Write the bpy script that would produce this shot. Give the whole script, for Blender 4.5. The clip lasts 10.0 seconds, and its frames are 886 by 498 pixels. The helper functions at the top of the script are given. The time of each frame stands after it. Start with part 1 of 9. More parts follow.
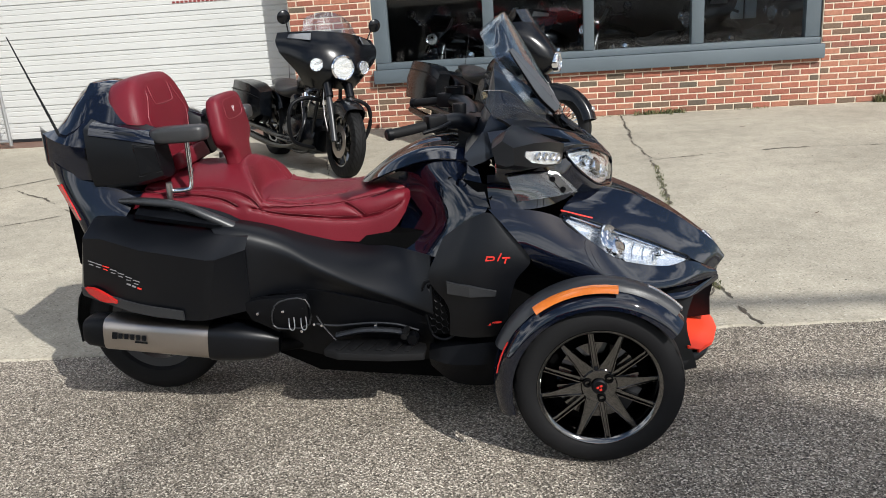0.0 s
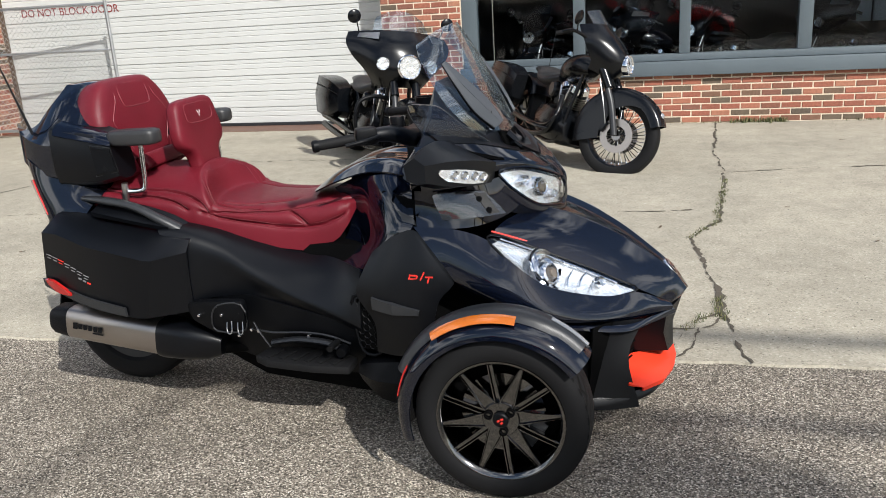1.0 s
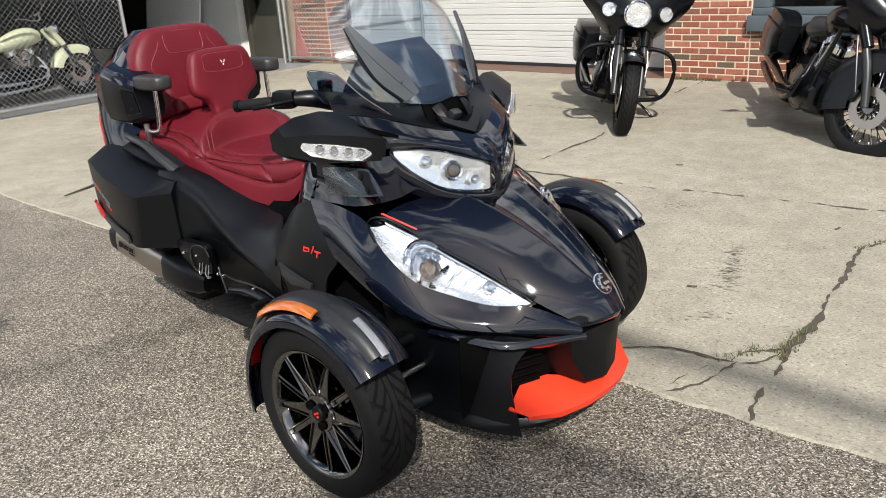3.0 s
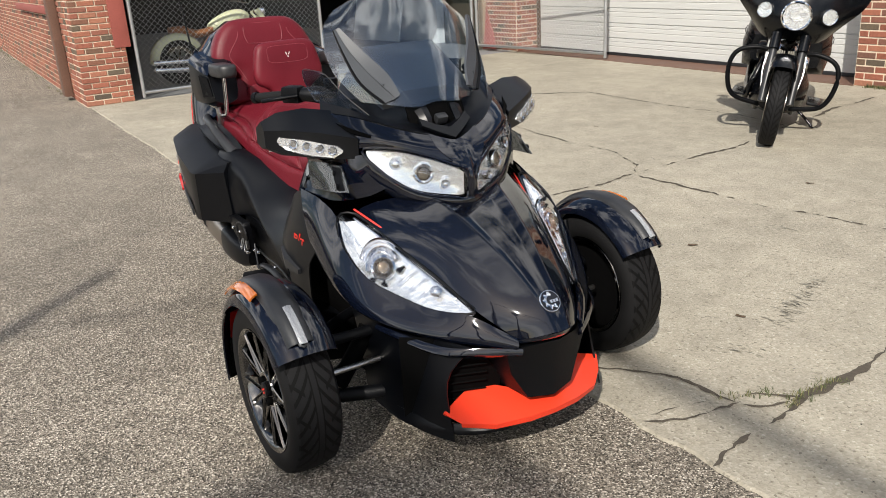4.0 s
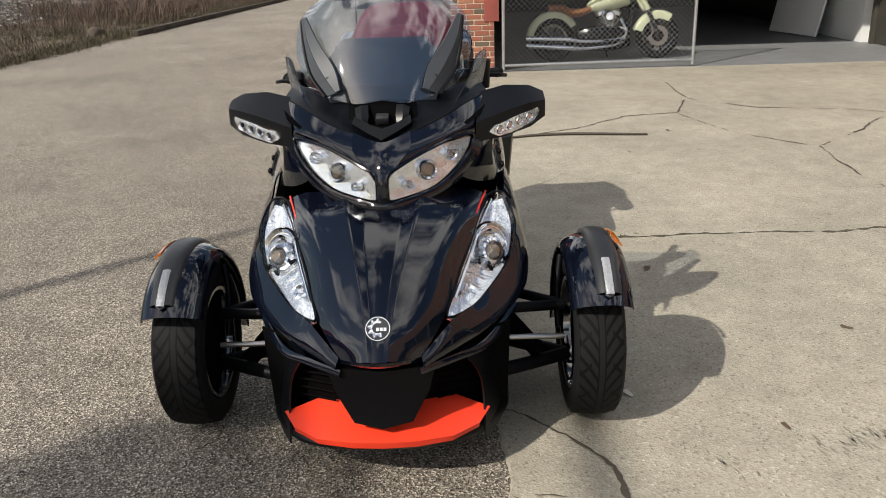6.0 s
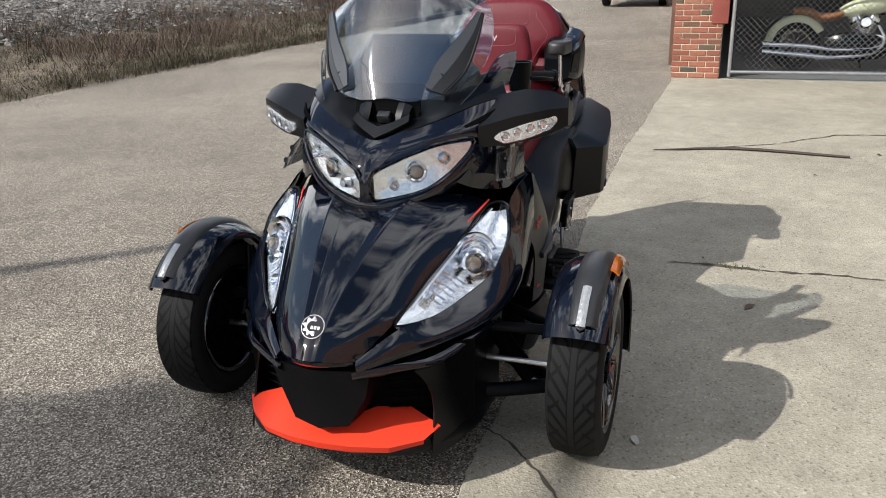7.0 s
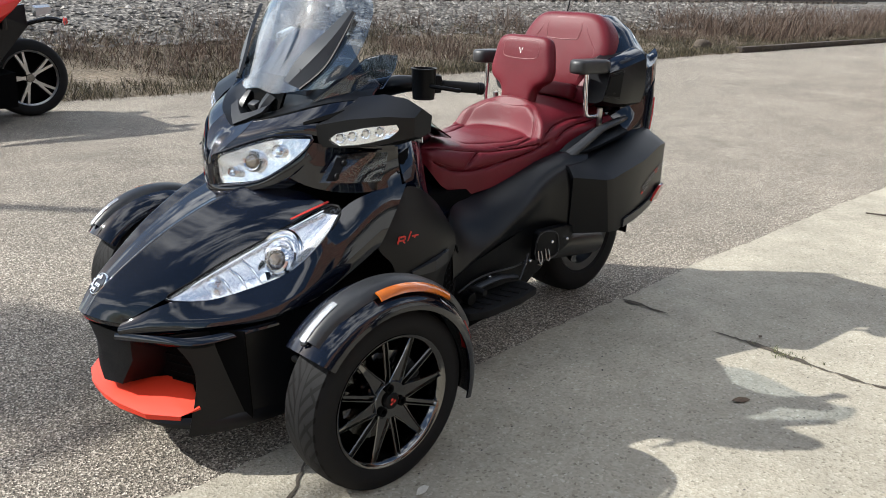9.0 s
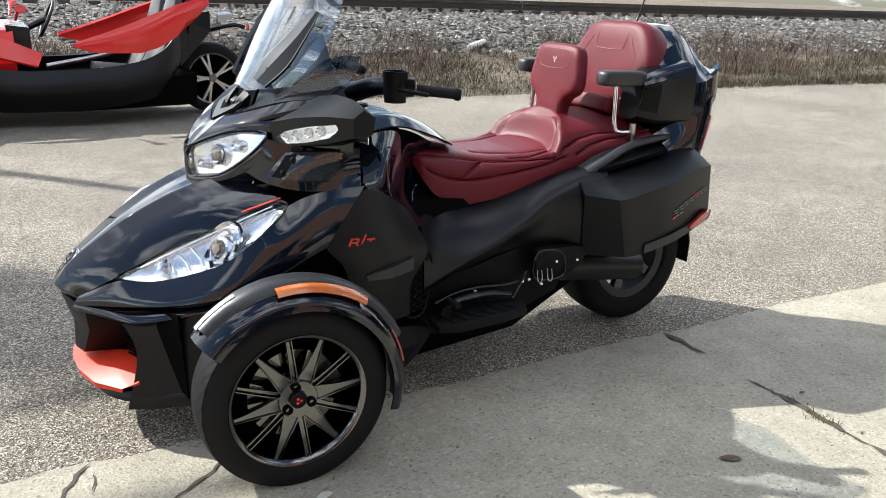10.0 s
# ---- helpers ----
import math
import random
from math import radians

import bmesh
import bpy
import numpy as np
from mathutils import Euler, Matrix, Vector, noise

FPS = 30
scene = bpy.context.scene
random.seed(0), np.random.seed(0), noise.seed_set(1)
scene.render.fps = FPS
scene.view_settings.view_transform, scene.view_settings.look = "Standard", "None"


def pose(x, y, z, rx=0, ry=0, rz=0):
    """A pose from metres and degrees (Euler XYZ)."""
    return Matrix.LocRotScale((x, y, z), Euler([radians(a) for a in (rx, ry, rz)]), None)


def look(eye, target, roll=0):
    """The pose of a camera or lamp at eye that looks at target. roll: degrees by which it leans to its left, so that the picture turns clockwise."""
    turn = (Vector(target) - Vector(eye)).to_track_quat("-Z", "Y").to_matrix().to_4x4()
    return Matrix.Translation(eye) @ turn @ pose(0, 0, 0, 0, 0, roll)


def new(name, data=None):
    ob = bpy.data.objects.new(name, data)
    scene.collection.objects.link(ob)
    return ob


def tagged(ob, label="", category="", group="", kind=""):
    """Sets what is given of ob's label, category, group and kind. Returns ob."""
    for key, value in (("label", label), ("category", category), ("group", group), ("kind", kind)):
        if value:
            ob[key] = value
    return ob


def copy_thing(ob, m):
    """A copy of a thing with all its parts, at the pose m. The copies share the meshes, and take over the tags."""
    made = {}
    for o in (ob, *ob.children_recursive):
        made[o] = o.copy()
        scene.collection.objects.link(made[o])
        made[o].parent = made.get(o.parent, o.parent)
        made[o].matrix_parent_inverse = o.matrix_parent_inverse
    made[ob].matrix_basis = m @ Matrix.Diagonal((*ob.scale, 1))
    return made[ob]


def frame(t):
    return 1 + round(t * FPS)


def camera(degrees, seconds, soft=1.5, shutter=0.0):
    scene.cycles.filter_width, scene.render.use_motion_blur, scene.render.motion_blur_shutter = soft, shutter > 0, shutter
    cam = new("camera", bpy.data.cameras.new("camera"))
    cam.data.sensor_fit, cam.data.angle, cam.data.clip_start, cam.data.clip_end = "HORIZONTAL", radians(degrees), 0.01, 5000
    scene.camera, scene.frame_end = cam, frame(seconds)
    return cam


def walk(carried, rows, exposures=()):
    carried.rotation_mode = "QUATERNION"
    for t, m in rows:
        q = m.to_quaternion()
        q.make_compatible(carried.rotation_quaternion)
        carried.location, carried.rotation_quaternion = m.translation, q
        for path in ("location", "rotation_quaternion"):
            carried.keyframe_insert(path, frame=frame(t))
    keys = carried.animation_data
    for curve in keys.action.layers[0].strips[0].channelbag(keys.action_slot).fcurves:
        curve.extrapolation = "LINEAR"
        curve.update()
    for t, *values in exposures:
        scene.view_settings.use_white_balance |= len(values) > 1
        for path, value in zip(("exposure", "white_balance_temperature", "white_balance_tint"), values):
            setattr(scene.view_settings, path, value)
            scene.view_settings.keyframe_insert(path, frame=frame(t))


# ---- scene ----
cam = camera(56.9, 10.0, soft=0.9)
EXPOSURE = [(0, 0.36, 6330, 9), (2.5, 0.38, 6480, 9), (4.5, 0.22, 6850, 10), (5.5, 0.10, 6950, 10), (7.5, 0.40, 6350, 9), (9.0, 0.70, 6330, 8), (10, 0.96, 6260, 7)]
PATH = [
    (0, (-0.218, -3.159, 1.534), (-0.415, -1.259, 0.942), -4.0),
    (0.5, (0.081, -3.02, 1.547), (-0.24, -1.134, 0.966), -3.9),
    (1, (0.495, -2.942, 1.544), (-0.033, -1.104, 0.959), -3.6),
    (1.5, (0.805, -2.758, 1.528), (0.061, -1.007, 0.913), -4.0),
    (2, (1.107, -2.522, 1.521), (0.162, -0.882, 0.876), -4.7),
    (2.5, (1.485, -2.276, 1.532), (0.355, -0.764, 0.869), -4.5),
    (2.7, (1.586, -2.146, 1.514), (0.391, -0.687, 0.849), -4.2),
    (3.8, (2.222, -1.533, 1.573), (0.651, -0.498, 0.894), -4.0),
    (4, (2.289, -1.385, 1.538), (0.666, -0.429, 0.868), -3.5),
    (4.5, (2.42, -1.009, 1.541), (0.679, -0.283, 0.876), -3.1),
    (5, (2.616, -0.58, 1.533), (0.79, -0.099, 0.874), -2.7),
    (5.5, (2.608, -0.148, 1.511), (0.733, 0.059, 0.849), -2.4),
    (5.7, (2.595, 0.011, 1.516), (0.712, 0.111, 0.85), -2.3),
    (6.8, (2.377, 0.935, 1.481), (0.561, 0.42, 0.821), -1.0),
    (7, (2.305, 1.071, 1.484), (0.534, 0.414, 0.826), -1.3),
    (7.5, (2.139, 1.478, 1.476), (0.499, 0.529, 0.837), -1.3),
    (8, (1.87, 1.776, 1.444), (0.322, 0.691, 0.792), 0.5),
    (8.5, (1.609, 2.077, 1.42), (0.158, 0.854, 0.788), 1.2),
    (9, (1.32, 2.368, 1.432), (0.018, 0.983, 0.81), 1.6),
    (9.5, (0.959, 2.54, 1.436), (-0.166, 1.012, 0.804), 2.0),
    (10, (0.6, 2.788, 1.415), (-0.281, 1.097, 0.811), 2.0),
]
walk(cam, [(t, look(eye, target, roll)) for t, eye, target, roll in PATH], EXPOSURE)

# ---- world, sun ----
SUN_DIR = Vector((0.70, -0.72, 0.79)).normalized()
sky_world = bpy.data.worlds.new("world")
scene.world = sky_world
sky_world.use_nodes = True
wn, wl = sky_world.node_tree.nodes, sky_world.node_tree.links
wn.clear()
w_out = wn.new("ShaderNodeOutputWorld")
w_bg = wn.new("ShaderNodeBackground")
w_sky = wn.new("ShaderNodeTexSky")
w_sky.sky_type, w_sky.sun_disc = "NISHITA", False
w_sky.sun_elevation = math.asin(SUN_DIR.z)
w_sky.sun_rotation = math.atan2(SUN_DIR.x, SUN_DIR.y)
w_sky.air_density, w_sky.dust_density = 1.0, 1.2
w_co = wn.new("ShaderNodeTexCoord")
w_map = wn.new("ShaderNodeMapping")
w_map.inputs["Scale"].default_value = (1.0, 1.0, 2.6)
w_noise = wn.new("ShaderNodeTexNoise")
w_noise.inputs["Scale"].default_value, w_noise.inputs["Detail"].default_value = 2.4, 7.0
w_noise.inputs["Roughness"].default_value = 0.62
w_ramp = wn.new("ShaderNodeValToRGB")
w_ramp.color_ramp.elements[0].position, w_ramp.color_ramp.elements[1].position = 0.50, 0.61
w_mix = wn.new("ShaderNodeMixRGB")
w_mix.inputs["Color2"].default_value = (16.0, 16.1, 16.5, 1)
wl.new(w_co.outputs["Generated"], w_map.inputs["Vector"])
wl.new(w_map.outputs["Vector"], w_noise.inputs["Vector"])
wl.new(w_noise.outputs["Fac"], w_ramp.inputs["Fac"])
wl.new(w_ramp.outputs["Color"], w_mix.inputs["Fac"])
wl.new(w_sky.outputs["Color"], w_mix.inputs["Color1"])
wl.new(w_mix.outputs["Color"], w_bg.inputs["Color"])
w_bg.inputs["Strength"].default_value = 0.095
wl.new(w_bg.outputs["Background"], w_out.inputs["Surface"])
sun = new("sun", bpy.data.lights.new("sun", "SUN"))
sun.data.energy, sun.data.angle, sun.data.color = 4.7, radians(0.55), (1.0, 0.965, 0.905)
sun.matrix_world = look(tuple(SUN_DIR * 40), (0, 0, 0))


# ---- materials ----
def material(name, color, rough=0.5, metal=0.0, vary=0.15, scale=8.0, fine=120.0, bump=0.0, bump_scale=None, coat=0.0,
             rough_vary=0.08, color2=None, per_object=0.0, spec=0.5):
    """Principled surface with two scales of variation in colour and gloss, and fine relief."""
    m = bpy.data.materials.new(name)
    m.use_nodes = True
    n, l = m.node_tree.nodes, m.node_tree.links
    b = n["Principled BSDF"]
    co = n.new("ShaderNodeTexCoord")
    big, small = n.new("ShaderNodeTexNoise"), n.new("ShaderNodeTexNoise")
    big.inputs["Scale"].default_value, big.inputs["Detail"].default_value = scale, 5
    small.inputs["Scale"].default_value, small.inputs["Detail"].default_value = fine, 3
    for t in (big, small):
        l.new(co.outputs["Object"], t.inputs["Vector"])
    add = n.new("ShaderNodeMath")
    add.operation = "MULTIPLY_ADD"
    add.inputs[1].default_value = 0.5
    half = n.new("ShaderNodeMath")
    half.operation = "MULTIPLY"
    half.inputs[1].default_value = 0.5
    l.new(small.outputs["Fac"], add.inputs[0])
    l.new(big.outputs["Fac"], half.inputs[0])
    l.new(half.outputs[0], add.inputs[2])
    ramp = n.new("ShaderNodeValToRGB")
    c2 = color2 or tuple(min(1, c * (1 + vary)) for c in color)
    c1 = tuple(c * (1 - vary) for c in color)
    ramp.color_ramp.elements[0].color, ramp.color_ramp.elements[0].position = (*c1, 1), 0.3
    ramp.color_ramp.elements[1].color, ramp.color_ramp.elements[1].position = (*c2, 1), 0.7
    l.new(add.outputs[0], ramp.inputs["Fac"])
    out = ramp.outputs["Color"]
    if per_object:
        info, hsv = n.new("ShaderNodeObjectInfo"), n.new("ShaderNodeHueSaturation")
        mr = n.new("ShaderNodeMapRange")
        mr.inputs["To Min"].default_value, mr.inputs["To Max"].default_value = 1 - per_object, 1 + per_object
        l.new(info.outputs["Random"], mr.inputs["Value"])
        l.new(mr.outputs[0], hsv.inputs["Value"])
        l.new(out, hsv.inputs["Color"])
        out = hsv.outputs["Color"]
    l.new(out, b.inputs["Base Color"])
    r = n.new("ShaderNodeMapRange")
    r.inputs["To Min"].default_value, r.inputs["To Max"].default_value = max(0.01, rough - rough_vary), min(1, rough + rough_vary)
    l.new(big.outputs["Fac"], r.inputs["Value"])
    l.new(r.outputs[0], b.inputs["Roughness"])
    b.inputs["Metallic"].default_value = metal
    b.inputs["Specular IOR Level"].default_value = spec
    if coat:
        b.inputs["Coat Weight"].default_value, b.inputs["Coat Roughness"].default_value = coat, 0.03
    if bump:
        bp = n.new("ShaderNodeBump")
        bp.inputs["Strength"].default_value, bp.inputs["Distance"].default_value = 1.0, bump
        src = small
        if bump_scale:
            src = n.new("ShaderNodeTexNoise")
            src.inputs["Scale"].default_value, src.inputs["Detail"].default_value = bump_scale, 4
            l.new(co.outputs["Object"], src.inputs["Vector"])
        l.new(src.outputs["Fac"], bp.inputs["Height"])
        l.new(bp.outputs[0], b.inputs["Normal"])
    return m


def clear_material(name, tint=(1, 1, 1), gloss=1.0, ior=1.45, haze=0.0):
    """Thin clear sheet: lets light through, mirrors by Fresnel."""
    m = bpy.data.materials.new(name)
    m.use_nodes = True
    n, l = m.node_tree.nodes, m.node_tree.links
    n.clear()
    out, mix = n.new("ShaderNodeOutputMaterial"), n.new("ShaderNodeMixShader")
    tr, gl, fr = n.new("ShaderNodeBsdfTransparent"), n.new("ShaderNodeBsdfGlossy"), n.new("ShaderNodeLayerWeight")
    po, sc = n.new("ShaderNodeMath"), n.new("ShaderNodeMath")
    tr.inputs["Color"].default_value = (*tint, 1)
    gl.inputs["Roughness"].default_value = 0.02
    gl.inputs["Color"].default_value = (gloss, gloss, gloss, 1)
    f0 = ((ior - 1) / (ior + 1)) ** 2
    po.operation, sc.operation = "POWER", "MULTIPLY_ADD"
    po.inputs[1].default_value, sc.inputs[1].default_value, sc.inputs[2].default_value = 5.0, 1 - f0, f0
    l.new(fr.outputs["Facing"], po.inputs[0])
    l.new(po.outputs[0], sc.inputs[0])
    l.new(sc.outputs[0], mix.inputs[0])
    l.new(tr.outputs[0], mix.inputs[1])
    l.new(gl.outputs[0], mix.inputs[2])
    last = mix.outputs[0]
    if haze:
        df, mx = n.new("ShaderNodeBsdfDiffuse"), n.new("ShaderNodeMixShader")
        df.inputs["Color"].default_value = (0.6, 0.65, 0.7, 1)
        mx.inputs[0].default_value = haze
        l.new(last, mx.inputs[1])
        l.new(df.outputs[0], mx.inputs[2])
        last = mx.outputs[0]
    l.new(last, out.inputs[0])
    return m


GLOSS = material("gloss_black_paint", (0.0022, 0.0034, 0.0080), 0.04, 0.0, 0.25, 3.0, 900.0, rough_vary=0.02, spec=0.66)
SATIN = material("satin_black_paint", (0.0013, 0.0017, 0.0028), 0.37, 0.0, 0.2, 4.0, 600.0, rough_vary=0.05, spec=0.31)
PLASTIC = material("textured_black_plastic", (0.0024, 0.0027, 0.0036), 0.44, 0.0, 0.25, 6.0, 900.0, bump=0.0003, rough_vary=0.10, spec=0.15)
GREYPLASTIC = material("grey_plastic", (0.018, 0.019, 0.021), 0.38, 0.0, 0.15, 6.0, 700.0, bump=0.0002)
# near-black for black parts, and for shade painted into recesses and undersides
DARK = material("black_parts_and_shade", (0.0016, 0.0016, 0.0017), 0.8, 0.0, 0.3, 7.0, 80.0, spec=0.05)
RUBBER = material("rubber", (0.0058, 0.0058, 0.0062), 0.7, 0.0, 0.3, 5.0, 200.0, bump=0.0004, spec=0.2)
LEATHER = material("red_leather", (0.110, 0.0076, 0.0142), 0.40, 0.0, 0.22, 5.0, 380.0, bump=0.0010, rough_vary=0.10, spec=0.25)
PIPING = material("red_piping", (0.17, 0.028, 0.036), 0.5, 0.0, 0.2, 9.0, 500.0)
BLACKLEATHER = material("black_vinyl", (0.02, 0.02, 0.021), 0.42, 0.0, 0.2, 6.0, 420.0, bump=0.0006)
CHROME = material("chrome", (0.75, 0.76, 0.78), 0.08, 1.0, 0.06, 8.0, 300.0, rough_vary=0.03)
DARKCHROME = material("dark_chrome", (0.155, 0.153, 0.150), 0.10, 1.0, 0.12, 7.0, 300.0, rough_vary=0.05)
STEEL = material("brushed_steel", (0.45, 0.44, 0.43), 0.32, 1.0, 0.15, 9.0, 400.0)
TITANIUM = material("brushed_titanium", (0.40, 0.36, 0.325), 0.34, 1.0, 0.08, 5.0, 500.0, bump=0.0001)
SPOILER = material("orange_red_paint", (0.72, 0.045, 0.018), 0.42, 0.0, 0.07, 5.0, 400.0, spec=0.35)
REDMARK = material("red_decal", (0.62, 0.03, 0.02), 0.4, 0.0, 0.08)
GREYMARK = material("grey_decal", (0.16, 0.16, 0.165), 0.4, 0.0, 0.08)
WHITEMARK = material("white_decal", (0.72, 0.72, 0.7), 0.4, 0.0, 0.06)
REDLENS = material("red_lens", (0.36, 0.012, 0.010), 0.12, 0.0, 0.15, 40.0, 300.0, coat=0.8)
AMBER = material("amber_lens", (0.50, 0.125, 0.010), 0.14, 0.0, 0.15, 60.0, 300.0, coat=0.8)
REFLECTOR = material("bright_reflector", (0.92, 0.93, 0.94), 0.19, 0.76, 0.08, 24.0, 120.0, rough_vary=0.05, bump=0.007, bump_scale=11.0)
BLADEGREY = material("grey_blade_plastic", (0.050, 0.055, 0.063), 0.42, 0.0, 0.15, 6.0, 500.0, bump=0.0001, spec=0.25)
LED = material("white_led_lens", (0.36, 0.37, 0.38), 0.16, 0.4, 0.15, 60.0, 260.0, coat=0.8, bump=0.003, bump_scale=90.0)
LENS = clear_material("clear_lens", (0.97, 0.98, 0.99))
SHIELD = clear_material("clear_windshield", (0.80, 0.86, 0.91), 1.0, 1.85, 0.004)
DEFLECT = clear_material("blue_tinted_deflector", (0.46, 0.56, 0.70), 1.0, 1.8)
DASHBLACK = material("smooth_dash_plastic", (0.012, 0.016, 0.024), 0.30, 0.0, 0.2, 3.0, 700.0, rough_vary=0.04, spec=0.45)
SMOKE = clear_material("smoked_plastic", (0.42, 0.44, 0.46), 1.0, 1.7, 0.03)
PANE = clear_material("window_pane", (0.84, 0.88, 0.90), 0.9, 1.5)
BULB = material("lamp_projector", (0.17, 0.135, 0.10), 0.05, 0.45, 0.2, 30.0, 200.0, coat=1.0)


def tread_material():
    """Tyre tread: V grooves run along the round of the tyre (u) and away from its middle (v)."""
    m = bpy.data.materials.new("tyre_tread")
    m.use_nodes = True
    n, l = m.node_tree.nodes, m.node_tree.links
    b = n["Principled BSDF"]
    uv, sp = n.new("ShaderNodeUVMap"), n.new("ShaderNodeSeparateXYZ")
    l.new(uv.outputs[0], sp.inputs[0])

    def op(kind, a, c=None, val=None):
        q = n.new("ShaderNodeMath")
        q.operation = kind
        l.new(a, q.inputs[0])
        if c is not None:
            l.new(c, q.inputs[1])
        elif val is not None:
            q.inputs[1].default_value = val
        return q.outputs[0]
    av = op("ABSOLUTE", sp.outputs[1])
    line = op("ADD", op("MULTIPLY", sp.outputs[0], val=34.0), op("MULTIPLY", op("POWER", av, val=0.7), val=2.4))
    band = op("LESS_THAN", op("ABSOLUTE", op("SUBTRACT", op("FRACT", line), val=0.5)), val=0.17)
    outer = op("GREATER_THAN", av, val=0.12)
    inner = op("LESS_THAN", av, val=0.93)
    line2 = op("ADD", op("MULTIPLY", sp.outputs[0], val=17.0), op("MULTIPLY", av, val=-0.8))
    band2 = op("MULTIPLY", op("LESS_THAN", op("ABSOLUTE", op("SUBTRACT", op("FRACT", line2), val=0.5)), val=0.07), op("GREATER_THAN", av, val=0.45))
    ring = op("LESS_THAN", op("ABSOLUTE", op("SUBTRACT", av, val=0.14)), val=0.03)
    g = op("MULTIPLY", op("MULTIPLY", op("MAXIMUM", band, band2), outer), inner)
    g = op("MAXIMUM", g, ring)
    # ribs paler, grooves near-black: groove shade put into the rubber's colour
    ramp = n.new("ShaderNodeValToRGB")
    ramp.color_ramp.elements[0].color, ramp.color_ramp.elements[1].color = (0.0075, 0.0075, 0.0080, 1), (0.0008, 0.0008, 0.0008, 1)
    l.new(g, ramp.inputs[0])
    l.new(ramp.outputs[0], b.inputs["Base Color"])
    b.inputs["Roughness"].default_value, b.inputs["Specular IOR Level"].default_value = 0.68, 0.15
    bp = n.new("ShaderNodeBump")
    bp.invert = True
    bp.inputs["Distance"].default_value = 0.006
    l.new(g, bp.inputs["Height"])
    l.new(bp.outputs[0], b.inputs["Normal"])
    return m


TREAD = tread_material()


# ---- mesh helpers ----
def finish(name, verts, faces, mat, parent=None, label="", sharp=38, smooth=True):
    me = bpy.data.meshes.new(name)
    me.from_pydata([tuple(v) for v in verts], [], faces)
    me.validate()
    me.materials.append(mat)
    if smooth:
        me.shade_smooth()
        me.set_sharp_from_angle(angle=radians(sharp))
    ob = new(name, me)
    if parent is not None:
        ob.parent = parent
    if label:
        ob["label"] = label
    return ob


def part(name, bm, mat, parent, label="", sharp=38):
    """Link a bmesh as one mesh object under a thing."""
    me = bpy.data.meshes.new(name)
    bm.normal_update()
    bm.to_mesh(me)
    bm.free()
    me.materials.append(mat)
    me.shade_smooth()
    me.set_sharp_from_angle(angle=radians(sharp))
    ob = new(name, me)
    if parent is not None:
        ob.parent = parent
    if label:
        ob["label"] = label
    return ob


def thing(name, label, category, group="", kind="", at=None):
    ob = new(name)
    ob.empty_display_size = 0.1
    if at is not None:
        ob.matrix_world = at
    return tagged(ob, label, category, group, kind)


def spline(pts, per, closed=False):
    """Catmull-Rom through the points, with per steps to a span."""
    p = np.asarray(pts, float)
    n = len(p)
    if per <= 1 or n < 3:
        if per <= 1:
            return p
        t = np.linspace(0, n - 1, (n - 1) * per + 1)
        i = np.minimum(t.astype(int), n - 2)
        f = (t - i)[:, None]
        return p[i] * (1 - f) + p[i + 1] * f
    if closed:
        q = np.vstack([p[-1:], p, p[:2]])
        spans = n
    else:
        q = np.vstack([2 * p[:1] - p[1:2], p, 2 * p[-1:] - p[-2:-1]])
        spans = n - 1
    out = []
    for i in range(spans):
        a, b, c, d = q[i:i + 4]
        for k in range(per):
            t = k / per
            out.append(0.5 * (2 * b + (c - a) * t + (2 * a - 5 * b + 4 * c - d) * t * t + (3 * b - a - 3 * c + d) * t ** 3))
    if not closed:
        out.append(p[-1])
    return np.array(out)


def refine(grid, pu=4, pv=4):
    """A control cage of rows of points, smoothed both ways."""
    g = np.asarray(grid, float)
    rows = np.array([spline(r, pv) for r in g])
    return np.array([spline(rows[:, j], pu) for j in range(rows.shape[1])]).transpose(1, 0, 2)


def sheet(name, grid, mat, parent, s=1, pu=4, pv=4, thick=0.006, label="", mirror=False, sharp=40):
    """A panel of some thickness over a control cage. s=-1 mirrors it in y; mirror=True joins the half at y=0 with its mirror image."""
    g = np.asarray(grid, float)
    if mirror:
        other = g[:, :0:-1].copy() if np.allclose(g[:, 0, 1], 0) else g[:, ::-1].copy()
        other[:, :, 1] *= -1
        g = np.concatenate([other, g], axis=1)
    if s < 0:
        g = g.copy()
        g[:, :, 1] *= -1
        g = g[:, ::-1]
    p = refine(g, pu, pv)
    du, dv = np.gradient(p, axis=0), np.gradient(p, axis=1)
    nrm = np.cross(du, dv)
    nrm /= np.linalg.norm(nrm, axis=2, keepdims=True) + 1e-12
    a, b = p.shape[:2]
    top = p.reshape(-1, 3)
    low = (p - nrm * thick).reshape(-1, 3)
    faces = []
    for i in range(a - 1):
        for j in range(b - 1):
            q = (i * b + j, (i + 1) * b + j, (i + 1) * b + j + 1, i * b + j + 1)
            faces.append(q)
            faces.append(tuple(k + a * b for k in q[::-1]))
    rim = [i * b for i in range(a)] + [(a - 1) * b + j for j in range(1, b)] + [i * b + b - 1 for i in range(a - 2, -1, -1)] + [j for j in range(b - 2, 0, -1)]
    for k in range(len(rim)):
        u, v = rim[k], rim[(k + 1) % len(rim)]
        faces.append((v, u, u + a * b, v + a * b))
    return finish(name, np.vstack([top, low]), faces, mat, parent, label, sharp)


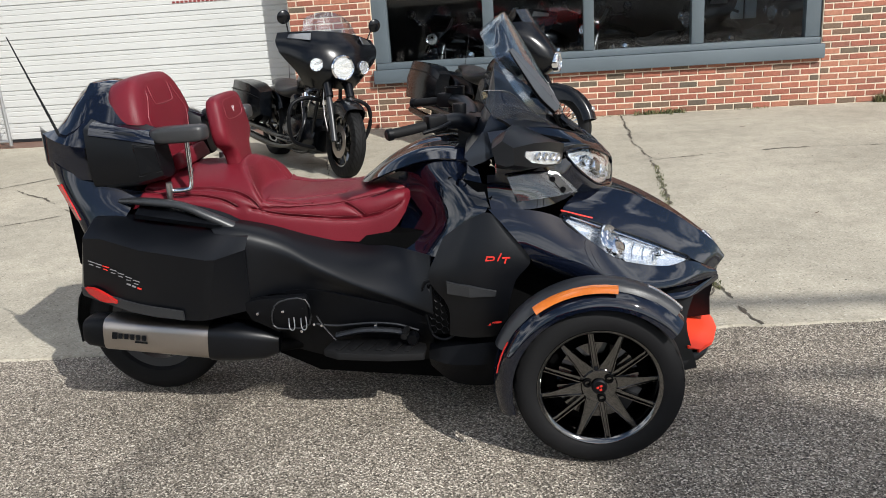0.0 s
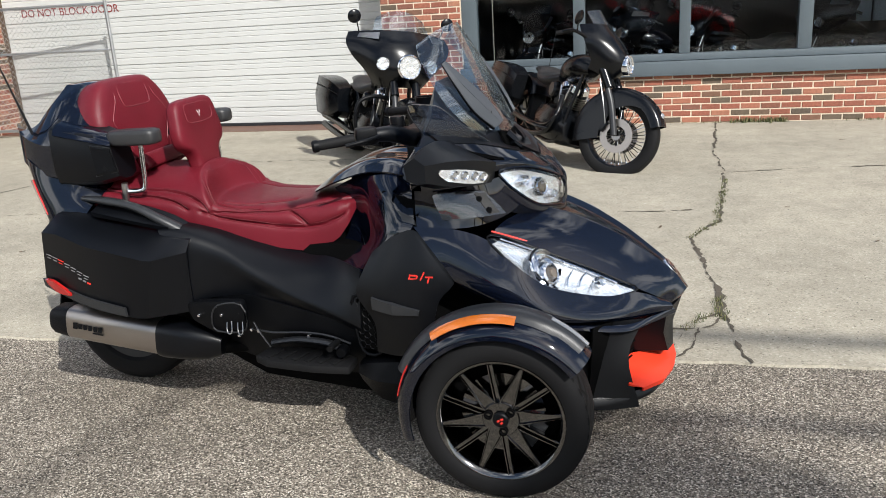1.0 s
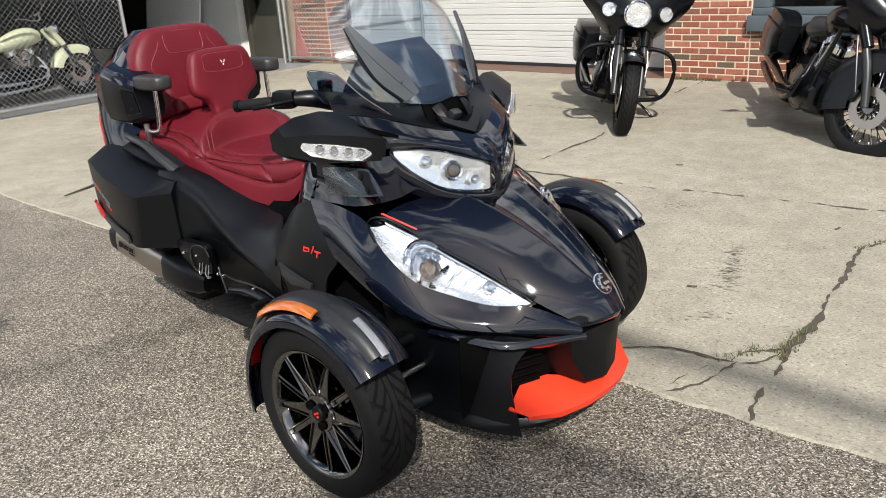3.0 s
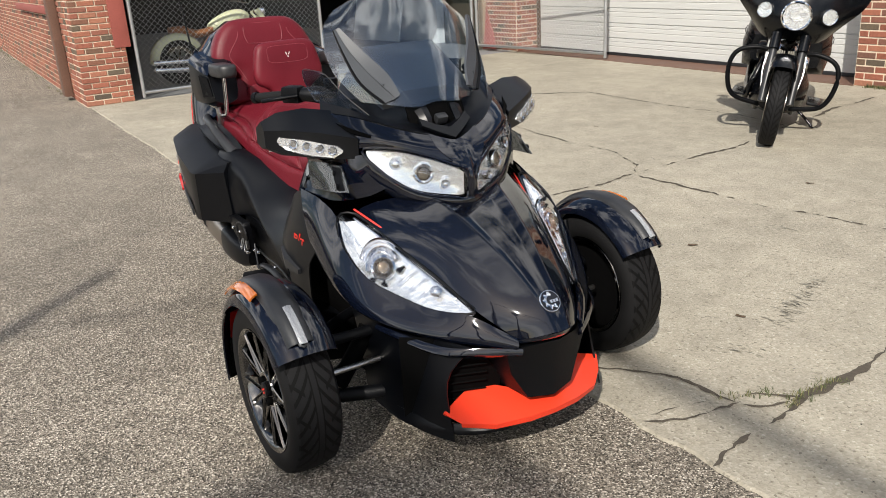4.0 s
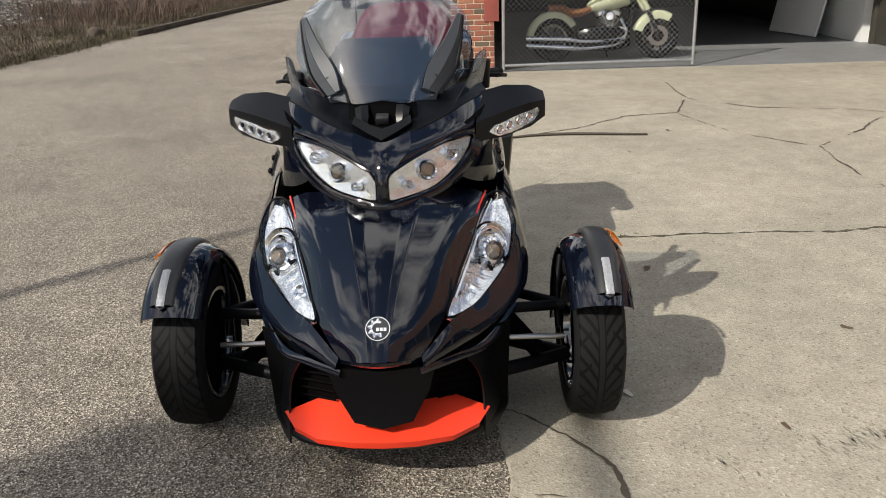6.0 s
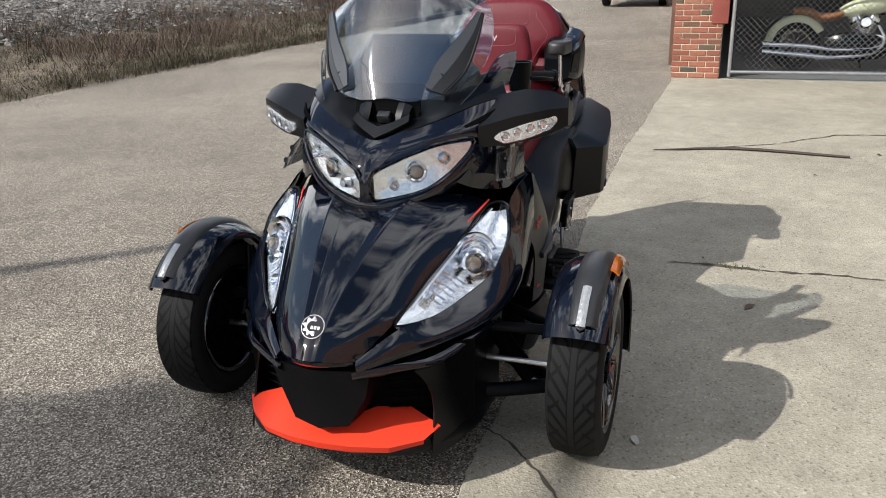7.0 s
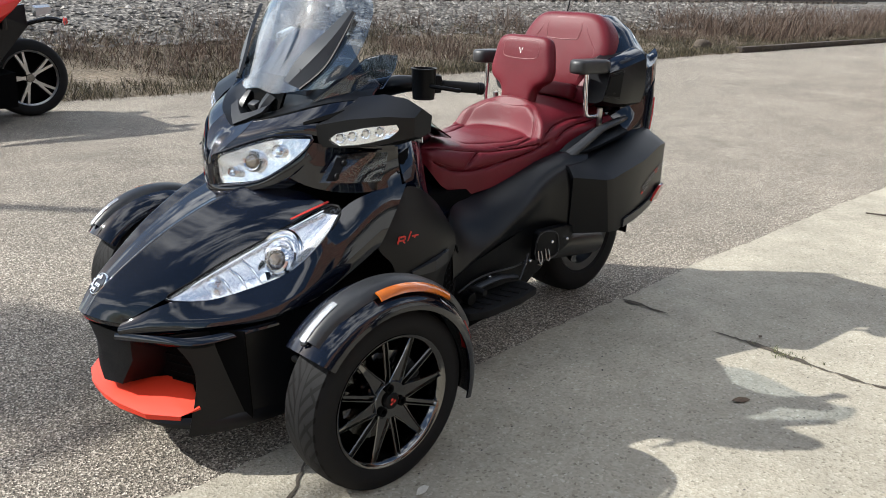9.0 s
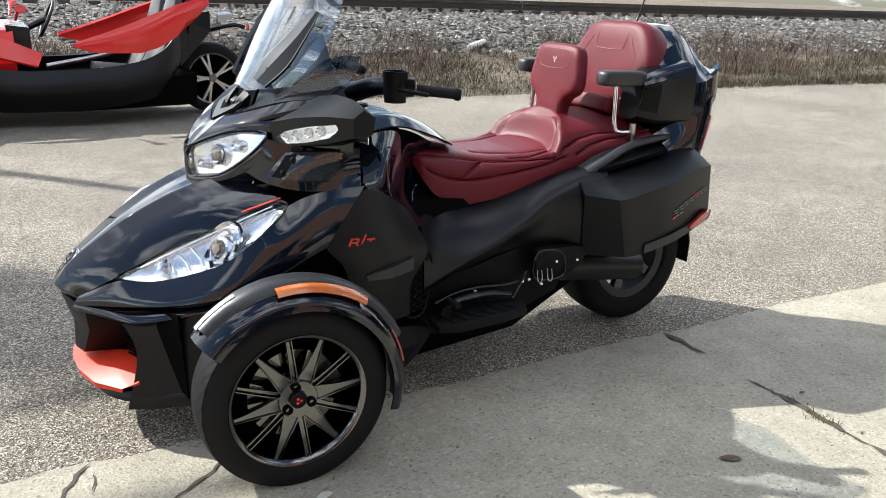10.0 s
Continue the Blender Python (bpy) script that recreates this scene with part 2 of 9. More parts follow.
def loft(name, rings, mat, parent, s=1, per=1, ring_per=1, label="", cap=True, sharp=38):
    """A closed body through rings of points."""
    g = np.asarray(rings, float)
    if s < 0:
        g = g.copy()
        g[:, :, 1] *= -1
        g = g[:, ::-1]
    if ring_per > 1:
        g = np.array([spline(r, ring_per, True) for r in g])
    if per > 1:
        g = np.array([spline(g[:, j], per) for j in range(g.shape[1])]).transpose(1, 0, 2)
    a, b = g.shape[:2]
    faces = [(i * b + j, i * b + (j + 1) % b, (i + 1) * b + (j + 1) % b, (i + 1) * b + j) for i in range(a - 1) for j in range(b)]
    if cap:
        faces.append(tuple(range(b))[::-1])
        faces.append(tuple((a - 1) * b + j for j in range(b)))
    ob = finish(name, g.reshape(-1, 3), faces, mat, parent, label, sharp)
    bm = bmesh.new()
    bm.from_mesh(ob.data)
    bmesh.ops.recalc_face_normals(bm, faces=bm.faces)
    bm.to_mesh(ob.data)
    bm.free()
    return ob


def tube(name, pts, r, mat, parent, s=1, per=5, seg=10, label="", flat=1.0, closed=False):
    """A round bar along a smooth line; r may be a list, one radius a point; flat squeezes it in z."""
    p = np.asarray(pts, float).copy()
    p[:, 1] *= s
    rr = np.full(len(p), r, float) if np.isscalar(r) else np.asarray(r, float)
    q = spline(np.column_stack([p, rr]), per, closed)
    p, rr = q[:, :3], q[:, 3]
    t = np.gradient(p, axis=0)
    if closed:
        t = np.roll(p, -1, axis=0) - np.roll(p, 1, axis=0)
    t /= np.linalg.norm(t, axis=1, keepdims=True) + 1e-12
    ref = np.array([0, 0, 1.0]) if abs(t[:, 2]).mean() < 0.85 else np.array([1.0, 0, 0])
    verts, faces = [], []
    for c, d, w in zip(p, t, rr):
        e1 = np.cross(ref, d)
        e1 /= np.linalg.norm(e1) + 1e-12
        e2 = np.cross(d, e1)
        for k in range(seg):
            ang = 2 * math.pi * k / seg
            verts.append(c + w * (math.cos(ang) * e1 + flat * math.sin(ang) * e2))
    n = len(p)
    for i in range(n if closed else n - 1):
        for k in range(seg):
            i2 = (i + 1) % n
            faces.append((i * seg + k, i * seg + (k + 1) % seg, i2 * seg + (k + 1) % seg, i2 * seg + k))
    if not closed:
        faces.append(tuple(range(seg))[::-1])
        faces.append(tuple((n - 1) * seg + k for k in range(seg)))
    return finish(name, verts, faces, mat, parent, label, 50)


def lathe(name, profile, mat, parent, m=None, seg=48, label="", uv=False, closed=False, sharp=38):
    """Turn (radius, height) pairs round the local z axis, then place by m."""
    m = m or Matrix()
    n = len(profile)
    verts = [m @ Vector((r * math.cos(2 * math.pi * k / seg), r * math.sin(2 * math.pi * k / seg), h)) for k in range(seg) for r, h in profile]
    faces = []
    for k in range(seg):
        k2 = (k + 1) % seg
        for i in range(n if closed else n - 1):
            i2 = (i + 1) % n
            faces.append((k * n + i, k2 * n + i, k2 * n + i2, k * n + i2))
    if not closed:
        for i, flip in ((0, True), (n - 1, False)):
            if profile[i][0] > 1e-5:
                f = [k * n + i for k in range(seg)]
                faces.append(tuple(f[::-1] if flip else f))
    ob = finish(name, verts, faces, mat, parent, label, sharp)
    if uv:
        lay = ob.data.uv_layers.new(name="UVMap")
        for f in ob.data.polygons:
            ks = [ob.data.loops[li].vertex_index // n for li in f.loop_indices]
            wrap = max(ks) - min(ks) > seg / 2
            for li in f.loop_indices:
                vi = ob.data.loops[li].vertex_index
                k, i = vi // n, vi % n
                u = (k + (seg if wrap and k < seg / 2 else 0)) / seg
                lay.data[li].uv = (u, profile[i][1] / 0.075)
    bm = bmesh.new()
    bm.from_mesh(ob.data)
    bmesh.ops.remove_doubles(bm, verts=bm.verts, dist=1e-6)
    bmesh.ops.recalc_face_normals(bm, faces=bm.faces)
    bm.to_mesh(ob.data)
    bm.free()
    return ob


def slab(name, outline, depth, mat, parent, m=None, bevel=0.004, label="", segs=2):
    """A plate: an outline in local x, y, extruded in z by depth about 0, its edges rounded, placed by m."""
    m = m or Matrix()
    bm = bmesh.new()
    vs = [bm.verts.new((x, y, -depth / 2)) for x, y in outline]
    f = bm.faces.new(vs)
    r = bmesh.ops.extrude_face_region(bm, geom=[f])
    bmesh.ops.translate(bm, verts=[v for v in r["geom"] if isinstance(v, bmesh.types.BMVert)], vec=(0, 0, depth))
    bmesh.ops.recalc_face_normals(bm, faces=bm.faces)
    if bevel:
        bmesh.ops.bevel(bm, geom=list(bm.edges), offset=bevel, segments=segs, profile=0.6, affect="EDGES", clamp_overlap=True)
    bm.transform(m)
    return part(name, bm, mat, parent, label)


def box(name, size, mat, parent, m=None, bevel=0.004, label="", segs=2):
    x, y, z = size
    return slab(name, [(-x / 2, -y / 2), (x / 2, -y / 2), (x / 2, y / 2), (-x / 2, y / 2)], z, mat, parent, m, bevel, label, segs)


def cushion(name, outline, thick, mat, parent, m=None, label="", per=4):
    """A padded body: a smooth outline in local x, y, swollen in z on both sides."""
    m = m or Matrix()
    o = spline(outline, per, True)
    c = o.mean(axis=0)
    rings = []
    for f, h in ((0.0, 1.0), (0.5, 1.0), (0.80, 0.97), (0.91, 0.88), (0.97, 0.70), (1.0, 0.40), (1.0, -0.40), (0.97, -0.70), (0.91, -0.88), (0.80, -0.97), (0.5, -1.0), (0.0, -1.0)):
        rings.append([(*(c + (q - c) * max(f, 0.02)), h * thick / 2) for q in o])
    g = np.array(rings)
    a, b = g.shape[:2]
    faces = [(i * b + j, i * b + (j + 1) % b, (i + 1) * b + (j + 1) % b, (i + 1) * b + j) for i in range(a - 1) for j in range(b)]
    faces += [tuple(range(b))[::-1], tuple((a - 1) * b + j for j in range(b))]
    verts = [m @ Vector(v) for v in g.reshape(-1, 3)]
    ob = finish(name, verts, faces, mat, parent, label, 60)
    bm = bmesh.new()
    bm.from_mesh(ob.data)
    bmesh.ops.recalc_face_normals(bm, faces=bm.faces)
    bm.to_mesh(ob.data)
    bm.free()
    return ob


def axes(o, x, y):
    """A frame at o whose x runs along x and whose y lies towards y."""
    ex = Vector(x).normalized()
    ez = ex.cross(Vector(y)).normalized()
    ey = ez.cross(ex)
    return Matrix(((ex.x, ey.x, ez.x, o[0]), (ex.y, ey.y, ez.y, o[1]), (ex.z, ey.z, ez.z, o[2]), (0, 0, 0, 1)))


def tyre_profile(r, w, rim):
    h = w / 2
    return [(rim, -h * 0.82), (rim + 0.012, -h * 0.95), (rim + (r - rim) * 0.5, -h), (r - 0.022, -h * 0.93), (r - 0.008, -h * 0.80), (r - 0.002, -h * 0.45), (r, 0),
            (r - 0.002, h * 0.45), (r - 0.008, h * 0.80), (r - 0.022, h * 0.93), (rim + (r - rim) * 0.5, h), (rim + 0.012, h * 0.95), (rim, h * 0.82)]


# ---- setting materials ----
def ground_material(name, stops, scale, stain, bump, stone=None, rough=0.85):
    """Speckled ground: stones of a size (Voronoi cells) over broad stains."""
    m = bpy.data.materials.new(name)
    m.use_nodes = True
    n, l = m.node_tree.nodes, m.node_tree.links
    b = n["Principled BSDF"]
    co = n.new("ShaderNodeTexCoord")
    cells = n.new("ShaderNodeTexVoronoi")
    cells.inputs["Scale"].default_value = scale
    l.new(co.outputs["Object"], cells.inputs["Vector"])
    sep = n.new("ShaderNodeSeparateColor")
    l.new(cells.outputs["Color"], sep.inputs[0])
    ramp = n.new("ShaderNodeValToRGB")
    el = ramp.color_ramp.elements
    while len(el) < len(stops):
        el.new(0.5)
    for e, (p, c) in zip(el, stops):
        e.position, e.color = p, (*c, 1)
    l.new(sep.outputs[0], ramp.inputs[0])
    col = ramp.outputs[0]
    big = n.new("ShaderNodeTexNoise")
    big.inputs["Scale"].default_value, big.inputs["Detail"].default_value, big.inputs["Roughness"].default_value = stain[0], 6, 0.6
    l.new(co.outputs["Object"], big.inputs["Vector"])
    mid = n.new("ShaderNodeTexNoise")
    mid.inputs["Scale"].default_value, mid.inputs["Detail"].default_value = stain[0] * 7, 5
    l.new(co.outputs["Object"], mid.inputs["Vector"])
    for src, amt in ((big, stain[1]), (mid, stain[1] * 0.6)):
        mr = n.new("ShaderNodeMapRange")
        mr.inputs["From Min"].default_value, mr.inputs["From Max"].default_value = 0.3, 0.7
        mr.inputs["To Min"].default_value, mr.inputs["To Max"].default_value = 1 - amt, 1 + amt * 0.6
        l.new(src.outputs["Fac"], mr.inputs["Value"])
        hs = n.new("ShaderNodeHueSaturation")
        l.new(mr.outputs[0], hs.inputs["Value"])
        l.new(col, hs.inputs["Color"])
        col = hs.outputs[0]
    l.new(col, b.inputs["Base Color"])
    b.inputs["Roughness"].default_value = rough
    b.inputs["Specular IOR Level"].default_value = 0.3
    bp = n.new("ShaderNodeBump")
    bp.inputs["Distance"].default_value, bp.inputs["Strength"].default_value = bump, 1.0
    fine = n.new("ShaderNodeTexNoise")
    fine.inputs["Scale"].default_value, fine.inputs["Detail"].default_value = scale * 1.3, 3
    l.new(co.outputs["Object"], fine.inputs["Vector"])
    mixh = n.new("ShaderNodeMath")
    mixh.operation = "ADD"
    l.new(cells.outputs["Distance"], mixh.inputs[0])
    l.new(fine.outputs["Fac"], mixh.inputs[1])
    l.new(mixh.outputs[0], bp.inputs["Height"])
    l.new(bp.outputs[0], b.inputs["Normal"])
    return m


ASPHALT = ground_material("worn_asphalt", [(0.0, (0.031, 0.027, 0.021)), (0.20, (0.108, 0.093, 0.074)), (0.52, (0.209, 0.180, 0.144)), (0.80, (0.344, 0.301, 0.243)), (1.0, (0.734, 0.666, 0.564))], 195.0, (0.5, 0.24), 0.0036)
CONCRETE = ground_material("old_concrete", [(0.0, (0.20, 0.180, 0.14)), (0.06, (0.295, 0.268, 0.210)), (0.5, (0.345, 0.314, 0.250)), (0.95, (0.385, 0.354, 0.288)), (1.0, (0.46, 0.43, 0.36))], 120.0, (0.9, 0.20), 0.0014)
GREYFLOOR = ground_material("painted_grey_floor", [(0.0, (0.20, 0.205, 0.21)), (1.0, (0.24, 0.245, 0.25))], 60.0, (0.6, 0.14), 0.0005, rough=0.5)
DIRT = ground_material("dry_dirt", [(0.0, (0.10, 0.075, 0.05)), (0.6, (0.17, 0.135, 0.095)), (1.0, (0.25, 0.21, 0.16))], 30.0, (0.35, 0.3), 0.02)
BALLAST = ground_material("ballast_stones", [(0.0, (0.03, 0.027, 0.024)), (0.5, (0.115, 0.105, 0.092)), (0.85, (0.215, 0.198, 0.176)), (1.0, (0.38, 0.35, 0.31))], 14.0, (0.3, 0.22), 0.04)
BOULDER = material("weathered_boulder", (0.062, 0.047, 0.034), 0.9, 0.0, 0.5, 6.0, 50.0, bump=0.01)
MORTAR = material("mortar", (0.60, 0.50, 0.385), 0.9, 0.0, 0.2, 4.0, 90.0, bump=0.003)
CRACK = material("crack_dirt", (0.068, 0.056, 0.042), 0.95, 0.0, 0.4, 8.0, 60.0)
WINPAINT = material("blue_grey_paint", (0.078, 0.098, 0.112), 0.6, 0.0, 0.14, 3.0, 120.0, bump=0.0008)
DOORWHITE = material("white_door_paint", (0.50, 0.505, 0.49), 0.45, 0.0, 0.07, 1.2, 60.0, bump=0.0006)
TRACKSTEEL = material("rusty_track", (0.12, 0.085, 0.06), 0.6, 0.5, 0.4, 9.0, 90.0)
GALV = material("galvanised_steel", (0.46, 0.47, 0.48), 0.38, 0.85, 0.15, 9.0, 160.0)
BROWNPAINT = material("brown_paint", (0.125, 0.066, 0.045), 0.6, 0.0, 0.18, 4.0, 90.0)
REDPAINT = material("red_oxide_paint", (0.26, 0.065, 0.05), 0.55, 0.0, 0.18, 4.0, 90.0)
WHITEWALL = material("white_wall_panel", (0.70, 0.71, 0.70), 0.5, 0.0, 0.06, 1.5, 40.0)
OLIVEDOOR = material("dark_olive_door", (0.055, 0.052, 0.042), 0.45, 0.0, 0.15, 3.0, 80.0)
TANWOOD = material("weathered_tan_wood", (0.30, 0.23, 0.15), 0.75, 0.0, 0.25, 6.0, 80.0, bump=0.002)
# near-black for interior surfaces: the indoor shade is in the colour
ROOMDARK = material("shaded_interior", (0.022, 0.021, 0.020), 0.7, 0.0, 0.2, 1.5, 30.0)
SIGNRED = material("sign_red", (0.20, 0.03, 0.03), 0.6, 0.0, 0.2, 9.0, 60.0)
TIE = material("old_tie_wood", (0.055, 0.044, 0.035), 0.9, 0.0, 0.35, 5.0, 60.0, bump=0.004)
RAIL = material("rail_steel", (0.045, 0.034, 0.027), 0.6, 0.2, 0.3, 4.0, 60.0)
TREEBARK = material("pole_wood", (0.13, 0.10, 0.075), 0.9, 0.0, 0.3, 3.0, 50.0)


def island_material(name, ramp_stops, rough=0.8, by_object=False, bump=0.003):
    """Each loose piece takes its own shade."""
    m = bpy.data.materials.new(name)
    m.use_nodes = True
    n, l = m.node_tree.nodes, m.node_tree.links
    b = n["Principled BSDF"]
    if by_object:
        src = n.new("ShaderNodeObjectInfo").outputs["Random"]
    else:
        src = n.new("ShaderNodeNewGeometry").outputs["Random Per Island"]
    ramp = n.new("ShaderNodeValToRGB")
    el = ramp.color_ramp.elements
    while len(el) < len(ramp_stops):
        el.new(0.5)
    for e, (p, c) in zip(el, ramp_stops):
        e.position, e.color = p, (*c, 1)
    l.new(src, ramp.inputs[0])
    co, no = n.new("ShaderNodeTexCoord"), n.new("ShaderNodeTexNoise")
    no.inputs["Scale"].default_value, no.inputs["Detail"].default_value = 45.0, 5
    geo = n.new("ShaderNodeNewGeometry")
    l.new(geo.outputs["Position"], no.inputs["Vector"])
    mr = n.new("ShaderNodeMapRange")
    mr.inputs["To Min"].default_value, mr.inputs["To Max"].default_value = 0.62, 1.35
    l.new(no.outputs["Fac"], mr.inputs["Value"])
    hs = n.new("ShaderNodeHueSaturation")
    l.new(ramp.outputs[0], hs.inputs["Color"])
    l.new(mr.outputs[0], hs.inputs["Value"])
    l.new(hs.outputs[0], b.inputs["Base Color"])
    b.inputs["Roughness"].default_value = rough
    bp = n.new("ShaderNodeBump")
    bp.inputs["Distance"].default_value = bump
    l.new(no.outputs["Fac"], bp.inputs["Height"])
    l.new(bp.outputs[0], b.inputs["Normal"])
    return m


BRICKS = [(0.0, (0.085, 0.066, 0.048)), (0.10, (0.120, 0.088, 0.058)), (0.17, (0.165, 0.080, 0.050)), (0.24, (0.215, 0.074, 0.046)), (0.45, (0.262, 0.088, 0.056)), (0.64, (0.300, 0.108, 0.066)), (0.82, (0.335, 0.150, 0.092)), (0.91, (0.225, 0.082, 0.054)), (1.0, (0.150, 0.076, 0.054))]
BRICK = island_material("brick", BRICKS)
BRICKPART = island_material("brick_piece", BRICKS, by_object=True)
GRASS = island_material("dead_grass", [(0.0, (0.0172, 0.0139, 0.0079)), (0.45, (0.0495, 0.0409, 0.0218)), (0.78, (0.0957, 0.0779, 0.0422)), (0.91, (0.1848, 0.1518, 0.0924)), (1.0, (0.0462, 0.0561, 0.0198))], 0.9, bump=0.0)
TWIG = island_material("bare_twigs", [(0.0, (0.0450, 0.0300, 0.0225)), (0.6, (0.0975, 0.0638, 0.0450)), (1.0, (0.1650, 0.1200, 0.0900))], 0.9, bump=0.0)
WEED = island_material("green_weed", [(0.0, (0.045, 0.055, 0.02)), (0.5, (0.085, 0.10, 0.035)), (1.0, (0.19, 0.165, 0.075))], 0.8, bump=0.0)
PEBBLE = island_material("ballast_rocks", [(0.0, (0.0492, 0.0451, 0.0410)), (0.5, (0.1353, 0.1230, 0.1107)), (0.85, (0.2214, 0.2050, 0.1845)), (1.0, (0.3772, 0.3526, 0.3198))], 0.9)


def structure(ob, label, category):
    return tagged(ob, label, category, kind="structure")


def wall_box(name, x0, x1, y0, y1, z0, z1, mat, parent=None, bevel=0.0):
    return box(name, (x1 - x0, y1 - y0, z1 - z0), mat, parent, pose((x0 + x1) / 2, (y0 + y1) / 2, (z0 + z1) / 2), bevel)


EDGE_Y = 0.34
WALL_Y = 6.85


# ---- ground ----
def edge_line(x):
    """Where the asphalt meets the worn edge of the concrete."""
    y = float(np.interp(x, [-9.0, -4.2, -2.6, -1.8, -1.0, -0.5, 0.4, 1.2, 3.0], [0.18, 0.20, 0.24, 0.29, 0.325, 0.365, 0.385, 0.41, 0.46]))
    return y + 0.016 * noise.noise((x * 1.7, 3.1, 0)) + 0.016 * noise.noise((x * 6.0, 8.2, 0)) + 0.010 * noise.noise((x * 21.0, 1.7, 0))



ground = finish("ground", [(-300, -300, -0.05), (300, -300, -0.05), (300, 300, -0.05), (-300, 300, -0.05)], [(0, 1, 2, 3)], DIRT)
structure(ground, "dry brown dirt ground around the yard", "ground")

gx = np.linspace(-62, 30, 185)
far = [-7.55 + 0.12 * noise.noise((x * 0.35, 0.3, 0)) + 0.05 * noise.noise((x * 1.9, 4.0, 0)) for x in gx]
av = [(x, y, 0.0) for x, y in zip(gx, far)] + [(x, EDGE_Y + 0.30, 0.0) for x in gx]
k = len(gx)
road = finish("road", av, [(i, i + 1, k + i + 1, k + i) for i in range(k - 1)], ASPHALT, smooth=False)
structure(road, "worn grey-brown asphalt alley with exposed aggregate", "road")

cx = np.linspace(-9.0, 12.0, 900)
top = [(x, edge_line(x), 0.010) for x in cx] + [(x, 7.6, 0.010) for x in cx]
low = [(x, edge_line(x) - 0.008, -0.002) for x in cx]
k = len(cx)
cf = [(i, i + 1, k + i + 1, k + i) for i in range(k - 1)] + [(2 * k + i, 2 * k + i + 1, i + 1, i) for i in range(k - 1)]
pavement = finish("pavement", top + low, cf, CONCRETE, smooth=False)
structure(pavement, "old tan concrete apron with cracks", "pavement")


def jagged(pts, width, seed, step=0.022, wob=0.03):
    """A thin dark crack of uneven width along a wandering line, filled in here and there."""
    p = np.asarray(pts, float)
    seg = np.linalg.norm(np.diff(p, axis=0), axis=1)
    dist = np.concatenate([[0], np.cumsum(seg)])
    n = max(4, int(dist[-1] / step))
    t = np.linspace(0, dist[-1], n)
    q = np.column_stack([np.interp(t, dist, p[:, 0]), np.interp(t, dist, p[:, 1])])
    verts, faces = [], []
    wide = []
    for i, (x, y) in enumerate(q):
        a, b = q[max(0, i - 1)], q[min(n - 1, i + 1)]
        d = (b - a) / (np.linalg.norm(b - a) + 1e-9)
        nx, ny = -d[1], d[0]
        o = wob * noise.noise((x * 3.1 + seed, y * 3.1, 0)) + wob * 0.5 * noise.noise((x * 11 + seed, y * 11, 2)) + 0.010 * noise.noise((x * 37 + seed, y * 37, 4))
        big = noise.noise((x * 2.3 + seed, y * 2.3, 7))
        fine = noise.noise((x * 15 + seed, y * 15, 5))
        w = width * max(0.0, 0.42 + 1.1 * big + 1.1 * fine) * min(1, (i + 0.4) / 3, (n - i - 0.6) / 3)
        u = width * 0.5 * noise.noise((x * 40 + seed, y * 40, 8))
        wide.append(w)
        verts += [(x + nx * (o - w), y + ny * (o - w), 0.0140), (x + nx * (o + w + max(0, u) * (w > 0)), y + ny * (o + w + max(0, u) * (w > 0)), 0.0140)]
    for i in range(n - 1):
        if wide[i] > 0.0006 or wide[i + 1] > 0.0006:
            faces.append((2 * i, 2 * i + 2, 2 * i + 3, 2 * i + 1))
    return verts, faces, q


def blades(rnd, cx, cy, cz, count, height, spread, verts, faces, lean=0.5):
    for _ in range(count):
        a, r = rnd.uniform(0, 6.283), spread * math.sqrt(rnd.random())
        x, y = cx + r * math.cos(a), cy + r * math.sin(a)
        h, w = height * rnd.uniform(0.4, 1.0), height * rnd.uniform(0.02, 0.06) + 0.0008
        b = rnd.uniform(0, 6.283)
        dx, dy = math.cos(b), math.sin(b)
        ln = lean * h * rnd.uniform(0.2, 1.0)
        i = len(verts)
        verts += [(x - dy * w, y + dx * w, cz), (x + dy * w, y - dx * w, cz), (x + dx * ln * 0.4 + dy * w * 0.7, y + dy * ln * 0.4 - dx * w * 0.7, cz + h * 0.6),
                  (x + dx * ln * 0.4 - dy * w * 0.7, y + dy * ln * 0.4 + dx * w * 0.7, cz + h * 0.6), (x + dx * ln, y + dy * ln, cz + h)]
        faces += [(i, i + 1, i + 2, i + 3), (i + 3, i + 2, i + 4)]


# ---- north building: facade with showroom window and roller door ----
north = structure(thing("building_north", "", "building"), "red brick shop front with grey window frames and white roller door", "building")


def mortar_wall(name, x0, x1, y0, y1, z0, z1):
    return wall_box(name, x0, x1, y0, y1, z0, z1, MORTAR, north)


mortar_wall("wall_below_window", -1.92, 3.28, WALL_Y + 0.007, WALL_Y + 0.30, 0, 0.56)
mortar_wall("wall_pier", -2.92, -1.92, WALL_Y + 0.007, WALL_Y + 0.50, 0, 4.2)
mortar_wall("wall_right", 3.28, 9.0, WALL_Y + 0.007, WALL_Y + 0.50, 0, 4.2)
mortar_wall("wall_pier_left", -9.75, -8.90, WALL_Y + 0.007, WALL_Y + 0.50, 0, 4.2)
mortar_wall("wall_above_window", -1.92, 3.28, WALL_Y + 0.007, WALL_Y + 0.50, 2.75, 4.2)
mortar_wall("wall_above_door", -8.90, -2.92, WALL_Y + 0.007, WALL_Y + 0.50, 3.1, 4.2)

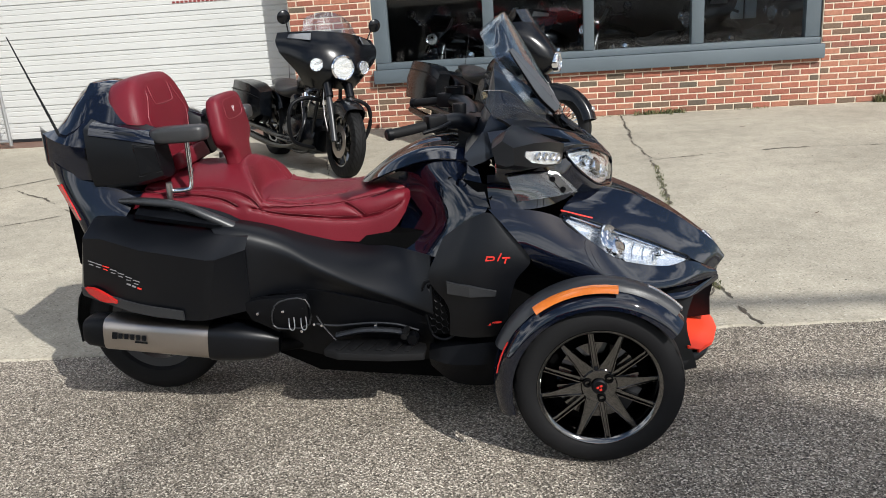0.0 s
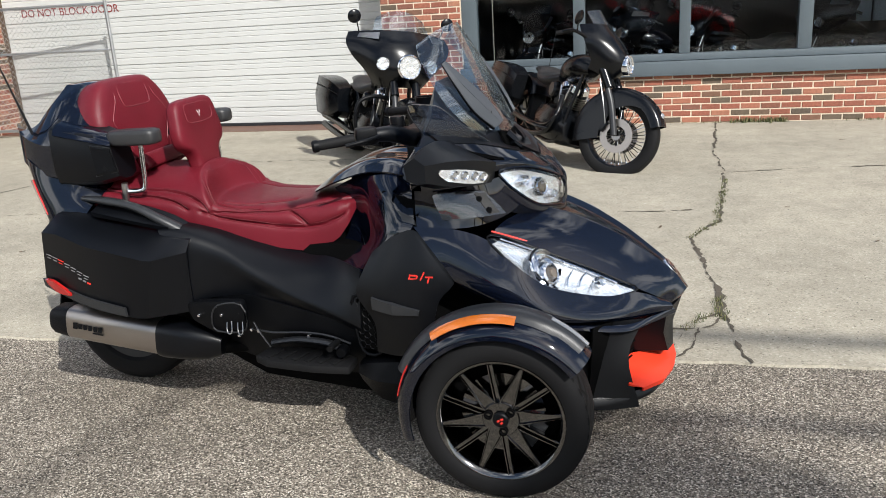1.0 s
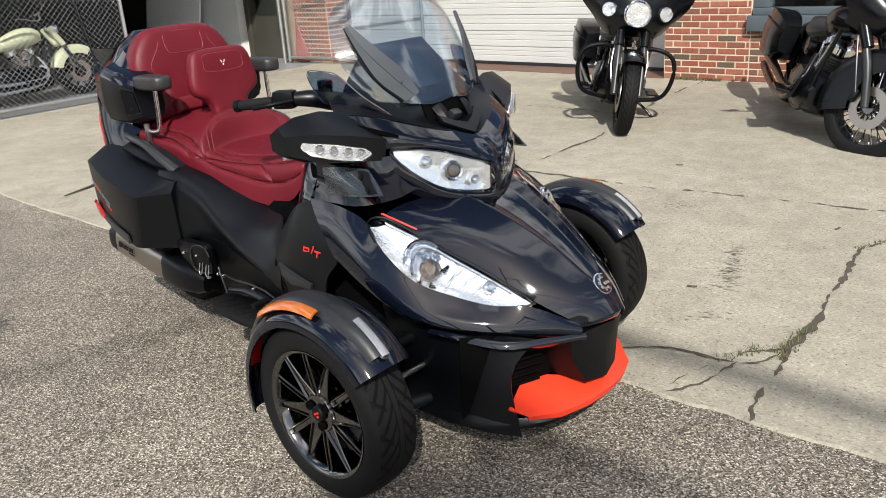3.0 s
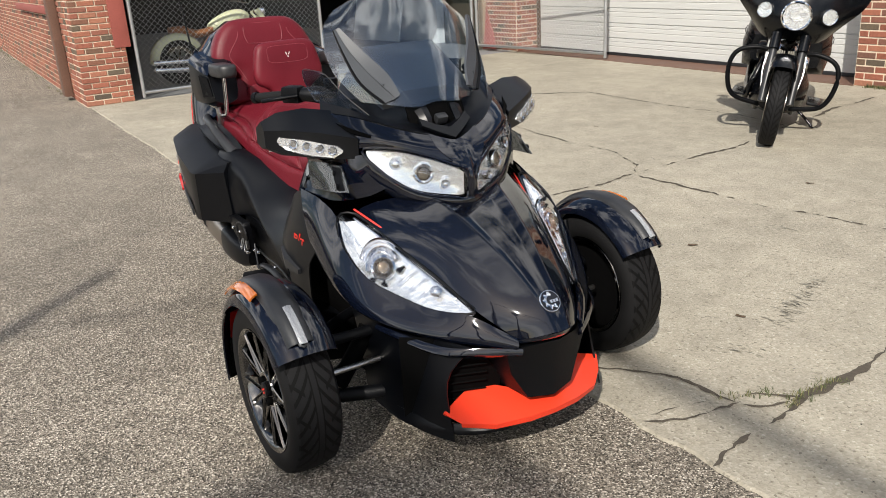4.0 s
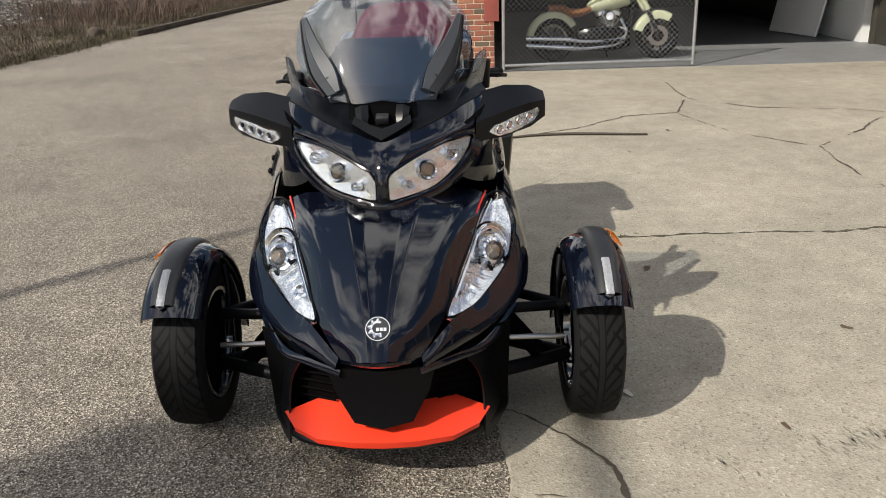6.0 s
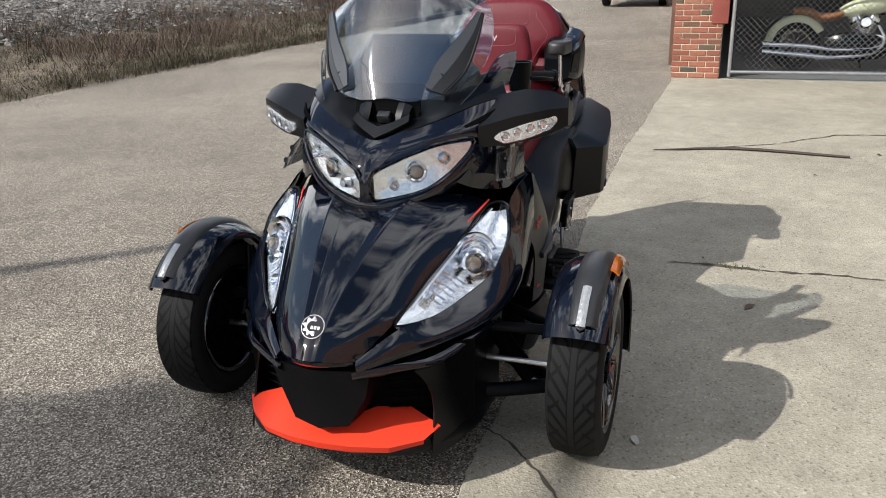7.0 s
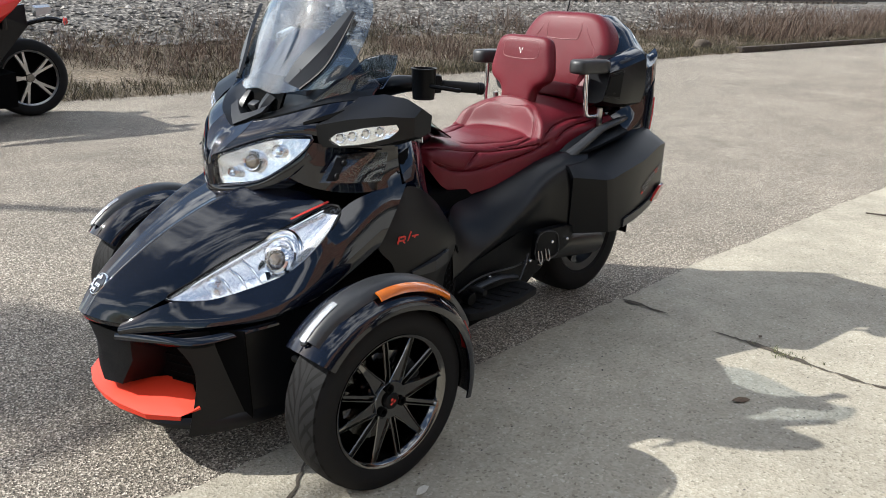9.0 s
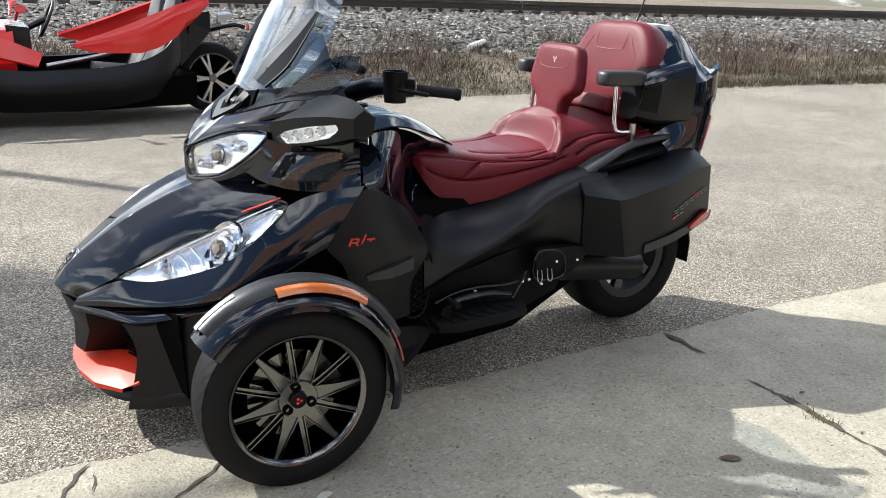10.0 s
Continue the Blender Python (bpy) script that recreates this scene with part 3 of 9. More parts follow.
# window
win = structure(thing("window_1", "", "window"), "wide shop window with blue-grey painted frame", "window")
wall_box("window_sill", -1.94, 3.30, WALL_Y - 0.075, WALL_Y + 0.14, 0.555, 0.715, WINPAINT, win, 0.012)
wall_box("window_ledge", -1.90, 3.26, WALL_Y - 0.02, WALL_Y + 0.14, 0.719, 0.790, WINPAINT, win, 0.008)
for x0, x1 in ((-1.92, -1.74), (-0.60, -0.47), (0.58, 0.70), (1.82, 1.96), (3.10, 3.27)):
    wall_box("window_frame", x0, x1, WALL_Y + 0.03, WALL_Y + 0.16, 0.794, 2.75, WINPAINT, win, 0.006)
wall_box("window_frame", -1.92, 3.27, WALL_Y + 0.03, WALL_Y + 0.16, 2.60, 2.748, WINPAINT, win, 0.006)
for x0, x1 in ((-1.735, -0.605), (-0.465, 0.575), (0.705, 1.815), (1.965, 3.095)):
    p = wall_box("pane", x0, x1, WALL_Y + 0.085, WALL_Y + 0.091, 0.795, 2.60, PANE, win)
    p.visible_shadow = False

# showroom behind the glass; its dimness is put into the near-black colour
room = structure(thing("showroom", "", "room"), "showroom interior behind the shop window, dimness put into its colour", "room")
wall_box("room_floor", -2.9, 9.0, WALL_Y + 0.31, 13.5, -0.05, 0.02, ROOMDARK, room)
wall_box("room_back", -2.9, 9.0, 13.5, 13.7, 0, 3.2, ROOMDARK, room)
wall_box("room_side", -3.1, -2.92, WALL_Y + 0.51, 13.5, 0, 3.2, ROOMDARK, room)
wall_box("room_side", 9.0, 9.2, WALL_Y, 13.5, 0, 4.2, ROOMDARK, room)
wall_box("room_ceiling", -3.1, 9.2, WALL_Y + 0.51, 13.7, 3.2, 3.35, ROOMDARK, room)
for x0, x1, z1 in ((2.83, 3.00, 2.2), (3.03, 3.18, 2.3), (3.39, 3.58, 2.2)):
    wall_box("display_panel", x0, x1, 9.2, 9.25, 0.93, z1, WHITEWALL, room, 0.004)

# roller door
door = structure(thing("roller_door", "", "garage door"), "white ribbed roller door, closed", "garage door")
DY = 7.33
z = 0.05
prof = [(0.0, 0.05)]
while z < 3.1:
    for dz, dy in ((0.006, 0.0), (0.010, -0.014), (0.085, -0.014), (0.089, -0.008), (0.097, -0.008), (0.101, -0.014), (0.150, -0.014), (0.154, -0.008), (0.162, -0.008), (0.166, -0.014), (0.205, -0.014), (0.211, 0.0)):
        prof.append((dy, z + dz))
    z += 0.215
dv, df = [], []
for x in (-8.88, -2.94):
    dv += [(x, DY + dy, zz) for dy, zz in prof]
k = len(prof)
df = [(i, i + 1, k + i + 1, k + i) for i in range(k - 1)]
finish("door_curtain", dv, [f[::-1] for f in df], DOORWHITE, door, sharp=20)
wall_box("door_bottom_bar", -8.88, -2.94, DY - 0.025, DY + 0.02, 0.012, 0.055, GREYPLASTIC, door, 0.004)
for x in (-8.90, -2.96):
    wall_box("door_track", x, x + 0.06, DY - 0.05, DY + 0.02, 0.0, 3.1, TRACKSTEEL, door)
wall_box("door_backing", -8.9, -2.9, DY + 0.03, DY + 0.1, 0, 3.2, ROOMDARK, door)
wall_box("door_threshold", -8.9, -2.92, WALL_Y - 0.02, DY + 0.05, 0.002, 0.016, BROWNPAINT, door)


def lettering(name, text, size, mat, parent, m, label):
    cu = bpy.data.curves.new(name, "FONT")
    cu.body, cu.size, cu.extrude, cu.space_character = text, size, 0.0015, 1.0
    cu.align_x = "CENTER"
    ob = bpy.data.objects.new(name, cu)
    scene.collection.objects.link(ob)
    dg = bpy.context.evaluated_depsgraph_get()
    me = bpy.data.meshes.new_from_object(ob.evaluated_get(dg))
    bpy.data.objects.remove(ob)
    me.materials.clear()
    me.materials.append(mat)
    o = new(name, me)
    me.transform(m)
    o.parent = parent
    o["label"] = label
    return o


lettering("lettering", "DO NOT BLOCK DOOR", 0.150, SIGNRED, door, axes((-7.72, DY - 0.018, 1.640), (1, 0, 0), (0, 0, 1)), "dark red stencilled words on the door")
lettering("lettering", "NO PARKING", 0.150, SIGNRED, door, axes((-4.22, DY - 0.018, 1.722), (1, 0, 0), (0, 0, 1)), "dark red stencilled words on the door")
for i in range(14):
    box("lettering_bar", (0.038, 0.026, 0.003), SIGNRED, door, axes((-4.50 + 0.055 * i, DY - 0.018, 1.672), (1, 0, 0), (0, 0, 1)), 0)

# ---- west bay: covered yard with fence, side wall ----
bay = structure(thing("building_west", "", "building"), "brick building with covered bay, white panels and dark door", "building")
wall_box("bay_floor", -22.0, -9.0, 0.5, 7.3, -0.04, 0.012, GREYFLOOR, bay)
wall_box("bay_north_wall", -11.42, -9.75, 7.02, 7.25, 0, 4.2, TANWOOD, bay)
wall_box("bay_panel_wall", -13.6, -11.42, 6.86, 7.1, 0, 4.2, WHITEWALL, bay)
# deep bay surfaces take the same near-black in place of shade
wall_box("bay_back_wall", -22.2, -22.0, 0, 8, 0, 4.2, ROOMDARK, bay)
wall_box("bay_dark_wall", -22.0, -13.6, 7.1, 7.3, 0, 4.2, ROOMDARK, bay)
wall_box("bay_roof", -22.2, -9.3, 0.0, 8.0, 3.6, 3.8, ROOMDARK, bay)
wall_box("bay_lintel", -9.35, -9.0, 0.13, 7.3, 3.0, 4.2, BROWNPAINT, bay)
wall_box("bay_jamb", -9.90, -9.76, WALL_Y - 0.06, WALL_Y + 0.16, 0, 3.2, TANWOOD, bay, 0.006)
d1 = structure(thing("door_1", "", "door"), "dark olive door with a small window, closed", "door")
wall_box("door_leaf", -11.12, -10.17, 6.95, 7.01, 0.02, 2.1, OLIVEDOOR, d1, 0.006)
wall_box("door_glass", -10.95, -10.35, 6.935, 6.947, 0.75, 1.9, PANE, d1)
wall_box("door_frame", -11.23, -11.13, 6.90, 7.0, 0, 2.2, OLIVEDOOR, d1, 0.004)
lean = tagged(box("leaning_panel", (1.5, 0.04, 1.15), WHITEWALL, None, pose(-13.0, 6.45, 0.60, -12, 0, 10), 0.004), "white board leaning on the bay wall", "panel")
wall_box("side_wall", -25.0, -9.0, 0.145, 0.50, 0, 4.2, MORTAR, bay)
wall_box("corner_pillar", -9.36, -8.962, 0.152, 0.735, 0, 4.2, MORTAR, bay)
wall_box("far_wall", -60, -25.0, 1.4, 1.8, 0, 4.5, BRICK, bay)
wall_box("far_wall_return", -25.3, -25.0, 0.5, 1.4, 0, 4.2, MORTAR, bay)
wall_box("downpipe", -10.12, -9.86, 0.02, 0.13, 0.06, 4.2, BROWNPAINT, bay, 0.01)
wall_box("wall_ledge", -14.5, -10.4, 0.06, 0.13, 1.12, 1.22, REDPAINT, bay, 0.01)
wall_box("steel_jamb", -8.99, -8.935, 0.60, 0.80, 0.70, 3.0, REDPAINT, bay, 0.006)


def chain_panel(parent, o, along, length, z0, z1, mesh_step=0.052, wire=0.0027):
    """Chain-link between rails: pipes round it, zig-zag wire as one part."""
    a = Vector(along).normalized()
    o = Vector(o)
    for zz in (z0, z1):
        tube("rail", [o + Vector((0, 0, zz)), o + a * length * 0.5 + Vector((0, 0, zz + 0.004)), o + a * length + Vector((0, 0, zz))], 0.021, GALV, parent, 1, 2, 8)
    for d in (0.0, length):
        tube("post", [o + a * d + Vector((0, 0, z0 - 0.06)), o + a * d + Vector((0, 0, (z0 + z1) / 2)), o + a * d + Vector((0, 0, z1 + 0.05))], 0.024, GALV, parent, 1, 2, 10)
    verts, faces = [], []
    nrm = a.cross(Vector((0, 0, 1)))
    h = z1 - z0

    def strand(p, q):
        d = (q - p).normalized()
        e1 = nrm
        e2 = d.cross(e1)
        i = len(verts)
        for c in (p, q):
            for k2 in range(3):
                t = 2.0944 * k2
                verts.append(tuple(c + wire * (math.cos(t) * e1 + math.sin(t) * e2)))
        faces.extend([(i, i + 1, i + 4, i + 3), (i + 1, i + 2, i + 5, i + 4), (i + 2, i, i + 3, i + 5)])
    step = mesh_step * 1.414
    n = int((length + h) / step) + 1
    for k1 in range(n):
        for sgn in (1, -1):
            s0 = k1 * step - h
            lo, hi = max(0.0, s0), min(length, s0 + h)
            if hi <= lo:
                continue
            if sgn > 0:
                p = o + a * lo + Vector((0, 0, z0 + (lo - s0)))
                q = o + a * hi + Vector((0, 0, z0 + (hi - s0)))
            else:
                p = o + a * lo + Vector((0, 0, z1 - (lo - s0)))
                q = o + a * hi + Vector((0, 0, z1 - (hi - s0)))
            strand(p + nrm * 0.002 * sgn, q + nrm * 0.002 * sgn)
    m = finish("chain_mesh", verts, faces, GALV, parent, smooth=False)
    m["kind"] = "stuff"


fence = thing("chain_link_fence", "galvanised chain-link fence panel across the bay", "fence")
chain_panel(fence, (-8.97, 0.86, 0), (-0.03, 1, 0), 2.62, 0.10, 2.1)
gate = thing("chain_link_gate", "galvanised chain-link gate swung open against the wall", "gate")
chain_panel(gate, (-9.62, 6.56, 0), (2.85, 0.30, 0), 2.86, 0.10, 1.75)
tube("gate_hinge_post", [(-9.70, 6.52, 0.0), (-9.70, 6.52, 1.0), (-9.70, 6.52, 2.4)], 0.03, GALV, gate, 1, 2, 10)
tube("gate_brace", [(-9.55, 6.57, 1.15), (-8.2, 6.71, 1.16), (-6.82, 6.86, 1.15)], 0.018, GALV, gate, 1, 2, 8)
tarp = sheet("red_tarp", [[(-9.55, 6.62, 0.03), (-9.40, 6.64, 0.05), (-9.25, 6.68, 0.03)], [(-9.55, 6.68, 0.35), (-9.44, 6.70, 0.32), (-9.33, 6.72, 0.22)], [(-9.56, 6.72, 0.75), (-9.52, 6.73, 0.62), (-9.48, 6.74, 0.45)]], REDPAINT, None, thick=0.004)
tagged(tarp, "faded red cloth caught behind the gate", "cloth")

# ---- railway bank ----
BANK_Y = [-7.3, -7.8, -8.6, -9.6, -10.6, -11.6, -12.6, -13.6, -14.4, -23.0, -24.5, -27.0, -60.0, -290.0]
BANK_Z = [-0.02, 0.02, 0.06, 0.10, 0.18, 0.36, 0.58, 0.78, 0.86, 0.86, 0.60, 0.45, 0.45, 0.5]
bxs = np.concatenate([np.linspace(-290, -64, 12), np.linspace(-60, 26, 173), np.linspace(30, 290, 12)])
bv, bf = [], []
for x in bxs:
    for y, zz in zip(BANK_Y, BANK_Z):
        amp = 0.07 if -14 < y < -8 else (0.02 if y >= -8 else 0.03)
        bv.append((x, y + 0.12 * noise.noise((x * 0.35, 0.3, 0)) * (1 if y > -9 else 0), zz + amp * noise.noise((x * 0.8, y * 0.8, 0.5))))
k = len(BANK_Y)
bf = [(i * k + j, i * k + j + 1, (i + 1) * k + j + 1, (i + 1) * k + j) for i in range(len(bxs) - 1) for j in range(k - 1)]
bank = finish("embankment", bv, bf, DIRT, sharp=80)
structure(bank, "brown railway embankment with dead grass", "embankment")


def bank_z(y):
    return float(np.interp(-y, [-q for q in BANK_Y], BANK_Z))


crest = []
for x in np.linspace(-80, 40, 241):
    for y, zz in ((-11.3, 0.33), (-12.2, 0.53), (-13.2, 0.74), (-14.2, 0.885), (-15.0, 0.91), (-17.5, 0.91), (-22.5, 0.91), (-23.4, 0.80)):
        crest.append((x, y + 0.3 * noise.noise((x * 0.5, y, 2)), zz + 0.03 * noise.noise((x * 2.5, y * 2.5, 1))))
bal = finish("ballast", crest, [(i * 8 + j, i * 8 + j + 1, (i + 1) * 8 + j + 1, (i + 1) * 8 + j) for i in range(240) for j in range(7)], BALLAST, sharp=80)
tagged(bal, "pale grey crushed stone track ballast", "ballast", kind="stuff")

for n_track, (ya, yb) in enumerate(((-15.5, -16.95), (-20.0, -21.45))):
    track = thing("railway_track", "rusty railway track on wooden ties", "railway track", "tracks")
    for y in (ya, yb):
        prof = [(-0.07, 0.0), (0.07, 0.0), (0.07, 0.012), (0.012, 0.03), (0.012, 0.12), (0.036, 0.13), (0.036, 0.165), (-0.036, 0.165), (-0.036, 0.13), (-0.012, 0.12), (-0.012, 0.03), (-0.07, 0.012)]
        loft("rail", [[(x, y + dy, 0.99 + dz) for dy, dz in prof] for x in (-80, 40)], RAIL, track)
    ties = bpy.data.meshes.new("tie")
    tv = [(sx * 0.11, sy * 1.3, sz) for sz in (0.0, 0.16) for sy in (-1, 1) for sx in (-1, 1)]
    ties.from_pydata(tv, [], [(0, 2, 3, 1), (4, 5, 7, 6), (0, 1, 5, 4), (2, 6, 7, 3), (0, 4, 6, 2), (1, 3, 7, 5)])
    ties.materials.append(TIE)
    for i in range(110):
        o = new("tie", ties)
        o.parent = track
        o.matrix_local = pose(-44 + 0.56 * i, (ya + yb) / 2 + random.uniform(-0.04, 0.04), 0.83, 0, 0, random.uniform(-1.5, 1.5))
kerb = wall_box("timber_kerb", -60, -17.5, -7.62, -7.44, 0.0, 0.13, TIE, None, 0.01)
structure(kerb, "old timber kerb along the asphalt edge", "kerb")

# utility pole across the road and its cables
pole = thing("utility_pole", "tall bare wooden utility pole beside the alley", "utility pole")
POLE = Vector((5.99, -9.41, 0.05))
tube("pole_shaft", [POLE, POLE + Vector((0, 0, 5)), POLE + Vector((0.02, 0, 9.4))], [0.11, 0.085, 0.05], TREEBARK, pole, 1, 2, 12)
wires = thing("overhead_cables", "black overhead cables strung from the pole along the alley", "cables")
tube("wire_post", [(58, -7.6, -0.04), (58, -7.6, 5), (58, -7.6, 9.6)], [0.16, 0.14, 0.11], TREEBARK, wires, 1, 2, 12)
tube("bracket", [POLE + Vector((0.02, 0, 8.75)), (6.3, -8.05, 8.74), (6.6, -7.28, 8.74)], 0.016, RUBBER, wires, 1, 2, 6)
for cx, cy, cr in ((6.6, -7.28, 0.052), (6.3, -8.05, 0.046)):
    tube("cable", [(cx, cy, 8.74), (14, cy, 8.70), (24, cy, 8.66), (40, cy * 0.7 - 2.3, 8.8), (58, cy * 0.5 - 3.8, 9.0)], cr, RUBBER, wires, 1, 6, 6)


# unseen bare tree, added so its twiggy head shades the asphalt before the machine
tree = thing("bare_tree", "unseen leafless tree added beside the alley to shade the asphalt", "tree")
TREE_TOP = Vector((8.22, -8.62, 8.37))
tube("trunk", [(8.58, -9.04, 0.0), (8.49, -8.97, 2.6), (8.35, -8.81, 5.2), (8.25, -8.71, 7.6)], [0.16, 0.125, 0.085, 0.05], TREEBARK, tree, 1, 3, 10)
tree_rnd = random.Random(21)
for k in range(9):
    a = k * 2.4
    z0 = 6.6 + 0.2 * k
    foot = Vector((8.29 - 0.03 * (z0 - 6.6), -8.75 + 0.03 * (z0 - 6.6), z0))
    tip = TREE_TOP + Vector((0.42 * math.cos(a), 0.42 * math.sin(a), -0.5 + 0.13 * k))
    tube("limb", [foot, (foot + tip) / 2 + Vector((0, 0, 0.06)), tip], [0.03, 0.022, 0.012], TREEBARK, tree, 1, 3, 6)
tv, tf = [], []
while len(tv) < 6 * 1300:
    q = Vector((tree_rnd.uniform(-1, 1), tree_rnd.uniform(-1, 1), tree_rnd.uniform(-1, 1)))
    if q.length > 1 or noise.noise(q * 2.1 + Vector((3, 1, 7))) < -0.30:
        continue
    p = TREE_TOP + Vector((q.x * 0.60, q.y * 0.60, q.z * 0.70))
    d = Vector((tree_rnd.gauss(0, 1), tree_rnd.gauss(0, 1), tree_rnd.gauss(0.4, 1))).normalized()
    e1 = d.orthogonal().normalized()
    e2 = d.cross(e1)
    ln, w = tree_rnd.uniform(0.10, 0.22), tree_rnd.uniform(0.004, 0.009)
    i = len(tv)
    for c in (p - d * ln, p + d * ln):
        tv += [tuple(c + w * (math.cos(2.0944 * m) * e1 + math.sin(2.0944 * m) * e2)) for m in range(3)]
    tf += [(i, i + 1, i + 4, i + 3), (i + 1, i + 2, i + 5, i + 4), (i + 2, i, i + 3, i + 5)]
finish("crown", tv, tf, TREEBARK, tree, smooth=False)

# ---- three-wheeled touring motorcycle (x ahead, front axle at x=0) ----
trike = thing("touring_trike", "black three-wheeled touring motorcycle with red leather seats, parked on asphalt", "motorcycle")
T = trike


def v_grid(rows):
    return [[tuple(p) for p in r] for r in rows]


# hood and nose
def smoothramp(f):
    return f * f * (3 - 2 * f)


HOOD_ROWS = [
    [(0.08, 0, 0.800), (0.00, 0.19, 0.805), (-0.05, 0.265, 0.79), (-0.085, 0.335, 0.758)],
    [(0.20, 0, 0.752), (0.15, 0.17, 0.755), (0.10, 0.235, 0.738), (0.065, 0.292, 0.705)],
    [(0.33, 0, 0.682), (0.29, 0.14, 0.682), (0.255, 0.190, 0.660), (0.215, 0.244, 0.626)],
    [(0.44, 0, 0.604), (0.415, 0.11, 0.598), (0.39, 0.152, 0.571), (0.375, 0.194, 0.540)],
    [(0.525, 0, 0.535), (0.505, 0.08, 0.526), (0.485, 0.115, 0.508), (0.46, 0.148, 0.487)],
    [(0.575, 0, 0.475), (0.55, 0.06, 0.466), (0.528, 0.09, 0.460), (0.505, 0.115, 0.455)]]
HOOD_RIDGE = [(0.135, 0.016), (0.105, 0.016), (0.076, 0.015), (0.050, 0.012), (0.034, 0.008), (0.028, 0.003)]
hood_grid = []
for cage, (ry, rh) in zip(HOOD_ROWS, HOOD_RIDGE):
    ys, w = [p[1] for p in cage], cage[3][1]
    fits = []
    for axis in (0, 2):
        m = np.array([[1, y ** 2, y ** 4] for y in ys]) * np.array([[3], [1], [1], [6]])
        fits.append(np.linalg.lstsq(m, np.array([p[axis] for p in cage]) * np.array([3, 1, 1, 6]), rcond=None)[0])
    row = []
    for y in (0, 0.25 * ry, 0.50 * ry, 0.62 * ry, 0.94 * ry, ry, 1.06 * ry, ry + 0.16 * (w - ry), ry + 0.30 * (w - ry), ry + 0.48 * (w - ry), ry + 0.66 * (w - ry), ry + 0.84 * (w - ry), w):
        f = y / ry
        up = 0.0 if f < 0.55 else smoothramp((f - 0.55) / 0.45) if f <= 1 else max(0.0, 1 - (y - ry) / (0.42 * (w - ry))) ** 1.6
        row.append((float(fits[0] @ [1, y * y, y ** 4]) + 0.4 * rh * up, y, float(fits[1] @ [1, y * y, y ** 4]) + rh * up))
    hood_grid.append(row)
hood = sheet("hood", v_grid(hood_grid), GLOSS, T, mirror=True, pv=1, thick=0.008, label="gloss black hood with twin ridges")
sheet("nose_lip", v_grid([
    [(0.573, 0, 0.472), (0.548, 0.06, 0.464), (0.503, 0.115, 0.452)],
    [(0.560, 0, 0.452), (0.538, 0.06, 0.446), (0.496, 0.118, 0.436)],
    [(0.530, 0, 0.438), (0.512, 0.06, 0.432), (0.474, 0.118, 0.424)]]), GLOSS, T, mirror=True, pv=3)
sheet("nose_stripe", v_grid([
    [(0.566, 0, 0.4585), (0.543, 0.055, 0.452)],
    [(0.564, 0, 0.4525), (0.541, 0.055, 0.446)]]), REDLENS, T, mirror=True, thick=0.003, label="thin red strip under the nose")
emb_m = axes((0.5125, 0, 0.5482), (0, 1, 0), (-0.66, 0, 0.75)) @ Matrix.Scale(1.25, 4)
badge = lathe("nose_badge", [(0, 0.004), (0.0275, 0.004), (0.029, 0.002), (0.029, -0.004)], CHROME, T, emb_m, 36, "round silver and black badge")
lathe("badge_face", [(0, 0.0055), (0.0255, 0.0055), (0.0262, 0.003)], GLOSS, badge, emb_m, 36)
gear = []
for k in range(25):
    a = math.radians(62 + k * 10.2)
    gear.append([tuple(emb_m @ Vector((r * math.cos(a), r * math.sin(a), 0.0064))) for r in (0.0120, 0.0172, 0.0172 if k % 4 < 2 else 0.0225)])
sheet("badge_gear", gear, CHROME, badge, 1, pu=1, pv=1, thick=0.001)
for k in range(3):
    box("badge_bar", (0.0062, 0.0078, 0.002), CHROME, badge, emb_m @ pose(0.0 + 0.0082 * k, -0.003, 0.0066), 0)

# lower front: dark centre block, orange spoiler, lips and intakes
loft("centre_grille", [
    [(0.50, -0.155, 0.425), (0.555, 0, 0.438), (0.50, 0.155, 0.425), (0.20, 0.155, 0.425), (0.20, -0.155, 0.425)],
    [(0.49, -0.135, 0.340), (0.525, 0, 0.335), (0.49, 0.135, 0.340), (0.20, 0.14, 0.340), (0.20, -0.14, 0.340)],
    [(0.508, -0.085, 0.250), (0.528, 0, 0.240), (0.508, 0.085, 0.250), (0.20, 0.10, 0.235), (0.20, -0.10, 0.235)]], PLASTIC, T)
sheet("spoiler", v_grid([
    [(0.420, 0, 0.236), (0.410, 0.080, 0.240), (0.330, 0.165, 0.256), (0.378, 0.314, 0.218)],
    [(0.475, 0, 0.222), (0.466, 0.092, 0.222), (0.425, 0.185, 0.224), (0.398, 0.300, 0.206)],
    [(0.540, 0, 0.200), (0.532, 0.095, 0.199), (0.496, 0.200, 0.192), (0.425, 0.280, 0.190)],
    [(0.534, 0, 0.178), (0.526, 0.094, 0.177), (0.490, 0.198, 0.172), (0.424, 0.278, 0.176)]]),
    SPOILER, T, mirror=True, pu=1, pv=1, thick=0.008, label="orange-red front spoiler", sharp=14)
# added near-black filler, keeps the space behind the spoiler in shade
loft("intake_floor", [
    [(0.20, -0.34, 0.150), (0.20, 0.34, 0.150), (0.20, 0.34, 0.175), (0.20, -0.34, 0.175)],
    [(0.46, -0.20, 0.150), (0.46, 0.20, 0.150), (0.46, 0.20, 0.170), (0.46, -0.20, 0.170)]], DARK, T)
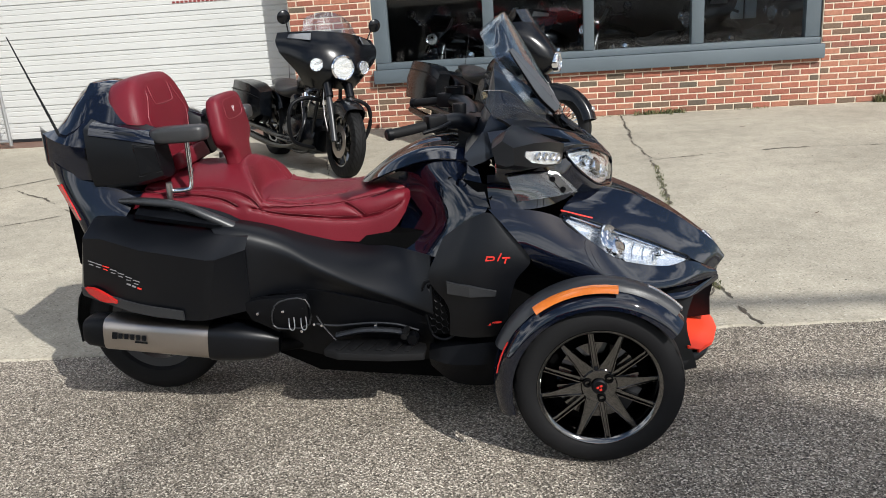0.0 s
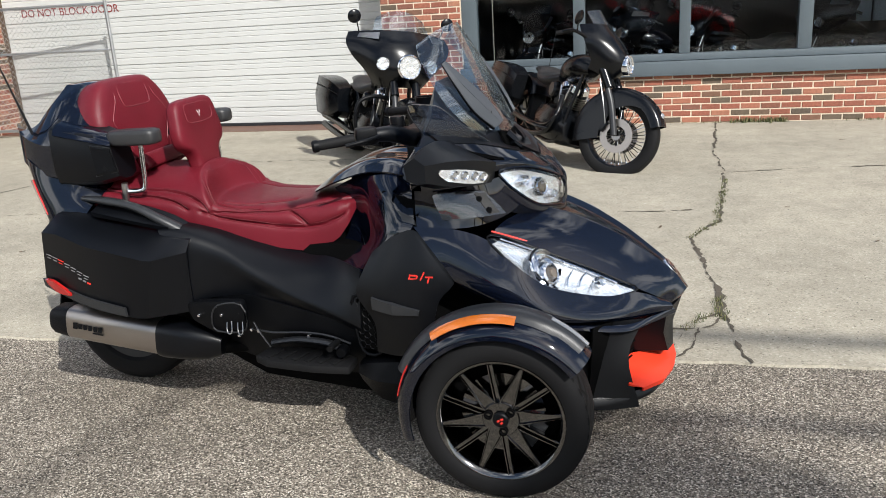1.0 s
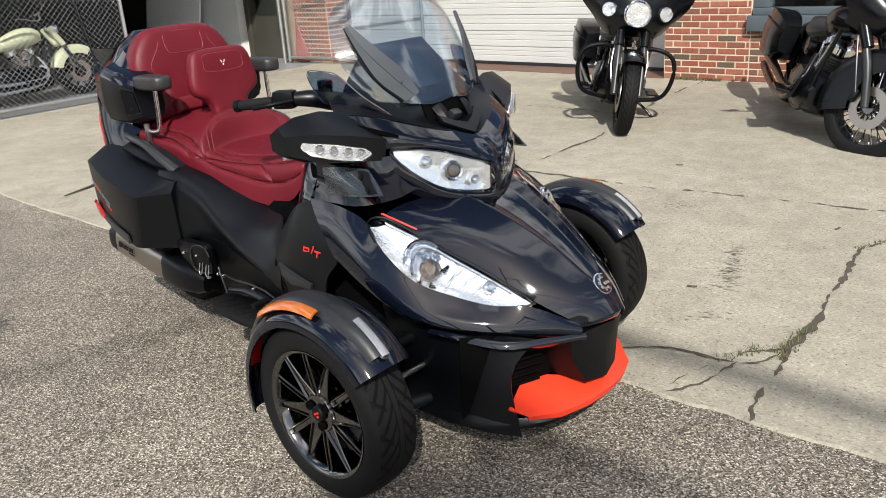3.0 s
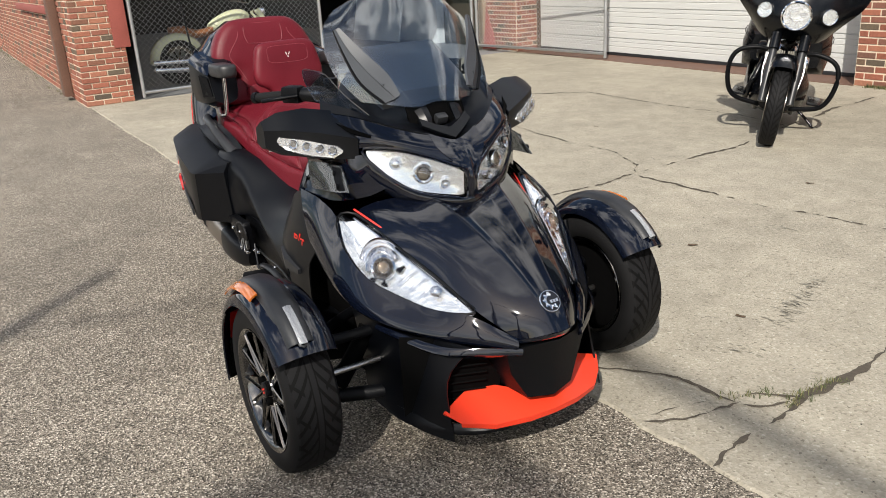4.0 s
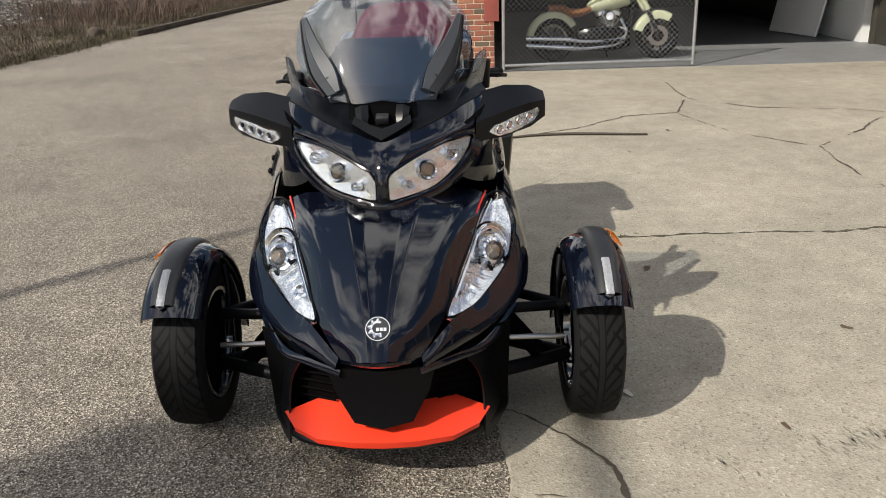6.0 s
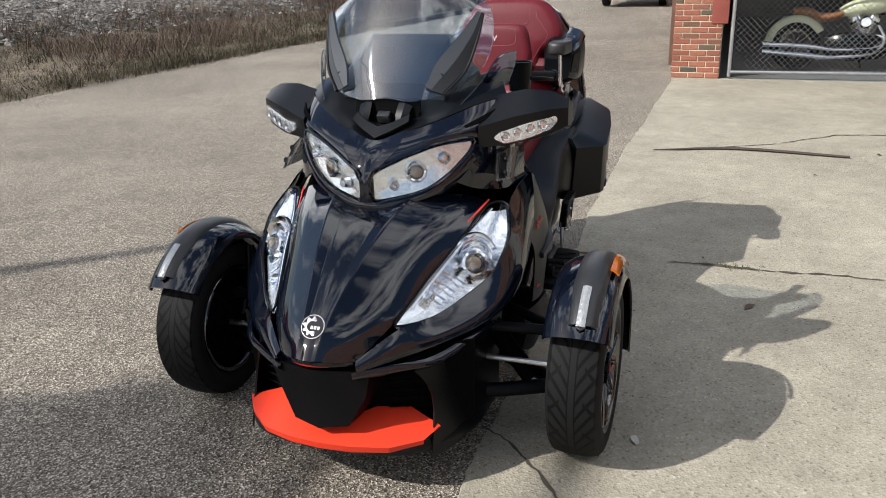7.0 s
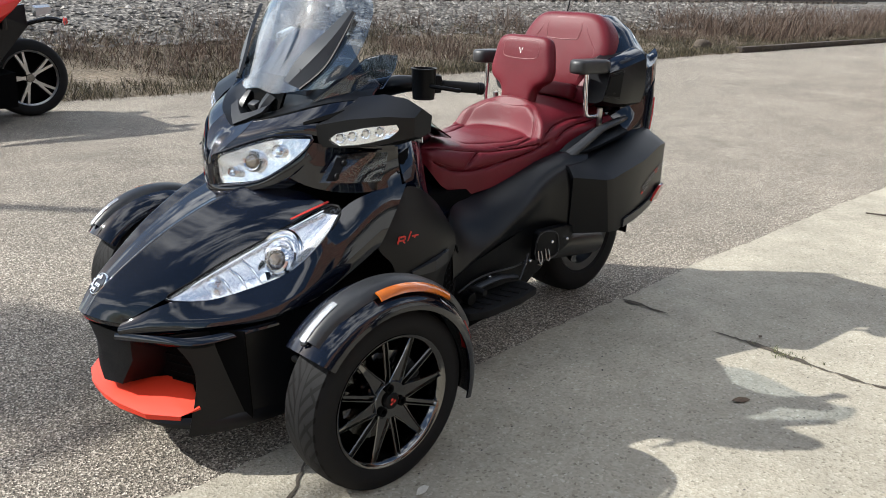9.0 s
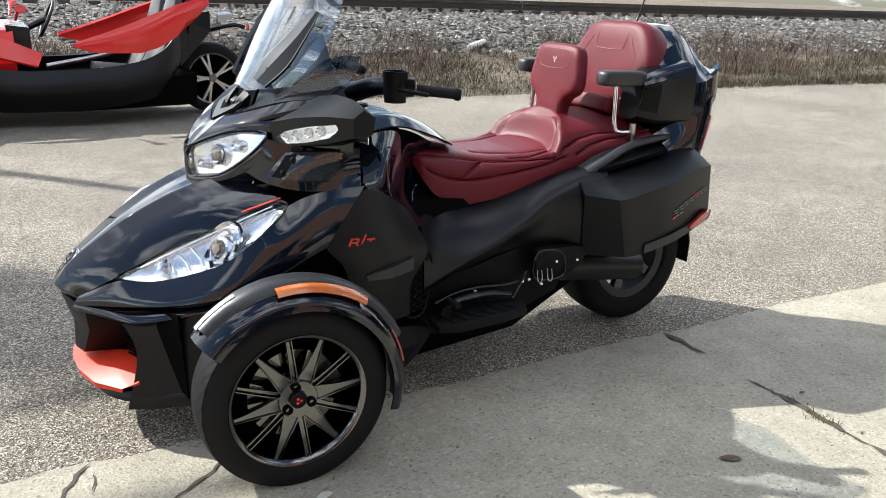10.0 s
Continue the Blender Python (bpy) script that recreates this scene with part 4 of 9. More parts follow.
sheet("chin_lip", v_grid([
    [(0.520, 0, 0.190), (0.495, 0.15, 0.184), (0.42, 0.265, 0.178), (0.25, 0.36, 0.178), (0.05, 0.38, 0.180)],
    [(0.515, 0, 0.162), (0.490, 0.16, 0.156), (0.42, 0.280, 0.148), (0.25, 0.375, 0.142), (0.05, 0.385, 0.142)],
    [(0.40, 0, 0.120), (0.38, 0.15, 0.120), (0.33, 0.24, 0.118), (0.2, 0.30, 0.115), (0.05, 0.32, 0.120)]]), SATIN, T, mirror=True, pu=2)
# filler body; the shade under the machine is in its colour
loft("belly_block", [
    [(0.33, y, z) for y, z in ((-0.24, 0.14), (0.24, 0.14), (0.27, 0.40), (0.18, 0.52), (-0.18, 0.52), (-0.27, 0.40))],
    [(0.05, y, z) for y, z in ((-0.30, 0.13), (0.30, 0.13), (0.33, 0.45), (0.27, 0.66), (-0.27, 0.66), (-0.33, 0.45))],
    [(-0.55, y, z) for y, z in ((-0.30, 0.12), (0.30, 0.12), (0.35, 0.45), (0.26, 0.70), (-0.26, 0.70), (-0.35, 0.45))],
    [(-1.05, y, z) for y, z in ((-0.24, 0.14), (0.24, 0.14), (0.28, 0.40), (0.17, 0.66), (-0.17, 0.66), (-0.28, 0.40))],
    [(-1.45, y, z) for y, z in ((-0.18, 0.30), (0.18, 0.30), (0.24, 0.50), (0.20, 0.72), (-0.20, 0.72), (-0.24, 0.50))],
    [(-2.00, y, z) for y, z in ((-0.14, 0.55), (0.14, 0.55), (0.22, 0.62), (0.22, 0.86), (-0.22, 0.86), (-0.22, 0.62))]], DARK, T, label="engine and frame block, underside shade in its near-black colour")

for s in (-1, 1):
    sheet("side_blade", v_grid([
        [(-0.05, 0.395, 0.52), (0.15, 0.370, 0.47), (0.30, 0.30, 0.445), (0.42, 0.225, 0.43)],
        [(-0.03, 0.375, 0.34), (0.15, 0.355, 0.33), (0.29, 0.315, 0.32), (0.37, 0.285, 0.31)],
        [(0.02, 0.385, 0.15), (0.16, 0.375, 0.14), (0.30, 0.345, 0.13), (0.41, 0.295, 0.125)]]), SATIN, T, s)
    sheet("nose_wing", v_grid([
        [(0.525, 0.112, 0.430), (0.45, 0.21, 0.434), (0.36, 0.300, 0.434), (0.16, 0.405, 0.466)],
        [(0.528, 0.116, 0.412), (0.45, 0.222, 0.414), (0.355, 0.322, 0.416), (0.16, 0.414, 0.455)],
        [(0.500, 0.115, 0.395), (0.43, 0.20, 0.388), (0.33, 0.28, 0.382), (0.15, 0.36, 0.435)]]), GLOSS, T, s, pu=2, thick=0.008)
    # added near-black back plate, stands for the shade inside the intake
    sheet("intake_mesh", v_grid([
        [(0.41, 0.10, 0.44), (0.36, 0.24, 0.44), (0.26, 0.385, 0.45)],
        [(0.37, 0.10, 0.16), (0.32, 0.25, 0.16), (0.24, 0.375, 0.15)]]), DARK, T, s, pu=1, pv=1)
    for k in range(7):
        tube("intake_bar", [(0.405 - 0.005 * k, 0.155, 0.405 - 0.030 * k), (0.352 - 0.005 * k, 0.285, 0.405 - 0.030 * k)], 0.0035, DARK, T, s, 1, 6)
    # front cowl below the headlamp
    sheet("front_cowl", v_grid([
        [(-0.34, 0.400, 0.805), (-0.20, 0.395, 0.795), (-0.090, 0.390, 0.757), (0.0, 0.419, 0.686), (0.10, 0.397, 0.603), (0.21, 0.335, 0.554), (0.31, 0.271, 0.524), (0.395, 0.207, 0.519), (0.50, 0.118, 0.453)],
        [(-0.28, 0.425, 0.740), (-0.17, 0.430, 0.715), (-0.07, 0.440, 0.668), (0.02, 0.443, 0.614), (0.12, 0.421, 0.554), (0.22, 0.360, 0.518), (0.33, 0.285, 0.496), (0.42, 0.210, 0.482), (0.515, 0.120, 0.443)],
        [(-0.20, 0.440, 0.640), (-0.11, 0.452, 0.605), (-0.02, 0.458, 0.566), (0.06, 0.454, 0.534), (0.14, 0.432, 0.505), (0.24, 0.376, 0.480), (0.34, 0.302, 0.462), (0.42, 0.226, 0.450), (0.515, 0.122, 0.432)],
        [(-0.19, 0.405, 0.600), (-0.10, 0.412, 0.560), (-0.02, 0.415, 0.525), (0.06, 0.41, 0.495), (0.14, 0.385, 0.470), (0.24, 0.33, 0.450), (0.34, 0.265, 0.436), (0.42, 0.195, 0.428), (0.505, 0.115, 0.422)]]),
        GLOSS, T, s, pu=3, pv=3, label="gloss black front cowl panel")
    # headlamp: bowl, projectors, clear cover
    lamp = sheet("headlamp", v_grid([
        [(-0.060, 0.332, 0.740), (-0.075, 0.360, 0.738), (-0.088, 0.385, 0.742)],
        [(0.040, 0.290, 0.690), (0.010, 0.345, 0.660), (-0.005, 0.407, 0.673)],
        [(0.135, 0.262, 0.645), (0.105, 0.325, 0.598), (0.094, 0.385, 0.591)],
        [(0.232, 0.232, 0.600), (0.215, 0.278, 0.558), (0.204, 0.326, 0.544)],
        [(0.322, 0.207, 0.553), (0.315, 0.234, 0.532), (0.305, 0.265, 0.517)],
        [(0.392, 0.192, 0.521), (0.391, 0.198, 0.518), (0.390, 0.204, 0.514)]]), REFLECTOR, T, s, label="long clear headlamp with bright reflector")
    for cx, cy, cz, cr in ((0.120, 0.345, 0.630, 0.046),):
        mm = axes((cx, cy * s, cz), (0, 1, 0), (-0.4, 0, 0.75)) @ pose(0, 0, 0, 0, 25 * s, 0) @ pose(0, 0, -0.020)
        lathe("projector", [(0, 0.016 + cr * 0.40), (cr * 0.35, 0.015 + cr * 0.34), (cr * 0.58, 0.012), (cr * 0.60, 0.002)], BULB, lamp, mm, 28)
        lathe("projector_ring", [(cr * 0.61, -0.02), (cr * 0.61, 0.016), (cr * 0.70, 0.021), (cr * 0.86, 0.017), (cr * 0.92, 0.004), (cr * 0.92, -0.02)], CHROME, lamp, mm, 32)
        for r0, r1, h0, h1, a0, a1 in ((0.050, 0.070, -0.004, 0.012, 15, 175), (0.076, 0.094, -0.002, 0.010, 35, 150)):
            band = []
            for k in range(13):
                a = math.radians(a0 + (a1 - a0) * k / 12)
                band.append([tuple(mm @ Vector((r * math.cos(a) * 0.75, r * math.sin(a), h))) for r, h in ((r0, h0), ((r0 + r1) / 2, (h0 + h1) / 2 - 0.004), (r1, h1), (r1 + 0.004, h0))])
            sheet("reflector_band", band, CHROME, lamp, 1, pu=1, pv=2, thick=0.002)
        # near-black strokes stand for the shadowed gaps round the projector
        for a in (205, 250, 330):
            ar = math.radians(a)
            tube("lamp_slot", [mm @ Vector((0.046 * math.cos(ar), 0.046 * math.sin(ar), 0.010)), mm @ Vector((0.066 * math.cos(ar + 0.3), 0.066 * math.sin(ar + 0.3), 0.008))], [0.008, 0.004], DARK, lamp, 1, 2, 8)
    for k in range(3):
        f = k / 4
        tube("reflector_rib", [(0.185 + 0.17 * f, 0.264 - 0.052 * f, 0.618 - 0.062 * f), (0.170 + 0.16 * f, 0.292 - 0.058 * f, 0.600 - 0.056 * f), (0.165 + 0.16 * f, 0.325 - 0.068 * f, 0.576 - 0.046 * f)], 0.0032, CHROME, lamp, s, 2, 6)
    tube("reflector_edge", [(-0.055, 0.345, 0.752), (0.045, 0.306, 0.702), (0.142, 0.279, 0.655), (0.24, 0.247, 0.606), (0.33, 0.216, 0.558)], 0.006, CHROME, lamp, s, 3, 8, flat=0.5)
    mm = axes((0.275, 0.250 * s, 0.572), (0, 1, 0), (-0.4, 0, 0.75)) @ pose(0, 0, 0, 0, 25 * s, 0)
    lathe("position_lamp", [(0, 0.010), (0.006, 0.009), (0.008, 0.0), (0.014, 0.004), (0.018, 0.008), (0.020, -0.01)], CHROME, lamp, mm, 18)
    ring = [(-0.065, 0.335, 0.762), (0.04, 0.297, 0.711), (0.14, 0.270, 0.664), (0.24, 0.237, 0.616), (0.33, 0.209, 0.566), (0.400, 0.193, 0.527),
            (0.31, 0.272, 0.523), (0.21, 0.336, 0.553), (0.10, 0.398, 0.601), (0.0, 0.420, 0.684), (-0.088, 0.392, 0.757)]
    tube("headlamp_bezel", ring, 0.004, PLASTIC, lamp, s, 3, 6, closed=True)
    sheet("headlamp_cover", v_grid([
        [(-0.062, 0.335, 0.762), (-0.075, 0.363, 0.762), (-0.088, 0.392, 0.759)],
        [(0.04, 0.298, 0.713), (0.025, 0.368, 0.704), (0.0, 0.421, 0.686)],
        [(0.14, 0.271, 0.666), (0.13, 0.345, 0.638), (0.10, 0.399, 0.603)],
        [(0.24, 0.238, 0.618), (0.235, 0.296, 0.592), (0.21, 0.337, 0.555)],
        [(0.33, 0.210, 0.568), (0.325, 0.246, 0.551), (0.31, 0.272, 0.526)],
        [(0.40, 0.193, 0.529), (0.398, 0.200, 0.526), (0.395, 0.207, 0.522)]]), LENS, lamp, s, thick=0.002)
    sheet("hood_stripe", v_grid([
        [(-0.085, 0.326, 0.772), (-0.025, 0.307, 0.749), (0.030, 0.290, 0.728)],
        [(-0.087, 0.331, 0.769), (-0.027, 0.312, 0.746), (0.028, 0.294, 0.725)]]), REDMARK, T, s, pu=1, thick=0.003, label="thin red accent stripe")
    # upper fairing headlamp
    up = sheet("upper_headlamp", v_grid([
        [(-0.060, 0.278, 0.962), (-0.055, 0.280, 0.950), (-0.045, 0.274, 0.934)],
        [(0.005, 0.200, 0.955), (0.000, 0.215, 0.915), (0.000, 0.230, 0.880)],
        [(0.055, 0.120, 0.928), (0.050, 0.130, 0.875), (0.048, 0.160, 0.830)],
        [(0.100, 0.050, 0.896), (0.095, 0.050, 0.845), (0.100, 0.056, 0.806)],
        [(0.115, 0.022, 0.878), (0.112, 0.022, 0.84), (0.112, 0.022, 0.804)]]), REFLECTOR, T, s, label="almond-shaped upper headlamp")
    for cx, cy, cz, cr in ((0.058, 0.140, 0.884, 0.034),):
        mm = axes((cx, cy * s, cz), (0, 1, 0), (-0.2, 0, 0.9)) @ pose(0, 0, 0, 0, 28 * s, 0)
        lathe("projector", [(0, 0.018), (cr * 0.5, 0.014), (cr * 0.66, 0.004)], BULB, up, mm, 24)
        lathe("projector_ring", [(cr * 0.67, -0.02), (cr * 0.67, 0.010), (cr * 0.84, 0.013), (cr, 0.004), (cr, -0.02)], CHROME, up, mm, 24)
    for cx, cy, cz, cr in ((0.012, 0.214, 0.922, 0.020), (0.096, 0.082, 0.846, 0.015)):
        mm = axes((cx, cy * s, cz), (0, 1, 0), (-0.2, 0, 0.9)) @ pose(0, 0, 0, 0, 32 * s, 0)
        lathe("small_lamp", [(0, 0.010), (cr * 0.35, 0.009), (cr * 0.45, -0.002), (cr * 0.8, 0.004), (cr, 0.010), (cr * 1.08, -0.012)], CHROME, up, mm, 18)
    sheet("upper_headlamp_cover", v_grid([
        [(-0.052, 0.285, 0.972), (-0.046, 0.287, 0.955), (-0.036, 0.280, 0.935)],
        [(0.020, 0.205, 0.966), (0.032, 0.220, 0.915), (0.012, 0.235, 0.878)],
        [(0.072, 0.125, 0.938), (0.088, 0.134, 0.875), (0.062, 0.165, 0.828)],
        [(0.114, 0.055, 0.905), (0.124, 0.055, 0.845), (0.114, 0.060, 0.803)],
        [(0.130, 0.020, 0.885), (0.132, 0.020, 0.84), (0.126, 0.020, 0.801)]]), LENS, up, s, thick=0.002)
    tube("upper_bezel", [(-0.056, 0.288, 0.973), (0.020, 0.205, 0.969), (0.072, 0.125, 0.941), (0.114, 0.055, 0.908), (0.131, 0.018, 0.886), (0.127, 0.018, 0.799),
                         (0.114, 0.06, 0.800), (0.062, 0.166, 0.825), (0.011, 0.237, 0.875), (-0.038, 0.283, 0.932)], 0.005, GLOSS, up, s, 3, 6, closed=True)
    sheet("fairing_side", v_grid([
        [(0.02, 0.09, 1.000), (-0.03, 0.18, 1.025), (-0.12, 0.27, 1.06), (-0.22, 0.34, 1.075), (-0.33, 0.36, 1.07)],
        [(0.075, 0.09, 0.958), (0.012, 0.20, 0.990), (-0.06, 0.285, 1.005), (-0.17, 0.355, 1.00), (-0.31, 0.385, 0.985)],
        [(0.108, 0.058, 0.918), (0.016, 0.206, 0.972), (-0.058, 0.288, 0.976), (-0.16, 0.350, 0.94), (-0.31, 0.380, 0.91)]]), GLOSS, T, s, pu=3)
    sheet("fairing_cheek", v_grid([
        [(-0.050, 0.288, 0.955), (-0.12, 0.335, 0.94), (-0.22, 0.365, 0.92), (-0.34, 0.36, 0.92)],
        [(-0.030, 0.282, 0.905), (-0.09, 0.330, 0.875), (-0.20, 0.365, 0.86), (-0.34, 0.365, 0.86)],
        [(0.008, 0.240, 0.850), (-0.05, 0.300, 0.815), (-0.16, 0.37, 0.795), (-0.33, 0.395, 0.80)]]), GLOSS, T, s, pu=3)
    # mirror pod with lamp and glass
    pod = loft("mirror_pod", [
        [(-0.05, 0.300, 0.995), (-0.06, 0.300, 0.928), (-0.15, 0.325, 0.922), (-0.27, 0.340, 0.928), (-0.28, 0.335, 1.030), (-0.20, 0.320, 1.072)],
        [(-0.10, 0.400, 1.022), (-0.10, 0.400, 0.938), (-0.18, 0.415, 0.934), (-0.285, 0.425, 0.945), (-0.295, 0.420, 1.045), (-0.23, 0.405, 1.088)],
        [(-0.165, 0.490, 1.036), (-0.165, 0.490, 0.955), (-0.21, 0.500, 0.950), (-0.285, 0.505, 0.965), (-0.30, 0.500, 1.045), (-0.25, 0.490, 1.082)],
        [(-0.230, 0.545, 1.034), (-0.230, 0.545, 0.978), (-0.255, 0.548, 0.974), (-0.290, 0.550, 0.988), (-0.30, 0.545, 1.035), (-0.265, 0.540, 1.058)]],
        SATIN, T, s, per=1, label="black mirror housing with turn lamp", sharp=24)

    def pod_face(y, z, out):
        return (float(np.interp(y, [0.30, 0.40, 0.49, 0.545], [-0.055, -0.100, -0.165, -0.230])) + out, y + out * 0.4, z)

    lamp_edge = ([(0.362, 0.976), (0.440, 1.000), (0.512, 1.014)], [(0.345, 0.958), (0.440, 0.977), (0.516, 0.998)], [(0.374, 0.941), (0.440, 0.954), (0.498, 0.974)])
    sheet("turn_lamp", [[pod_face(y, z, 0.005) for y, z in row] for row in lamp_edge], REFLECTOR, pod, s, pu=3, pv=4, thick=0.01)
    for k in range(4):
        y = 0.378 + 0.034 * k
        lathe("led_cell", [(0.0, 0.001), (0.007, 0.002), (0.013, 0.008), (0.015, 0.004)], CHROME, pod, Matrix.Translation((pod_face(y, 0, 0.006)[0], y * s, 0.964 + 0.009 * k)) @ Vector((0.80, 0.55 * s, 0.05)).to_track_quat("Z", "Y").to_matrix().to_4x4(), 18)
    sheet("turn_lamp_cover", [[pod_face(y, z, 0.016) for y, z in row] for row in lamp_edge], LENS, pod, s, pu=3, pv=4, thick=0.002)
    slab("mirror_glass", [(-0.06, -0.03), (0.05, -0.035), (0.06, 0.025), (-0.055, 0.03)], 0.003, CHROME, pod, axes((-0.288, 0.455 * s, 0.980), (0.03, -1 * s, 0), (0, 0, 1)), 0)
    for o in (pod, *pod.children):
        o.data.transform(Matrix.Translation((-0.015, 0, 0.010)))
    # smoked leg deflector below the mirror
    defl = sheet("leg_deflector", v_grid([
        [(-0.100, 0.355, 0.920), (-0.18, 0.378, 0.922), (-0.27, 0.395, 0.915)],
        [(-0.060, 0.362, 0.885), (-0.15, 0.388, 0.880), (-0.255, 0.402, 0.875)],
        [(-0.025, 0.370, 0.848), (-0.12, 0.395, 0.838), (-0.235, 0.405, 0.830)]]), SMOKE, T, s, thick=0.004, label="smoked clear leg deflector")
    sheet("deflector_bracket", v_grid([
        [(-0.095, 0.362, 0.914), (-0.13, 0.372, 0.916)],
        [(-0.070, 0.370, 0.880), (-0.10, 0.382, 0.878)],
        [(-0.045, 0.374, 0.852), (-0.075, 0.386, 0.848)]]), PLASTIC, defl, s, pu=2, pv=2)
    for px, py, pz in ((-0.112, 0.376, 0.898), (-0.078, 0.384, 0.862)):
        lathe("bolt", [(0, 0.005), (0.007, 0.005), (0.010, 0.001), (0.010, -0.004)], PLASTIC, defl, axes((px, py * s, pz), (0.9, 0.3 * s, 0), (0, 0, 1)) @ pose(0, 0, 0, 0 if s > 0 else 180, 0, 0), 16)
    # panel with the red model mark
    sidep = sheet("front_side_panel", v_grid([
        [(-0.50, 0.375, 0.705), (-0.42, 0.395, 0.765), (-0.345, 0.400, 0.795), (-0.30, 0.405, 0.760)],
        [(-0.535, 0.395, 0.64), (-0.44, 0.425, 0.66), (-0.32, 0.435, 0.66), (-0.20, 0.428, 0.635)],
        [(-0.565, 0.405, 0.56), (-0.46, 0.440, 0.555), (-0.36, 0.445, 0.555), (-0.255, 0.435, 0.555)],
        [(-0.50, 0.420, 0.46), (-0.43, 0.440, 0.45), (-0.36, 0.440, 0.45), (-0.285, 0.430, 0.45)],
        [(-0.50, 0.415, 0.345), (-0.43, 0.430, 0.34), (-0.36, 0.430, 0.34), (-0.300, 0.420, 0.345)]]), SATIN, T, s, label="satin black side panel with a red mark")
    # red mark: slanted strokes
    mk = axes((-0.315, 0.4405 * s, 0.632), (1 if s < 0 else -1, 0, 0), (0, 0, 1))
    for x, y, w, h, rz in ((-0.040, 0.004, 0.005, 0.026, -18), (-0.026, 0.013, 0.026, 0.005, 0), (-0.013, 0.007, 0.005, 0.012, -18), (-0.027, 0.001, 0.022, 0.005, 0), (-0.017, -0.007, 0.005, 0.014, 40),
                           (0.002, 0.003, 0.0045, 0.050, -28), (0.030, 0.008, 0.028, 0.005, 0), (0.027, -0.003, 0.005, 0.022, -18)):
        box("model_mark", (w, h, 0.003), REDMARK, sidep, mk @ pose(x, y, 0.0035, 0, 0, rz), 0)
    for k, w in enumerate((0.011, 0.011, 0.011, 0.011, 0.011)):
        box("maker_bar", (w, 0.013, 0.003), REDMARK, sidep, axes((-0.408 + 0.0130 * k, 0.4390 * s, 0.392), (1, 0, 0), (0, 0, 1)), 0)
    box("maker_bar", (0.034, 0.006, 0.003), REDMARK, sidep, axes((-0.329, 0.4385 * s, 0.396), (1, 0, 0), (0, 0, 1)), 0)
    loft("side_marker_blade", [
        [(-0.50, 0.425, 0.560), (-0.50, 0.425, 0.515), (-0.50, 0.445, 0.515), (-0.50, 0.448, 0.560)],
        [(-0.42, 0.445, 0.548), (-0.42, 0.445, 0.502), (-0.42, 0.468, 0.506), (-0.42, 0.470, 0.545)],
        [(-0.325, 0.445, 0.522), (-0.33, 0.445, 0.500), (-0.33, 0.458, 0.502), (-0.325, 0.458, 0.520)]], GREYPLASTIC, sidep, s, sharp=20)
    # honeycomb vent
    vent = sheet("side_vent", v_grid([
        [(-0.575, 0.392, 0.535), (-0.49, 0.408, 0.530)],
        [(-0.575, 0.392, 0.44), (-0.49, 0.412, 0.44)],
        [(-0.56, 0.392, 0.345), (-0.50, 0.408, 0.345)]]), DARK, T, s, pu=2, pv=2, label="black honeycomb side vent")
    for a in range(7):
        for b in range(4):
            cx, cz = -0.562 + 0.0205 * b, 0.362 + 0.027 * a + (0.0135 if b % 2 else 0)
            cy = 0.398 + (cx + 0.575) * 0.2
            hexa = [(cx + 0.0125 * math.cos(q), cy, cz + 0.0145 * math.sin(q)) for q in (math.pi / 3 * i for i in range(6))]
            tube("vent_cell", hexa, 0.0022, PLASTIC, vent, s, 1, 4, closed=True)
    tube("vent_rim", [(-0.585, 0.395, 0.545), (-0.483, 0.412, 0.540), (-0.483, 0.415, 0.44), (-0.495, 0.412, 0.335), (-0.565, 0.395, 0.335), (-0.588, 0.393, 0.44)], 0.006, PLASTIC, vent, s, 3, 6, closed=True)
    loft("lower_pod", [
        [(-0.26, y, z) for y, z in ((0.29, 0.15), (0.40, 0.17), (0.42, 0.25), (0.40, 0.31), (0.29, 0.32))],
        [(-0.36, y, z) for y, z in ((0.28, 0.12), (0.42, 0.14), (0.455, 0.24), (0.43, 0.315), (0.28, 0.33))],
        [(-0.50, y, z) for y, z in ((0.28, 0.13), (0.41, 0.15), (0.45, 0.24), (0.43, 0.305), (0.28, 0.32))],
        [(-0.585, y, z) for y, z in ((0.30, 0.20), (0.38, 0.21), (0.41, 0.25), (0.40, 0.28), (0.30, 0.29))]], PLASTIC, T, s, per=3, label="black plastic lower pod")
    # tank side and body side
    sheet("tank_side", v_grid([
        [(-0.38, 0.24, 0.935), (-0.47, 0.235, 0.955), (-0.56, 0.195, 0.945), (-0.65, 0.125, 0.915), (-0.74, 0.09, 0.87)],
        [(-0.36, 0.33, 0.885), (-0.45, 0.315, 0.885), (-0.54, 0.255, 0.855), (-0.61, 0.165, 0.82), (-0.68, 0.10, 0.80)],
        [(-0.345, 0.395, 0.805), (-0.43, 0.375, 0.785), (-0.52, 0.31, 0.745), (-0.60, 0.205, 0.725), (-0.68, 0.14, 0.71)],
        [(-0.42, 0.385, 0.73), (-0.47, 0.375, 0.70), (-0.54, 0.335, 0.675), (-0.62, 0.255, 0.665), (-0.72, 0.19, 0.655)],
        [(-0.46, 0.385, 0.64), (-0.50, 0.385, 0.62), (-0.56, 0.365, 0.61), (-0.64, 0.305, 0.61), (-0.74, 0.25, 0.61)]]), GLOSS, T, s, label="gloss black tank side")
